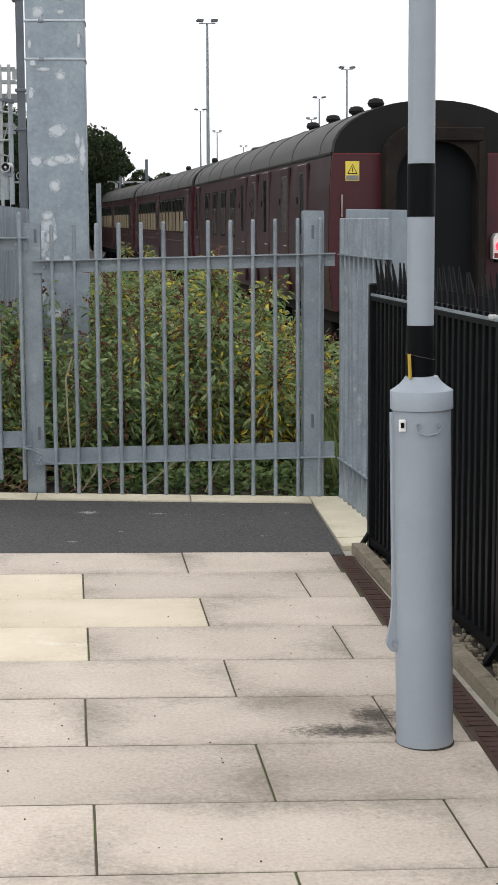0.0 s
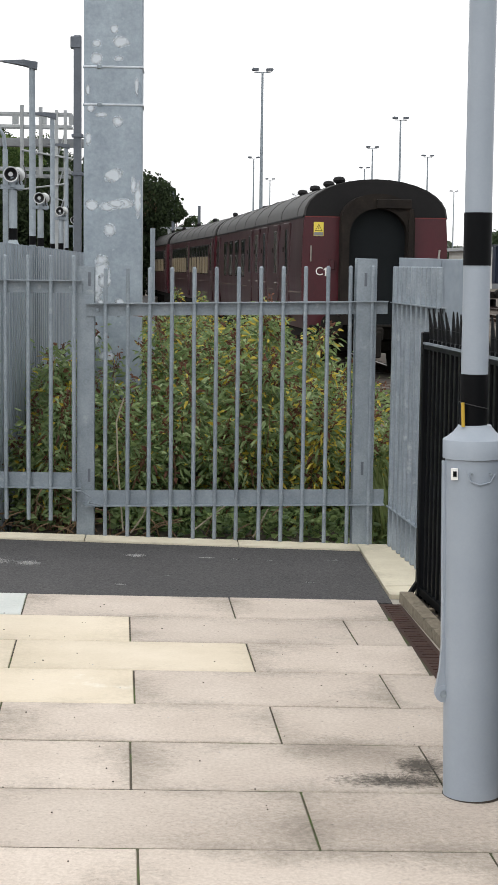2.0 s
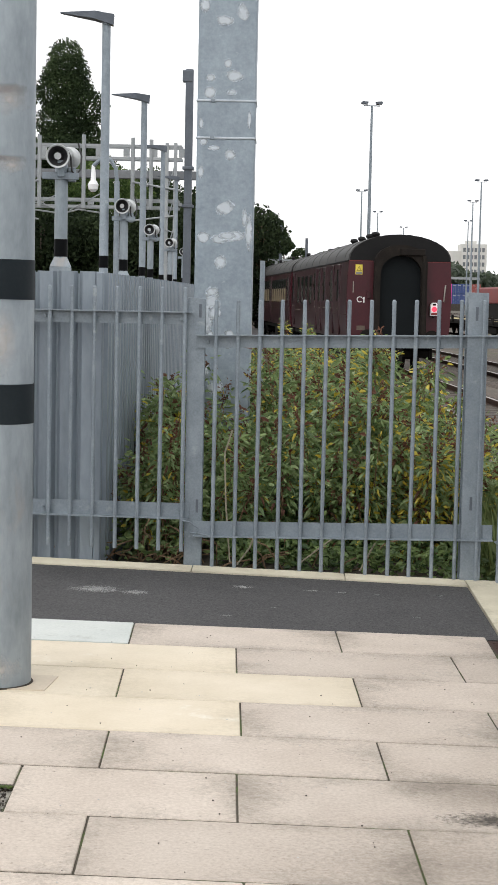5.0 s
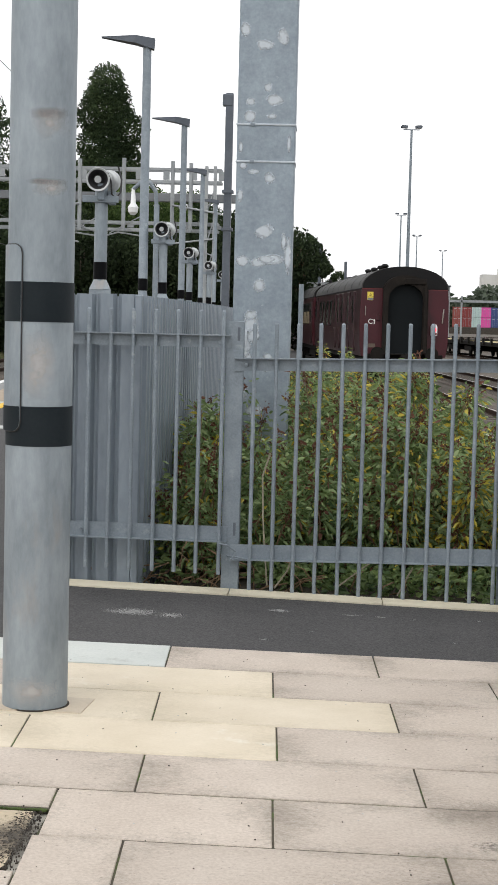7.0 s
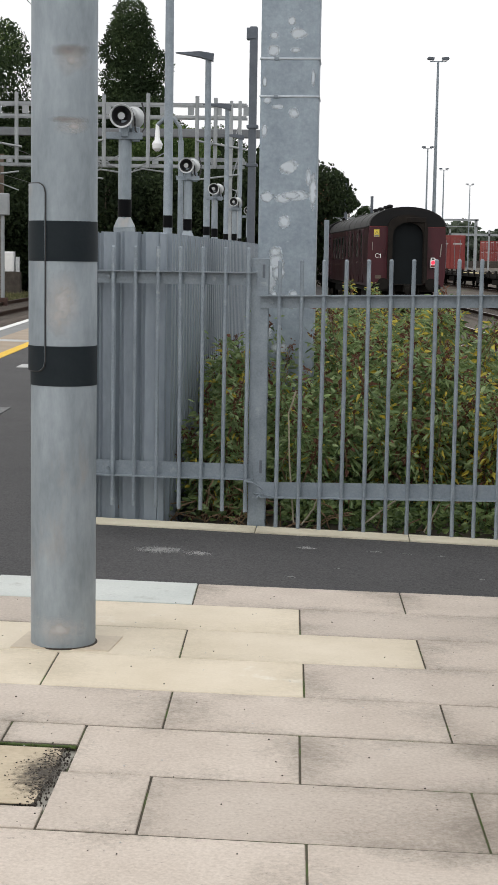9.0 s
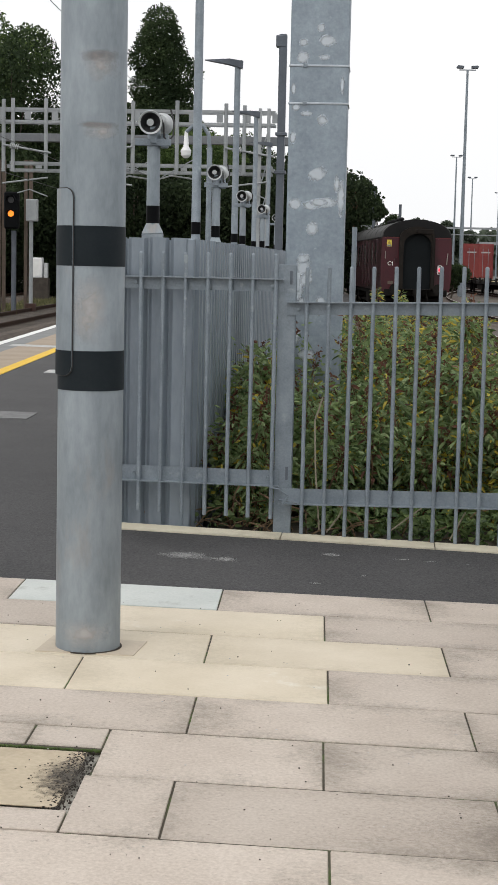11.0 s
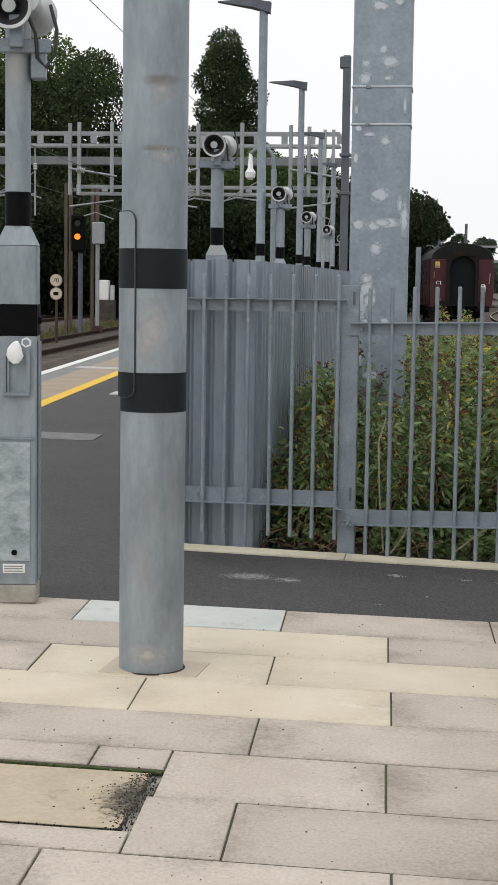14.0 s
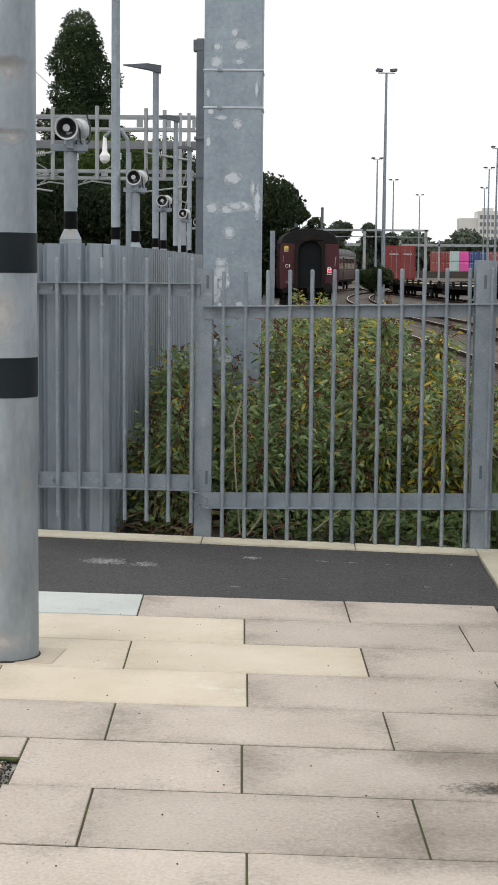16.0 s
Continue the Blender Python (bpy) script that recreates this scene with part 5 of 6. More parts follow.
# ---- yard floodlight masts ----
def flood_mast():
    root = thing("floodlight_mast", "tall slender yard lighting mast with twin floodlights", "floodlight", group="yard lighting masts")
    part("column", Geo().lathe(0, 0, [(0.17, 0), (0.16, 1.0), (0.08, 16.4)], 14), GALV, root, "", True)
    part("crossbar", Geo().box(-0.6, 0.6, -0.04, 0.04, 16.35, 16.42), GALV, root)
    for s in (-1, 1):
        part("floodlight", Geo().prism([(s * 0.27, 16.66), (s * 0.30, 16.48), (s * 0.74, 16.50), (s * 0.80, 16.60), (s * 0.70, 16.70)], "y", -0.25, 0.25), DARK_MAST, root, "dark floodlight head")
    return root


fm = flood_mast()
fx, fy = at_az(2.84, 120.0)
fm.matrix_basis = pose(fx, fy, GRADE, rz=3)
for az, d in ((2.57, 214), (3.15, 265), (4.07, 318), (6.32, 289), (6.46, 233), (6.73, 194), (7.69, 157), (8.66, 208), (9.6, 300)):
    x, y = at_az(az, d)
    copy_thing(fm, pose(x, y, GRADE, rz=3))


# ---- carriages ----
def arch(half, z0, zs, zt, n=14):
    return [(-half, z0)] + [(-half * math.cos(math.pi * k / n), zs + (zt - zs) * math.sin(math.pi * k / n) ** 0.85) for k in range(n + 1)] + [(half, z0)]


def carriage(brake):
    root = thing("railway_carriage", "maroon railway carriage with dark end gangway and red tail lamp" if brake else "weathered maroon railway carriage with a row of windows", "carriage", group="carriages of the train")
    Lc = 19.66
    side = [(-1.345, 0.92), (-1.40, 1.35), (-1.415, 1.9), (-1.40, 2.6), (-1.37, 3.05)]
    roof = [(-1.37 * math.cos(math.pi * k / 16), 3.05 + 0.71 * math.sin(math.pi * k / 16) ** 0.92) for k in range(17)]
    lower = side + [(-x, z) for x, z in side[::-1]]
    part("body", Geo().prism(lower, "y", 0.02, Lc - 0.02), MAROON, root, "weathered maroon body side")
    part("roof", Geo().prism([(x * 1.012, z + 0.006) for x, z in roof], "y", 0.0, Lc), ROOF, root, "dark grey arched roof", True)
    for yr in [0.9 + 2.55 * k for k in range(8)]:
        part("roof_rib", Geo().prism([(x * 1.016, z + 0.016) for x, z in roof], "y", yr - 0.02, yr + 0.02), ROOF, root)
    for s in (-1, 1):
        part("gutter", Geo().box(s * 1.37 - 0.02, s * 1.37 + 0.02, 0, Lc, 3.03, 3.065), ROOF_END, root)
        part("waist_rail", Geo().box(s * 1.417 - 0.008, s * 1.417 + 0.008, 0.05, Lc - 0.05, 1.60, 1.615), CREAM_LINE, root, "thin faded lining")
        part("solebar", Geo().box(s * 1.20 - 0.04, s * 1.20 + 0.04, 0.1, Lc - 0.1, 0.74, 0.93), UNDER, root)
    for yb, back in ((-0.03, 1), (Lc - 0.02, 0)):
        part("end_panel", Geo().prism([(x * 0.995, z) for x, z in lower], "y", yb, yb + 0.05), MAROON_END, root, "glossy maroon end panel")
        part("end_dome", Geo().prism([(x * 0.985, z + 0.003) for x, z in roof], "y", yb, yb + 0.05), ROOF_END, root, "black upper end")
    # gangway
    outer, inner = arch(0.70, 1.02, 2.98, 3.48), arch(0.55, 1.02, 2.66, 3.20)
    for ya, yb in ((-0.34, -0.03), (Lc + 0.03, Lc + 0.33)):
        n = len(outer)
        v = [(x, ya, z) for x, z in outer] + [(x, ya, z) for x, z in inner] + [(x, yb, z) for x, z in outer] + [(x, yb, z) for x, z in inner]
        f = []
        for i in range(n - 1):
            f += [(i, i + 1, n + i + 1, n + i), (2 * n + i, 2 * n + i + 1, 3 * n + i + 1, 3 * n + i), (i, i + 1, 2 * n + i + 1, 2 * n + i), (n + i, n + i + 1, 3 * n + i + 1, 3 * n + i)]
        f += [(0, n, 3 * n, 2 * n), (n - 1, 2 * n - 1, 4 * n - 1, 3 * n - 1)]
        part("gangway_frame", Geo().add(v, f), GANGWAY, root, "worn dark gangway frame")
        ym = (ya + yb) / 2 + (0.08 if ya < 0 else -0.08)
        part("gangway_door", Geo().prism(inner, "y", ym - 0.012, ym + 0.012), GANG_DOOR, root, "blue-black gangway door")
    part("head_pad", Geo().box(-0.05, 0.62, -0.40, -0.34, 3.20, 3.38, 0.02), GANGWAY, root, "worn brown head pad")
    part("door_edge", Geo().box(0.565, 0.66, -0.385, -0.34, 1.05, 3.20, 0.012), GANGWAY, root)
    part("step_plate", Geo().box(-0.55, 0.55, -0.42, -0.05, 0.98, 1.02, 0.01), UNDER, root)
    # windows and doors
    if brake:
        slots = [(2.2, 0.34), (4.0, 0.5), (6.2, 0.34), (7.8, 0.5), (9.4, 0.34), (18.6, 0.34)]
        wins = [(11.2, 0.75), (12.9, 0.75), (14.6, 0.75), (16.3, 0.75)]
    else:
        slots = [(0.85, 0.5), (18.8, 0.5), (9.8, 0.5)]
        wins = [(2.3 + 1.05 * k, 0.72) for k in range(7)] + [(10.9 + 1.05 * k, 0.72) for k in range(7)]
    for s in (-1, 1):
        for yc, w in wins:
            part("window_frame", Geo().box(s * 1.397 - 0.02, s * 1.397 + 0.02, yc - w / 2 - 0.05, yc + w / 2 + 0.05, 1.83, 2.80, 0.012), UNDER, root)
            part("window", Geo().box(s * 1.401 - 0.02, s * 1.401 + 0.02, yc - w / 2, yc + w / 2, 2.44, 2.75, 0.004), GLASS, root, "dark upper window pane")
            # lower pane carries its reflected light as plain colour
            part("window", Geo().box(s * 1.403 - 0.02, s * 1.403 + 0.02, yc - w / 2, yc + w / 2, 1.87, 2.41, 0.004), PALE_REFLECT_PANE if brake else GOLD_REFLECT_PANE, root, "lower window pane with painted reflection")
        for yc, w in slots:
            d = part("door", Geo().box(s * 1.405 - 0.025, s * 1.405 + 0.025, yc - 0.42, yc + 0.42, 1.02, 2.98, 0.015), MAROON, root, "maroon carriage door")
            part("door_window", Geo().box(s * 1.409 - 0.025, s * 1.409 + 0.025, yc - w / 2, yc + w / 2, 1.95, 2.85, 0.006), PALE_REFLECT_PANE if w > 0.4 else GLASS, d, "tall door window")
            part("door_handle", Geo().rod((s * 1.435, yc - 0.32, 1.75), (s * 1.455, yc - 0.20, 1.75), 0.018, 0.018, 8), RAIL_TOP, d)
            part("hinge", Geo().box(s * 1.435 - 0.012, s * 1.435 + 0.012, yc + 0.38, yc + 0.44, 2.4, 2.5), UNDER, d)
    # roof ventilators
    def rz(x):
        k = math.acos(max(-1, min(1, -x / 1.37)))
        return 3.05 + 0.71 * math.sin(k) ** 0.92
    for x, yv in (((-0.52, 1.2), (-0.45, 3.0), (-0.45, 5.0), (-0.45, 7.0), (0.5, 4.0)) if brake else ((-0.4, 3.0), (0.4, 6.4), (-0.4, 9.8), (0.4, 13.2), (-0.4, 16.6))):
        z = rz(x)
        b = 1.0 if brake else 0.7
        part("roof_vent", Geo().lathe(x, yv, [(0.07, z - 0.05), (0.07, z + 0.03), (0.11 * b, z + 0.05), (0.125 * b, z + 0.09), (0.10 * b, z + 0.14), (0.04 * b, z + 0.16)], 14), ROOF_END, root, "round roof ventilator")
    if brake:
        part("roof_duct", Geo().path([(-0.3, 12.6, 3.72), (-0.3, 13.0, 3.80), (-0.3, 14.6, 3.77), (-0.3, 16.4, 3.82), (-0.3, 17.0, 3.70)], 0.04, 8), ROOF_END, root, "dark pipe along the roof")
    # running gear
    for yb in (3.1, Lc - 3.1):
        bogie = part("bogie_frame", Geo().box(-1.15, -1.02, yb - 1.9, yb + 1.9, 0.42, 0.72, 0.03).box(1.02, 1.15, yb - 1.9, yb + 1.9, 0.42, 0.72, 0.03).box(-1.1, 1.1, yb - 0.25, yb + 0.25, 0.40, 0.74, 0.03).box(-1.08, 1.08, yb - 1.95, yb - 1.83, 0.45, 0.65, 0.02).box(-1.08, 1.08, yb + 1.83, yb + 1.95, 0.45, 0.65, 0.02), UNDER, root)
        for dy in (-1.3, 1.3):
            part("wheelset", Geo().rod((-0.80, yb + dy, 0.457), (-0.68, yb + dy, 0.457), 0.457, 0.457, 24).rod((0.68, yb + dy, 0.457), (0.80, yb + dy, 0.457), 0.457, 0.457, 24).rod((-0.7, yb + dy, 0.457), (0.7, yb + dy, 0.457), 0.08, 0.08, 10), UNDER, bogie)
    part("battery_box", Geo().box(-1.2, -0.6, 8.0, 9.6, 0.30, 0.75, 0.03), UNDER, root)
    part("battery_box", Geo().box(0.6, 1.2, 10.0, 11.4, 0.30, 0.75, 0.03), UNDER, root)
    for s in (-1.05, 1.05):
        part("truss", Geo().box(s - 0.05, s + 0.05, 6.0, 13.5, 0.32, 0.40), UNDER, root)
    for yb in (0.0, Lc):
        part("buffer_beam", Geo().box(-1.25, 1.25, yb - 0.06, yb + 0.06, 0.74, 1.00, 0.02), UNDER, root)
    for s in (-0.86, 0.86):
        part("buffer", Geo().rod((s, -0.06, 1.02), (s, -0.30, 1.02), 0.09, 0.08, 14).rod((s, -0.30, 1.02), (s, -0.36, 1.02), 0.21, 0.21, 20), UNDER, root)
    part("coupling", Geo().box(-0.12, 0.12, -0.45, 0.0, 0.72, 0.98, 0.03).box(-0.07, 0.07, -0.50, -0.40, 0.40, 0.9, 0.02), UNDER, root)
    for x in (-0.45, 0.42):
        part("brake_hose", Geo().path([(x, -0.08, 0.95), (x, -0.22, 0.80), (x + 0.05, -0.26, 0.55), (x + 0.12, -0.2, 0.45)], 0.03, 8), UNDER, root, "", True)
    if brake:
        for xa, xb in ((-1.355, -0.72), (0.72, 1.355)):
            part("cantrail_strip", Geo().box(xa, xb, -0.036, -0.03, 3.035, 3.052), DULL_RED, root, "thin red band above the end panel")
        sg = part("warning_sign", Geo().box(-1.19, -1.00, -0.042, -0.031, 2.68, 2.945, 0.004), SIGN_YELLOW, root, "yellow and white overhead wire warning sign")
        part("sign_triangle", Geo().prism([(-1.165, 2.775), (-1.025, 2.775), (-1.095, 2.91)], "y", -0.045, -0.042), BLACK_BAND, sg)
        part("triangle_field", Geo().prism([(-1.148, 2.786), (-1.042, 2.786), (-1.095, 2.89)], "y", -0.047, -0.045), SIGN_YELLOW, sg)
        part("flash", Geo().prism([(-1.10, 2.87), (-1.085, 2.835), (-1.09, 2.835), (-1.09, 2.79), (-1.105, 2.835), (-1.10, 2.835)], "y", -0.049, -0.047), BLACK_BAND, sg)
        part("sign_text_bar", Geo().box(-1.18, -1.01, -0.044, -0.042, 2.69, 2.755), EDGE_GREY, sg)
        t = part("lettering", text_mesh("C", 0.22, 0.003), WHITE, root, "white painted letter C")
        t.matrix_basis = pose(-1.07, -0.034, 2.01, rx=90)
        part("numeral", Geo().prism([(-0.960, 1.935), (-0.925, 1.935), (-0.925, 2.088), (-0.950, 2.088), (-0.985, 2.06), (-0.985, 2.034), (-0.960, 2.048)], "y", -0.037, -0.031), WHITE, root, "white painted numeral 1")
        part("data_panel", Geo().box(-1.12, -0.90, -0.036, -0.03, 1.20, 1.32), CREAM_LINE, root, "small faded data panel")
        lampb = part("tail_lamp", Geo().prism([(0.83, 1.62), (1.03, 1.62), (1.03, 1.90), (0.99, 1.97), (0.87, 1.97), (0.83, 1.90)], "y", -0.22, -0.06), PLASTIC_WHITE, root, "white tail lamp housing")
        part("lens", Geo().rod((0.93, -0.22, 1.795), (0.93, -0.245, 1.795), 0.070, 0.066, 20), RED_LIGHT, lampb, "red glowing lens")
        part("handle_hole", Geo().box(0.89, 0.97, -0.223, -0.219, 1.895, 1.945), BLACK_BAND, lampb)
        part("red_label", Geo().box(0.845, 1.015, -0.223, -0.219, 1.635, 1.70), RED_BOX, lampb)
        part("lamp_iron", Geo().box(0.90, 0.96, -0.07, -0.03, 1.57, 1.8), UNDER, root)
        part("grab_rail", Geo().rod((-1.24, -0.06, 2.2), (-1.24, -0.06, 2.5), 0.015, 0.015, 8), RAIL_TOP, root)
        part("grab_rail", Geo().rod((1.20, -0.06, 2.0), (1.24, -0.06, 2.45), 0.02, 0.02, 8), RAIL_TOP, root)
        part("jumper_socket", Geo().box(-0.88, -0.78, -0.10, -0.03, 2.05, 2.25, 0.01), MAROON_END, root)
    return root


TAIL = carriage(True)
MIDDLE = [carriage(False)]
for _ in range(2):
    MIDDLE.append(copy_thing(MIDDLE[0], pose(0, 0, 0)))
TRAIN = [TAIL, *MIDDLE]


# ---- wagons and containers ----
def container(x, y, z, rz, m, label, length=12.2, tall=2.59):
    root = thing("shipping_container", label, "container", pose(x, y, z, rz=rz))
    part("shell", Geo().box(-1.2, 1.2, 0.03, length, 0.05, tall - 0.01, 0.02), m, root)
    for s in (-1, 1):
        part("corner_post", Geo().box(s * 1.22 - 0.08, s * 1.22 + 0.08 * (s < 0), -0.01, 0.16, 0, tall, 0.02) if s < 0 else Geo().box(1.14, 1.22, -0.01, 0.16, 0, tall, 0.02), m, root)
        d = part("door", Geo().box(min(s * 0.03, s * 1.12), max(s * 0.03, s * 1.12), -0.015, 0.03, 0.16, tall - 0.15, 0.015), m, root, "ribbed container door")
        for zz in (0.55, 1.0, 1.45, 1.9):
            part("door_rib", Geo().box(min(s * 0.08, s * 1.08), max(s * 0.08, s * 1.08), -0.035, -0.012, zz, zz + 0.14, 0.008), m, d)
        for u in (0.35, 0.8):
            part("locking_bar", Geo().rod((s * u, -0.06, 0.1), (s * u, -0.06, 2.5), 0.02, 0.02, 8), GALV, d)
        part("marking", Geo().box(min(s * 0.2, s * 0.95), max(s * 0.2, s * 0.95), -0.040, -0.034, 2.12, 2.24), WORN_WHITE, d, "faded white marking")
        n = int(length / 0.55)
        for k in range(n):
            part("side_rib", Geo().box(s * 1.2 - 0.025, s * 1.2 + 0.025, 0.3 + k * 0.55, 0.55 + k * 0.55, 0.2, 2.4, 0.01), m, root)
    return root


SID = lambda y: 8.3 - 0.0865 * (y - 126) if y < 126 else 8.3 - 0.0865 * (y - 126) + (y - 126) ** 2 / 700
container(8.35, 131.5, RAIL + 1.06, -3.4, RED_BOX, "red ribbed shipping container on a flat wagon", tall=2.9)
for i, (m, name) in enumerate(((BROWN_BOX, "brown-red"), (RED_BOX, "red"), (GREEN_BOX, "pale green"), (PINK_BOX, "bright pink"), (BLUE_BOX, "dark blue"), (BLUE_BOX, "dark blue"), (BROWN_BOX, "brown-red"))):
    x, y = at_az(4.66 + 0.335 * i, 420)
    for tier in range(2):
        container(x, y, 1.0 + 2.6 * tier, -5.0, m, name + " shipping container in the far stack", 6.1)
# dark block added to carry the far stack, standing in for wagons
bank = thing("loading_bank", "low dark support block added under the far containers", "platform", kind="structure")
part("wall", Geo().box(30, 54, 411, 432, GRADE, 1.0, 0.05), SLEEPER, bank)


def flat_wagon(x, y, rz):
    root = thing("flat_wagon", "empty dark flat wagon with yellow-brown deck", "wagon", pose(x, y, RAIL, rz=rz), "empty flat wagons")
    part("frame", Geo().box(-1.2, -1.0, 0, 17.5, 0.75, 1.0, 0.02).box(1.0, 1.2, 0, 17.5, 0.75, 1.0, 0.02).box(-1.2, 1.2, 0, 0.25, 0.75, 1.05, 0.02).box(-1.2, 1.2, 17.25, 17.5, 0.75, 1.05, 0.02), UNDER, root)
    part("deck", Geo().box(-1.0, 1.0, 0.25, 17.25, 0.90, 0.98), DECK, root, "yellow-brown deck")
    for k in range(7):
        part("stanchion", Geo().box(-1.3, -1.2, 0.8 + k * 2.6, 1.2 + k * 2.6, 0.85, 1.25, 0.02), UNDER, root)
    for yb in (2.4, 15.0):
        b = part("bogie_frame", Geo().box(-1.1, -0.95, yb - 1.3, yb + 1.3, 0.35, 0.7, 0.03).box(0.95, 1.1, yb - 1.3, yb + 1.3, 0.35, 0.7, 0.03).box(-1, 1, yb - 0.2, yb + 0.2, 0.4, 0.76), UNDER, root)
        for dy in (-0.9, 0.9):
            part("wheelset", Geo().rod((-0.8, yb + dy, 0.42), (-0.68, yb + dy, 0.42), 0.42, 0.42, 18).rod((0.68, yb + dy, 0.42), (0.8, yb + dy, 0.42), 0.42, 0.42, 18).rod((-0.7, yb + dy, 0.42), (0.7, yb + dy, 0.42), 0.08, 0.08, 8), UNDER, b)
    for s in (-0.86, 0.86):
        part("buffer", Geo().rod((s, 0, 0.95), (s, -0.35, 0.95), 0.2, 0.2, 14), UNDER, root)
    return root


for yy in (123.5, 104.5, 85.5, 66.5):
    flat_wagon(SID(yy), yy, 4.95) if yy < 110 else flat_wagon(SID(yy), yy, 3.5)


def open_wagon(x, y, rz):
    root = thing("open_wagon", "dark blue ribbed open goods wagon", "wagon", pose(x, y, RAIL, rz=rz), "blue open wagons")
    part("body", Geo().box(-1.35, 1.35, 0, 13.0, 1.25, 3.42, 0.04), BLUE_WAGON, root)
    for k in range(18):
        part("rib", Geo().box(-1.42, -1.34, 0.2 + k * 0.74, 0.32 + k * 0.74, 1.3, 3.36, 0.015), BLUE_WAGON, root)
    part("rim", Geo().box(-1.43, 1.43, -0.06, 13.06, 3.34, 3.46, 0.02), BLUE_WAGON, root)
    for k in range(3):
        part("end_rib", Geo().box(-1.0 + k * 0.9, -0.8 + k * 0.9, -0.08, 0.0, 1.3, 3.36, 0.015), BLUE_WAGON, root)
    for yb in (2.0, 11.0):
        b = part("bogie_frame", Geo().box(-1.1, -0.95, yb - 1.2, yb + 1.2, 0.35, 0.7, 0.03).box(0.95, 1.1, yb - 1.2, yb + 1.2, 0.35, 0.7, 0.03).box(-1, 1, yb - 0.3, yb + 0.3, 0.4, 1.26), UNDER, root)
        for dy in (-0.9, 0.9):
            part("wheelset", Geo().rod((-0.8, yb + dy, 0.42), (-0.68, yb + dy, 0.42), 0.42, 0.42, 18).rod((0.68, yb + dy, 0.42), (0.8, yb + dy, 0.42), 0.42, 0.42, 18).rod((-0.7, yb + dy, 0.42), (0.7, yb + dy, 0.42), 0.08, 0.08, 8), UNDER, b)
    return root


for k in range(2):
    open_wagon(18.4 + 13.6 * k, 86 + 4.0 * k, -73)
# red engine far off beyond the train
loco = thing("yellow_fronted_locomotive", "red and yellow locomotive far off in the yard", "locomotive", pose(29.6, 210, RAIL + 0.9, rz=6))
part("body", Geo().box(-1.3, 1.3, 0.1, 15, 1.0, 3.2, 0.15), RED_BOX, loco)
part("front", Geo().box(-1.3, 1.3, 0.0, 0.12, 1.0, 2.2, 0.04), SIGN_YELLOW, loco, "yellow warning panel")
part("windscreen", Geo().box(-1.1, 1.1, 0.05, 0.11, 2.3, 2.95, 0.02), GLASS, loco)
part("underframe", Geo().box(-1.2, 1.2, 0.2, 14.8, -1.0, 1.0, 0.05), UNDER, loco)

shed = thing("white_shed", "long low white warehouse far behind the wagons", "building", pose(38, 190, GRADE))
part("wall", Geo().box(-2, 40, 0, 20, 0, 4.6), TOWER, shed)
part("roof", Geo().prism([(-3, 4.6), (41, 4.6), (41, 5.0), (19, 5.8), (-3, 5.0)], "y", -0.5, 20.5), STEEL_FAR, shed)
for k in range(7):
    part("door", Geo().box(0 + 5.5 * k, 3.5 + 5.5 * k, -0.12, 0.0, 0, 3.6), BOOM_DARK, shed)


def tower_block():
    root = thing("tower_block", "distant pale concrete tower block", "building")
    x0, y0 = at_az(5.48, 640)
    x1 = at_az(7.0, 640)[0]
    part("wall", Geo().box(x0, x0 + 6.9, y0, y0 + 12, GRADE, 21.6), TOWER, root)
    part("wall", Geo().box(x0 + 6.9, x1, y0 - 2, y0 + 12, GRADE, 24.3), TOWER, root)
    part("roof_box", Geo().box(x0 + 9, x0 + 13, y0, y0 + 5, 24.3, 25.6), TOWER, root)
    for f in range(7):
        for k in range(6):
            xx = x0 + 7.6 + k * (x1 - x0 - 8) / 6
            part("window", Geo().box(xx, xx + 1.0, y0 - 2.1, y0 - 2.0, 4.4 + 2.8 * f, 6.0 + 2.8 * f), TOWER_GLASS, root)
    return root


tower_block()
hut = thing("brick_building", "red-brown brick building behind the trees", "building")
hx, hy = at_az(-1.15, 150)
part("wall", Geo().box(hx - 2.5, hx + 1.1, hy, hy + 6, GRADE, 8.7), BRICK, hut)
part("roof", Geo().prism([(hx - 2.7, 8.7), (hx + 1.2, 8.7), (hx - 0.7, 9.3)], "y", hy - 0.3, hy + 6.3), ROOF, hut)
far = thing("far_gantry", "distant overhead line gantry beyond the train", "gantry")
gy = 165.0
part("beam", Geo().box(-6.5, 13.2, gy, gy + 0.4, 5.42, 5.62), STEEL_FAR, far)
part("beam", Geo().box(-6.5, 13.2, gy, gy + 0.4, 4.80, 4.88), STEEL_FAR, far)
for x in (-1.2, 6.4, -6.3, 12.8):
    part("leg", Geo().box(x, x + 0.3, gy, gy + 0.4, GRADE, 5.6), STEEL_FAR, far)
far2 = thing("far_gantry", "distant overhead line gantry across the yard", "gantry")
part("beam", Geo().box(2, 40, 330, 330.5, 6.2, 6.7), STEEL_FAR, far2)
for x in (4, 12, 20, 28, 38):
    part("leg", Geo().box(x, x + 0.35, 330, 330.5, GRADE, 7.5), STEEL_FAR, far2)
for az, d, top in ((0.67, 150, 7.1), (-0.25, 140, 8.1), (-1.39, 130, 9.0)):
    x, y = at_az(az, d)
    p = thing("line_mast", "slim dark overhead line mast", "mast", group="far overhead line masts")
    part("column", Geo().box(x - 0.13, x + 0.13, y, y + 0.2, GRADE, top), DARK_MAST, p)


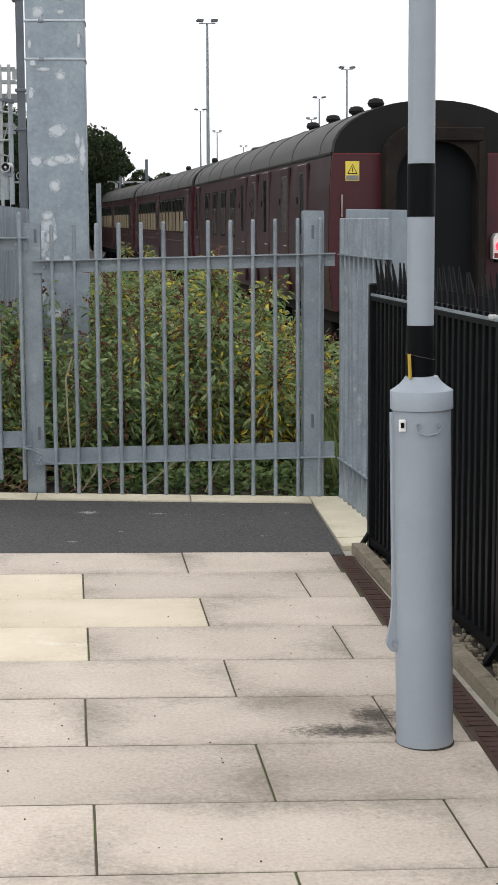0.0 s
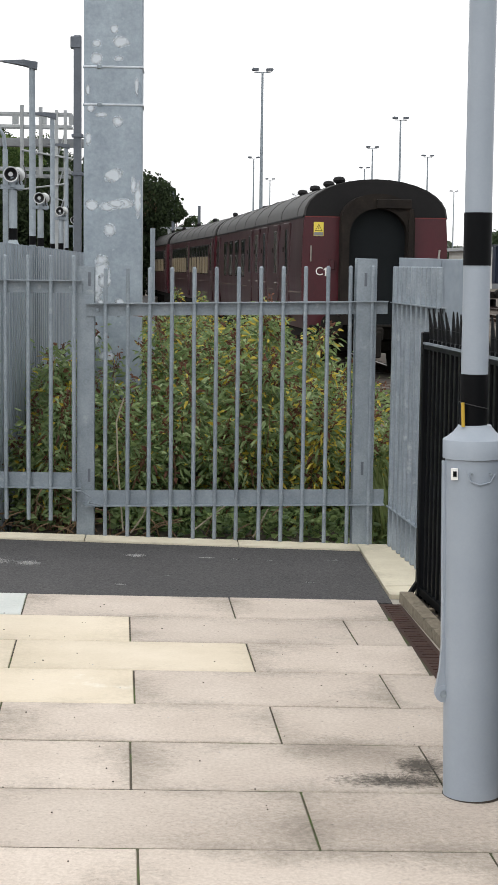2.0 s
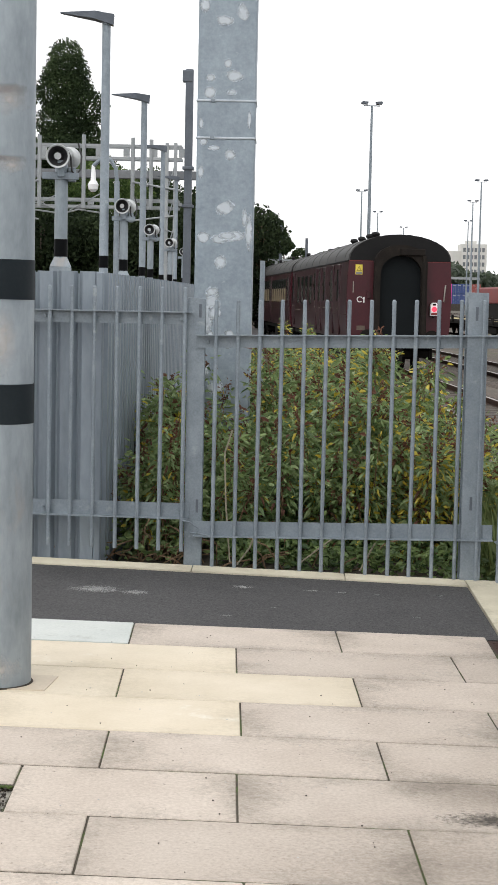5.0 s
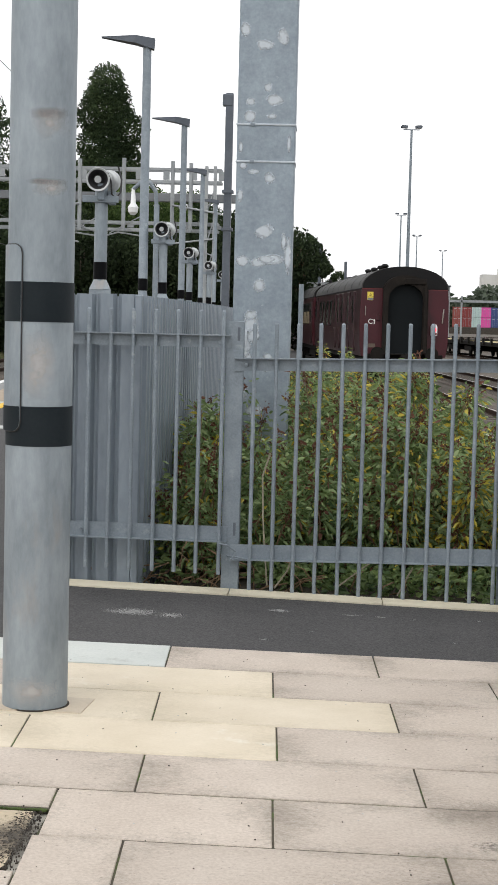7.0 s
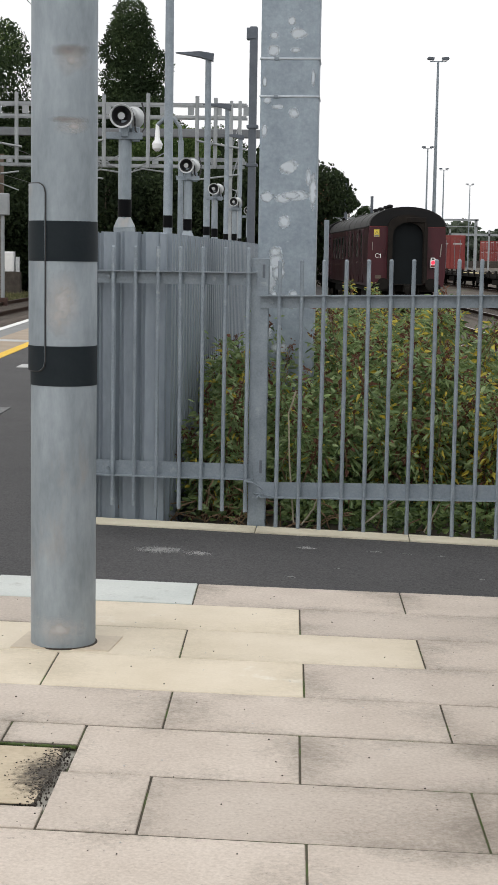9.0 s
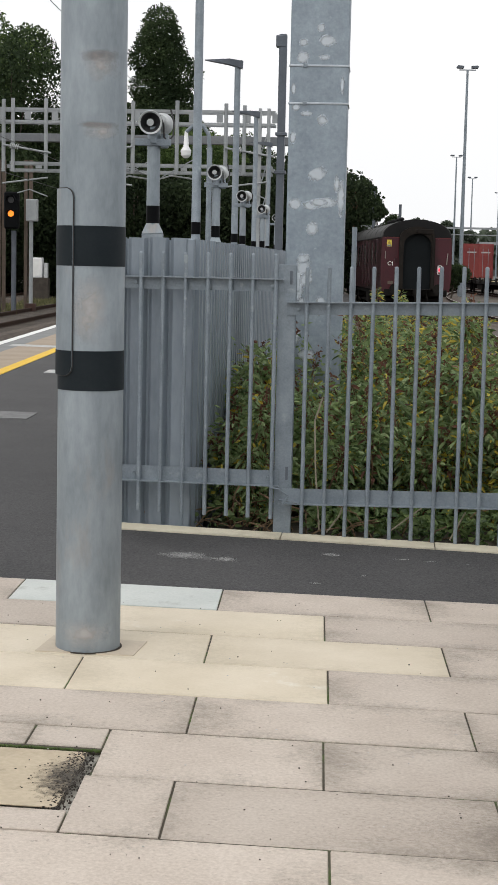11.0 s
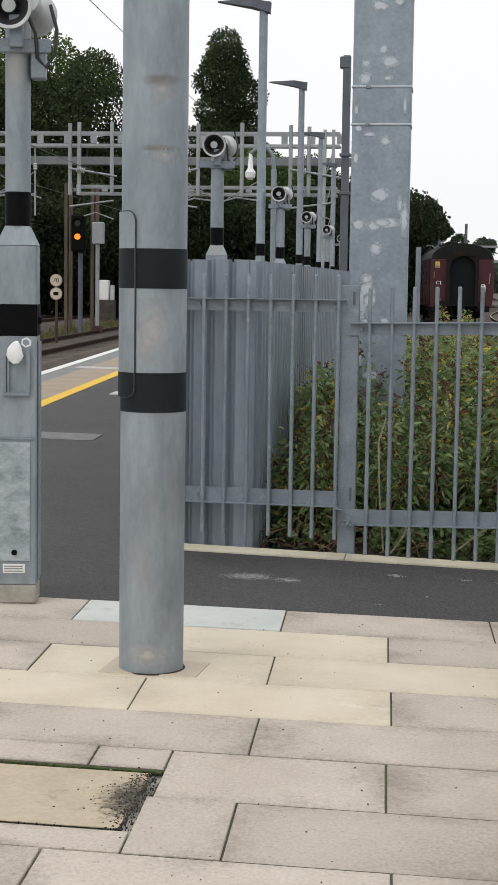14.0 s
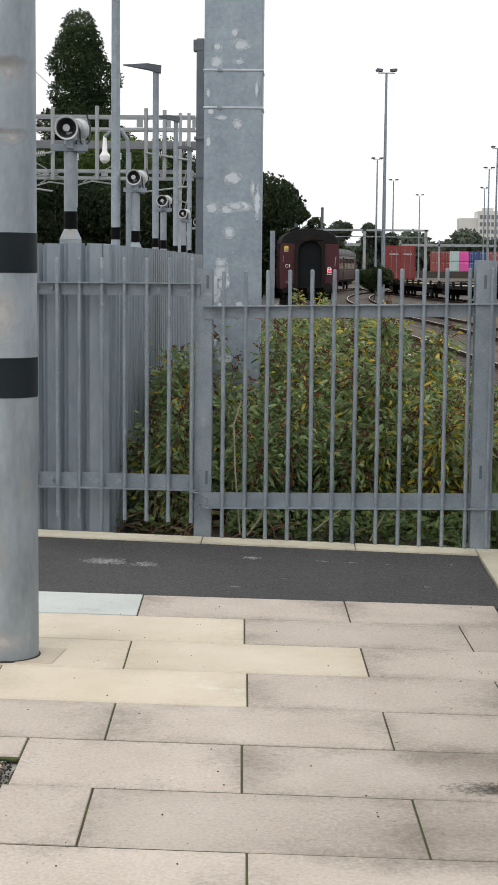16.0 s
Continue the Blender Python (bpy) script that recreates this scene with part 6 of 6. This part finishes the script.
# ---- plants ----
def leaf_mesh(name, at, along, length, width, material, rng, fold=0.25, plain=False):
    """Many pointed leaves, each of two folded halves. at, along: arrays of places and directions."""
    n = len(at)
    along = along / np.maximum(1e-6, np.linalg.norm(along, axis=1, keepdims=True))
    side = np.cross(along, rng.normal(size=(n, 3)))
    side /= np.maximum(1e-6, np.linalg.norm(side, axis=1, keepdims=True))
    up = np.cross(side, along)
    L = (length * rng.uniform(0.45, 1.35, n))[:, None]
    W = (width * rng.uniform(0.7, 1.25, n))[:, None]
    tip = at + along * L - np.array([0, 0, 1.0]) * L * 0.18
    v = np.stack([at, at + along * L * 0.33 + side * W * 0.5 + up * W * fold, at + along * L * 0.7 + side * W * 0.36 + up * W * fold - np.array([0, 0, 1.0]) * L * 0.06, tip,
                  at + along * L * 0.7 - side * W * 0.36 + up * W * fold - np.array([0, 0, 1.0]) * L * 0.06, at + along * L * 0.33 - side * W * 0.5 + up * W * fold], 1).reshape(-1, 3)
    if plain:
        v = np.stack([at, at + along * L * 0.5 + side * W * 0.5, tip, at + along * L * 0.5 - side * W * 0.5], 1).reshape(-1, 3)
        me = bpy.data.meshes.new(name)
        me.from_pydata(v.tolist(), [], (np.arange(n)[:, None] * 4 + np.arange(4)[None]).tolist())
        me.materials.append(material)
        return me
    base = np.arange(n)[:, None] * 6
    f = np.concatenate([base + np.array([[0, 1, 2, 3]]), base + np.array([[0, 3, 4, 5]])])
    me = bpy.data.meshes.new(name)
    me.from_pydata(v.tolist(), [], f.tolist())
    me.materials.append(material)
    return me


def bush(x, y, z0, height, spread, stems, seed, light=0.2, yellow=0.08, brown=True, leaf=0.085, label="overgrown green bush with brown seed heads behind the fence"):
    rng = np.random.default_rng(seed)
    root = thing("bush", label, "bush", group="bushes behind the fence")
    g = Geo()
    pts, dirs, tips = [], [], []
    for _ in range(stems):
        a, r = rng.uniform(0, 2 * math.pi), math.sqrt(rng.uniform()) * spread
        b = np.array([x + 0.45 * r * math.cos(a), y + 0.45 * r * math.sin(a), z0])
        h = height * rng.uniform(0.48, 1.04) * (1 - 0.35 * (r / spread) ** 2)
        e = np.array([x + r * math.cos(a) * 1.15, y + r * math.sin(a) * 1.15, z0 + h])
        mid = (b + e) / 2 + np.array([rng.normal() * 0.05, rng.normal() * 0.05, 0.12 * h])
        q = [b, (b + mid) / 2 + [0, 0, 0.04 * h], mid, (mid + e) / 2 + [0, 0, 0.04 * h], e]
        for i in range(4):
            g.rod(q[i], q[i + 1], 0.007 - 0.0012 * i, 0.0058 - 0.0012 * i, 5, False)
        m = int(72 + 146 * h)
        for k in range(m):
            t = rng.uniform(0.12, 1.0) * 4
            i = min(3, int(t))
            p = q[i] + (q[i + 1] - q[i]) * (t - i)
            ang = rng.uniform(0, 2 * math.pi)
            d = np.array([math.cos(ang), math.sin(ang), rng.uniform(-1.1, 1.0)])
            off = rng.uniform(0, 0.10)
            pts.append(p + d * off)
            dirs.append(d)
        tips.append((e, q[3]))
    part("stem_mass", g, STEM, root, "thin brown stems")["kind"] = "stuff"
    pts, dirs = np.array(pts), np.array(dirs)
    pick = rng.uniform(size=len(pts))
    hi = (pts[:, 2] - z0) / height
    yellow, light = yellow * 1.7, light + 0.18
    yl = (pick < yellow * np.clip(1.1 - 0.4 * hi, 0.3, 1))
    lt = (~yl) & (pick < yellow + light)
    bn = (~(yl | lt)) & (pick > 0.93)
    dk = ~(yl | lt | bn)
    for name, mask, m in (("foliage", dk, LEAF), ("light_foliage", lt, LEAF_LIGHT), ("yellow_foliage", yl, LEAF_YELLOW), ("brown_foliage", bn, LEAF_BROWN)):
        if mask.sum():
            part(name, leaf_mesh(name, pts[mask], dirs[mask], leaf * 0.70, leaf * 0.235, m, rng), None, root)["kind"] = "stuff"
    if brown:
        at, al = [], []
        for e, q in tips:
            if rng.uniform() < 0.75:
                d = (e - q) / np.linalg.norm(e - q)
                for k in range(44):
                    at.append(e - d * rng.uniform(-0.05, 0.13) + rng.normal(size=3) * 0.011)
                    al.append(d * 0.6 + rng.normal(size=3) * 0.7)
        if at:
            part("seed_head_mass", leaf_mesh("seed_head_mass", np.array(at), np.array(al), 0.030, 0.012, LEAF_BROWN, rng), None, root, "reddish brown seed heads")["kind"] = "stuff"
    return root


# main mass behind the fence, then the lighter growth beside the screen
for i, (x, y, h, s, n, li, ye) in enumerate(((0.12, 4.65, 0.85, 0.38, 24, 0.18, 0.02), (0.50, 4.75, 1.12, 0.46, 34, 0.22, 0.05), (0.92, 4.65, 0.95, 0.42, 30, 0.25, 0.17), (1.15, 4.95, 0.85, 0.42, 26, 0.28, 0.14), (0.25, 5.5, 1.28, 0.50, 34, 0.15, 0.04), (0.75, 5.6, 1.36, 0.55, 36, 0.2, 0.10), (1.25, 5.7, 0.92, 0.5, 28, 0.25, 0.10), (0.55, 6.5, 1.36, 0.55, 30, 0.2, 0.04), (1.05, 6.7, 1.10, 0.5, 26, 0.2, 0.05), (0.05, 6.2, 1.30, 0.40, 22, 0.2, 0.03), (1.75, 6.6, 0.95, 0.5, 24, 0.3, 0.08), (-0.12, 4.45, 0.70, 0.25, 14, 0.1, 0.02))):
    bush(x, y, -0.08, h, s, n, 40 + i, li, ye)
for i, (x, y, h, s, n) in enumerate(((-0.62, 4.55, 0.85, 0.28, 18), (-0.45, 5.1, 1.05, 0.35, 26), (-0.55, 5.9, 1.15, 0.35, 26), (-0.35, 6.8, 1.15, 0.35, 20))):
    bush(x, y, -0.08, h, s, n, 80 + i, 0.6, 0.03, i % 2 == 0, 0.085, "light green leggy bush beside the steel screen")
for i, (x, y, h, s, n) in enumerate(((1.2, 12.5, 1.15, 0.6, 18), (0.5, 15.0, 1.5, 0.8, 22), (1.6, 17.0, 1.1, 0.8, 18), (-0.2, 18.0, 1.7, 0.9, 22), (0.9, 22.0, 1.75, 1.0, 26), (0.2, 26.0, 1.9, 1.0, 26))):
    bush(x, y, GRADE, h, s, n, 120 + i, 0.3, 0.12, True, 0.12, "yellowing scrub beside the track")


def weeds():
    rng = np.random.default_rng(5)
    n = 2600
    x = rng.uniform(-1.0, 1.5, n)
    y = 3.86 - 0.075 * (x - 0.4) + 0.12 + np.abs(rng.normal(size=n)) * 0.45
    z = -0.05 + rng.uniform(0, 0.16, n)
    keep = (x > -0.25) | (rng.uniform(size=n) < 0.25)
    p = np.stack([x, y, z], 1)[keep]
    d = np.stack([rng.normal(size=n), rng.normal(size=n), rng.uniform(-0.1, 0.8, n)], 1)[keep]
    w = part("ground_ivy", leaf_mesh("ground_ivy", p, d, 0.055, 0.032, LEAF, rng), None)
    tagged(w, "low dark ivy and weeds along the fence foot", "weeds", kind="stuff")
    n = 900
    x = rng.uniform(1.22, 1.75, n)
    y = rng.uniform(3.95, 5.6, n)
    p = np.stack([x, y, np.full(n, -0.1)], 1)
    d = np.stack([rng.normal(size=n) * 0.25, rng.normal(size=n) * 0.25, np.ones(n)], 1)
    w = part("tall_grass", leaf_mesh("tall_grass", p, d, 0.55, 0.010, GRASS, rng), None)
    tagged(w, "pale tall grass by the fence corner", "grass", kind="stuff")
    n = 16000
    y = rng.uniform(30, 95, n)
    u = rng.normal(size=n) * 0.55
    x = -14.0 - 0.04 * (y - 45) + u * 1.0 + 0.5 * np.sin(y * 0.8)
    p = np.stack([x, y, np.full(n, GRADE - 0.02)], 1)
    d = np.stack([rng.normal(size=n) * 0.4, rng.normal(size=n) * 0.4, np.ones(n)], 1)
    keep = np.sin(y * 1.7) + np.sin(y * 0.63 + 1) + rng.uniform(-1, 1, n) > 0
    w = part("verge_grass", leaf_mesh("verge_grass", p[keep], d[keep], 0.36, 0.05, VERGE, rng, plain=True), None)
    tagged(w, "dry yellow-green weeds on the verge between the tracks", "grass", kind="stuff")
    g = Geo()
    for k in range(46):
        px, py = rng.uniform(-1.15, 0.6), 0
        py = fence_y(px) + rng.uniform(0.1, 0.5)
        a = rng.uniform(0, math.pi)
        L = rng.uniform(0.12, 0.4)
        dx, dz = L * math.cos(a), abs(L * math.sin(a)) * 0.7
        g.path([(px, py, -0.05), (px + dx * 0.5, py - 0.03, -0.03 + dz * 0.8), (px + dx, py + 0.02, -0.03 + dz)], 0.004, 5)
    tagged(part("dry_twigs", g, STEM), "dry brown twigs and bramble along the fence foot", "twigs", kind="stuff")
    g = Geo()
    for px, pts in ((0, [(-0.16, 0.0), (-0.19, 0.35), (-0.20, 0.62), (-0.16, 0.75)]), (1, [(-0.12, 0.0), (-0.05, 0.10), (-0.01, 0.22), (-0.03, 0.36)]), (2, [(0.22, 0.02), (0.34, 0.12), (0.44, 0.20)]), (3, [(0.56, 0.0), (0.64, 0.16)])):
        g.path([(u, fence_y(u) + 0.10, z) for u, z in pts], 0.005, 6)
    tagged(part("bramble_canes", g, CREAM_BLIND), "pale bare bramble canes behind the fence", "stems", kind="stuff")


weeds()


def tree(x, y, z0, height, radius, seed, m, n, leaf, label, lobes=14, tall=False, name="tree"):
    rng = np.random.default_rng(seed)
    root = thing(name, label, "tree", group="trees beyond the railway")
    g = Geo()
    g.rod((x, y, z0), (x + 0.2, y, z0 + height * 0.55), 0.03 * height ** 0.8, 0.012 * height ** 0.8, 8)
    cs = []
    for k in range(lobes):
        if tall:
            t = (k + 0.5) / lobes
            r = radius * (math.sin(math.pi * (0.16 + 0.76 * t)) ** 0.55)
            a = rng.uniform(0, 2 * math.pi)
            c = (x + 0.22 * r * math.cos(a), y + 0.22 * r * math.sin(a), z0 + height * (0.10 + 0.86 * t))
            cs.append((c, max(0.3, r * rng.uniform(0.72, 0.95)), height / lobes * 1.2))
        else:
            a, rr = rng.uniform(0, 2 * math.pi), math.sqrt(rng.uniform()) * radius * 0.75
            hz = rng.uniform(0.22, 0.90)
            c = (x + rr * math.cos(a), y + rr * math.sin(a), z0 + height * hz)
            cs.append((c, radius * rng.uniform(0.28, 0.46), radius * rng.uniform(0.25, 0.42)))
        if k % 2 == 0:
            g.rod((x, y, z0 + height * 0.3), c, 0.08, 0.03, 5, False)
    part("trunk", g, BARK, root)
    w = np.array([c[1] for c in cs])
    idx = rng.choice(len(cs), n, p=w / w.sum())
    d = rng.normal(size=(n, 3))
    d /= np.linalg.norm(d, axis=1, keepdims=True)
    r = rng.uniform(0.55, 1.08, n) ** 0.6
    C = np.array([c[0] for c in cs])[idx]
    S = np.array([(c[1], c[1], c[2]) for c in cs])[idx]
    p = C + d * S * r[:, None]
    al = rng.normal(size=(n, 3)) + np.array([0, 0, 0.8 if tall else -0.2])
    part("crown", leaf_mesh("crown", p, al, leaf, leaf * 0.62, m, rng, plain=True), None, root)
    return root


px, py = at_az(-7.70, 105)
tree(px, py, GRADE, 1.5 - GRADE + 105 * math.tan(radians(8.65)), 2.75, 7, TREE_DARK, 70000, 0.20, "tall narrow dark green poplar", 16, True, "poplar_tree")
rng = random.Random(2)
for i in range(13):
    az = -20.5 + 1.25 * i + rng.uniform(-0.3, 0.3)
    d = 108 + rng.uniform(-10, 14)
    x, y = at_az(az, d)
    el = 10.4 if az < -15.2 else 8.2 if az < -12.2 else 4.6
    h = d * math.tan(radians(el + rng.uniform(-0.8, 0.4))) + 2.2
    tree(x, y, GRADE, h, 5.5, 200 + i, TREE_MID if i % 3 else TREE_DARK, 22000 if az < -15.2 else 34000, 0.25, "broad green tree behind the main lines", 18)
for i in range(15):
    az = -19.5 + 1.2 * i
    x, y = at_az(az, 84 + rng.uniform(-4, 4))
    tree(x, y, GRADE, 6.2 + rng.uniform(-1, 1), 4.2, 300 + i, THICKET, 17000, 0.23, "dark green lineside thicket of shrubs", 14, name="thicket")
for i, (az, d, el, r) in enumerate(((-0.85, 172, 3.15, 3.3), (-0.02, 176, 2.35, 2.6), (1.25, 230, 1.95, 2.6), (0.9, 240, 1.45, 2.2), (2.25, 235, 1.8, 2.2), (2.8, 240, 1.5, 2.6), (-1.9, 178, 2.6, 4.0), (12.3, 210, 1.95, 5.5), (14.0, 220, 1.9, 7.0), (11.3, 225, 1.3, 3.5))):
    x, y = at_az(az, d)
    tree(x, y, GRADE, d * math.tan(radians(el)) + 2.2, r, 400 + i, TREE_HAZE if d > 225 else TREE_DARK, 18000, 0.27 if d < 200 else 0.42, "dark tree beyond the yard", 12)
# low bush beside the curve
x, y = at_az(2.55, 112)
tree(x, y, GRADE, 2.6, 1.25, 500, TREE_DARK, 6500, 0.17, "low green shrub beside the curving track", 10, name="shrub")


def far_woods():
    rng = np.random.default_rng(9)
    n = 70000
    az = np.radians(rng.uniform(-22, 22, n))
    d = rng.uniform(470, 520, n)
    top = 7.6 + 2.6 * np.sin(az * 40) * np.sin(az * 97 + 1) + 1.4 * np.sin(az * 210)
    z = GRADE + rng.uniform(0, 1, n) ** 0.7 * np.maximum(2.5, top + 3.0)
    p = np.stack([0.1 + d * np.sin(az), -4.9 + d * np.cos(az), z], 1)
    w = part("far_woods", leaf_mesh("far_woods", p, rng.normal(size=(n, 3)), 2.0, 1.3, TREE_HAZE, rng, plain=True), None)
    tagged(w, "hazy line of distant trees along the horizon", "trees", kind="stuff")


far_woods()


# ---- paving slabs ----
def paving():
    ys = [2.245, 1.806, 1.349, 0.892, 0.435, 0.0, -0.464, -0.930, -1.385, -1.84, -2.295, -2.75]
    first = {0: -0.524, 1: -0.050, 2: -0.482, 3: -0.007, 4: -0.440, 5: 0.008, 6: -0.400, 7: 0.055, 8: -0.38, 9: 0.07, 10: -0.36}
    made = {}
    for r in range(len(ys) - 1):
        y1, y0 = ys[r], ys[r + 1]
        xs = [first[r] + 0.9085 * k for k in range(-5, 4)]
        for a, b in zip(xs[:-1], xs[1:]):
            b = min(b, 1.046 + 0.036 * (2.19 - (y0 + y1) / 2))
            if b - a < 0.06:
                continue
            m, label = SLAB, ""
            mid = (a + b) / 2
            if (r == 1 and -1.0 < mid < -0.2) or (r == 2 and -0.4 < mid < 0.4) or (r == 3 and -1.0 < mid < -0.1) or (r == 2 and -1.4 < mid < -0.5) or (r == 3 and -1.9 < mid < -1.0):
                m, label = SLAB_NEW, "newer cream concrete slab"
            if r == 0 and -1.4 < mid < -0.6:
                m, label = SLAB_PALE, "pale grey-green slab"
            pieces = [(a, b, y0, y1)]
            if r == 5 and mid < -0.4:
                # slabs cut round the sunken cover
                pieces = [(-0.664, b, y0, y1), (a, -0.664, -0.205, y1)] if b > -0.5 else [(a, b, -0.205, y1)]
            if r == 6 and mid < -0.4:
                pieces = [(-0.664, b, y0, y1), (a, -0.664, y0, -0.765)] if a < -0.664 < b else [(a, b, y0, -0.765)]
            for x0, x1, v0, v1 in pieces:
                if x1 - x0 < 0.03 or v1 - v0 < 0.02:
                    continue
                gap = 0.0055 if r != 3 else 0.003
                g = Geo().box(x0 + 0.0032, x1 - 0.0032, v0 + gap, v1 - gap, -0.018, 0.0012 * math.sin(9.1 * x0 + 5 * v0), 0.0025)
                # the cross joints run a little askew
                g.v = [(px - 0.0365 * (py - (y0 + y1) / 2) if px < 1.03 else px, py, pz) for px, py, pz in g.v]
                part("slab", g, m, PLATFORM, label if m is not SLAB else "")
    part("slab_bed", Geo().prism([(-0.66, -3.0), (1.235, -3.0), (1.052, 2.2), (1.05, 2.247), (-5.2, 2.247), (-5.2, -0.215), (-0.66, -0.215)], "z", -0.0195, -0.0042), JOINT, PLATFORM, "sandy mossy joints")


paving()
for x0, x1, v0, v1 in ((-1.115, -0.745, 0.925, 1.165),):
    part("infill_patch", Geo().prism([(x0, v0), (x1, v0 + 0.01), (x1 + 0.02, v1), (x0 + 0.02, v1 + 0.015)], "z", -0.005, 0.0024), INFILL, PLATFORM, "mortar patch round the column foot")
cover = thing("sunken_cover", "sunken paved inspection cover with dirt and moss round its rim", "cover")
g = Geo().box(-1.75, -0.70, -0.735, -0.24, -0.0085, -0.0045, 0.002)
part("infill_slab", g, SANDY, cover, "stained sandy infill slab")
rng = random.Random(6)
g = Geo()
for k in range(480):
    u = rng.random()
    x, y = (-0.70 + rng.gauss(0, 0.022), rng.uniform(-0.75, -0.23)) if u < 0.8 else (rng.uniform(-1.3, -0.68), -0.75 + rng.gauss(0, 0.010)) if u < 0.9 else (-0.72 - abs(rng.gauss(0, 0.06)), rng.uniform(-0.6, -0.3))
    s = rng.uniform(0.0010, 0.0032)
    g.box(x - s, x + s, y - s * rng.uniform(0.5, 1), y + s, -0.008, -0.004 + s * 0.5, s * 0.3)
tagged(part("dirt", g, SOIL, cover, "crumbs of dark soil"), kind="stuff")
part("dirt_film", Geo().add([(-0.84, -0.76, -0.0040), (-0.60, -0.76, -0.0040), (-0.60, -0.20, -0.0040), (-0.84, -0.20, -0.0040)], [(0, 1, 2, 3)]), GRIME, cover, "dark grime at the rim")
g = Geo()
for k in range(300):
    x, y = -0.67 - abs(rng.gauss(0, 0.22)), -0.222 + rng.gauss(0, 0.004)
    s = rng.uniform(0.001, 0.0036)
    g.box(x - s, x + s, y - s, y + s, -0.008, -0.003 + s * 0.3, s * 0.3)
part("moss", g, pbr("moss", (0.035, 0.055, 0.012), (0.075, 0.115, 0.025), 0.95, 0, 20, 90, 0.3), cover, "green moss")["kind"] = "stuff"


def litter():
    rng = random.Random(31)
    g, w = Geo(), Geo()
    for _ in range(130):
        x, y = rng.uniform(-1.6, 1.0), rng.uniform(-1.6, 2.2)
        s = rng.uniform(0.0010, 0.0028)
        g.box(x - s, x + s, y - s * 0.7, y + s * 0.7, 0.0005, 0.001 + s, s * 0.3)
    for _ in range(90):
        x, y = rng.uniform(-1.6, 1.0), rng.uniform(-1.6, 2.2)
        s = rng.uniform(0.001, 0.003)
        w.box(x - s, x + s, y - s, y + s, 0.0005, 0.0018)
    tagged(part("grit", g, SOIL), "dark grit and leaf crumbs scattered on the slabs", "grit", kind="stuff")
    tagged(part("pale_grit", w, WORN_WHITE), "pale specks scattered on the slabs", "grit", kind="stuff")
    # grime gathered beside the hinged column, and a wide film over the slabs
    root = thing("grime_stain", "dark grime stains and a wide brown film on the slabs round the hinged column", "stain")
    for cx, cy, w, d in ((0.80, -0.36, 0.55, 0.20), (0.88, -0.22, 0.22, 0.30)):
        part("stain", Geo().add([(cx - w / 2, cy - d / 2, 0.0022), (cx + w / 2, cy - d / 2, 0.0022), (cx + w / 2, cy + d / 2, 0.0022), (cx - w / 2, cy + d / 2, 0.0022)], [(0, 1, 2, 3)]), GRIME, root)
    # broad speckled film that makes the right-hand slabs darker
    for cx, cy, w, d in ((0.62, -0.75, 1.5, 0.9), (0.75, -0.1, 0.9, 0.7)):
        part("stain", Geo().add([(cx - w / 2, cy - d / 2, 0.0019), (cx + w / 2, cy - d / 2, 0.0019), (cx + w / 2, cy + d / 2, 0.0019), (cx - w / 2, cy + d / 2, 0.0019)], [(0, 1, 2, 3)]), WIDE_BROWN, root, "thin speckled brown film")


litter()


# ---- everything on the platform follows its crossfall ----
for ob in [o for o in scene.objects if o.parent is None]:
    kind = ob.name.split(".")[0]
    if kind in ("platform", "sunken_cover", "grit", "pale_grit", "grime_stain"):
        lie(ob)
    elif kind in ("platform_end_fence", "galvanised_panel", "black_railing", "palisade_screen", "bush", "ground_ivy", "tall_grass", "dry_twigs", "bramble_canes"):
        step_down(ob)


# ---- movement ----
STEP = 0.25
LINE = []
_y, _s = -10.0, 0.0
while _y < 320:
    LINE.append((_s, line_x(_y), _y))
    _s += math.hypot(STEP, line_x(_y + STEP) - line_x(_y))
    _y += STEP
LINE_S = np.array([p[0] for p in LINE])
LINE_X = np.array([p[1] for p in LINE])
LINE_Y = np.array([p[2] for p in LINE])


def motions():
    times = [0.5 * k for k in range(33)]
    for i, coach in enumerate(TRAIN):
        rows = []
        for t in times:
            y = -4.9 + 0.955 * (22.98 + 4.650 * t - 0.02063 * t * t - 0.00297 * t ** 3)
            s0 = float(np.interp(y, LINE_Y, LINE_S)) + 20.45 * i
            a = [float(np.interp(s0 + 3.1, LINE_S, q)) for q in (LINE_X, LINE_Y)]
            b = [float(np.interp(s0 + 16.56, LINE_S, q)) for q in (LINE_X, LINE_Y)]
            h = math.atan2(-(b[0] - a[0]), b[1] - a[1])
            ux, uy = -math.sin(h), math.cos(h)
            rows.append((t, pose(a[0] - 3.1 * ux, a[1] - 3.1 * uy, RAIL + float(np.interp(y, (15, 24, 34, 50, 70), (-0.19, -0.10, -0.03, 0.04, 0.08))), rz=math.degrees(h))))
        walk(coach, rows)


motions()
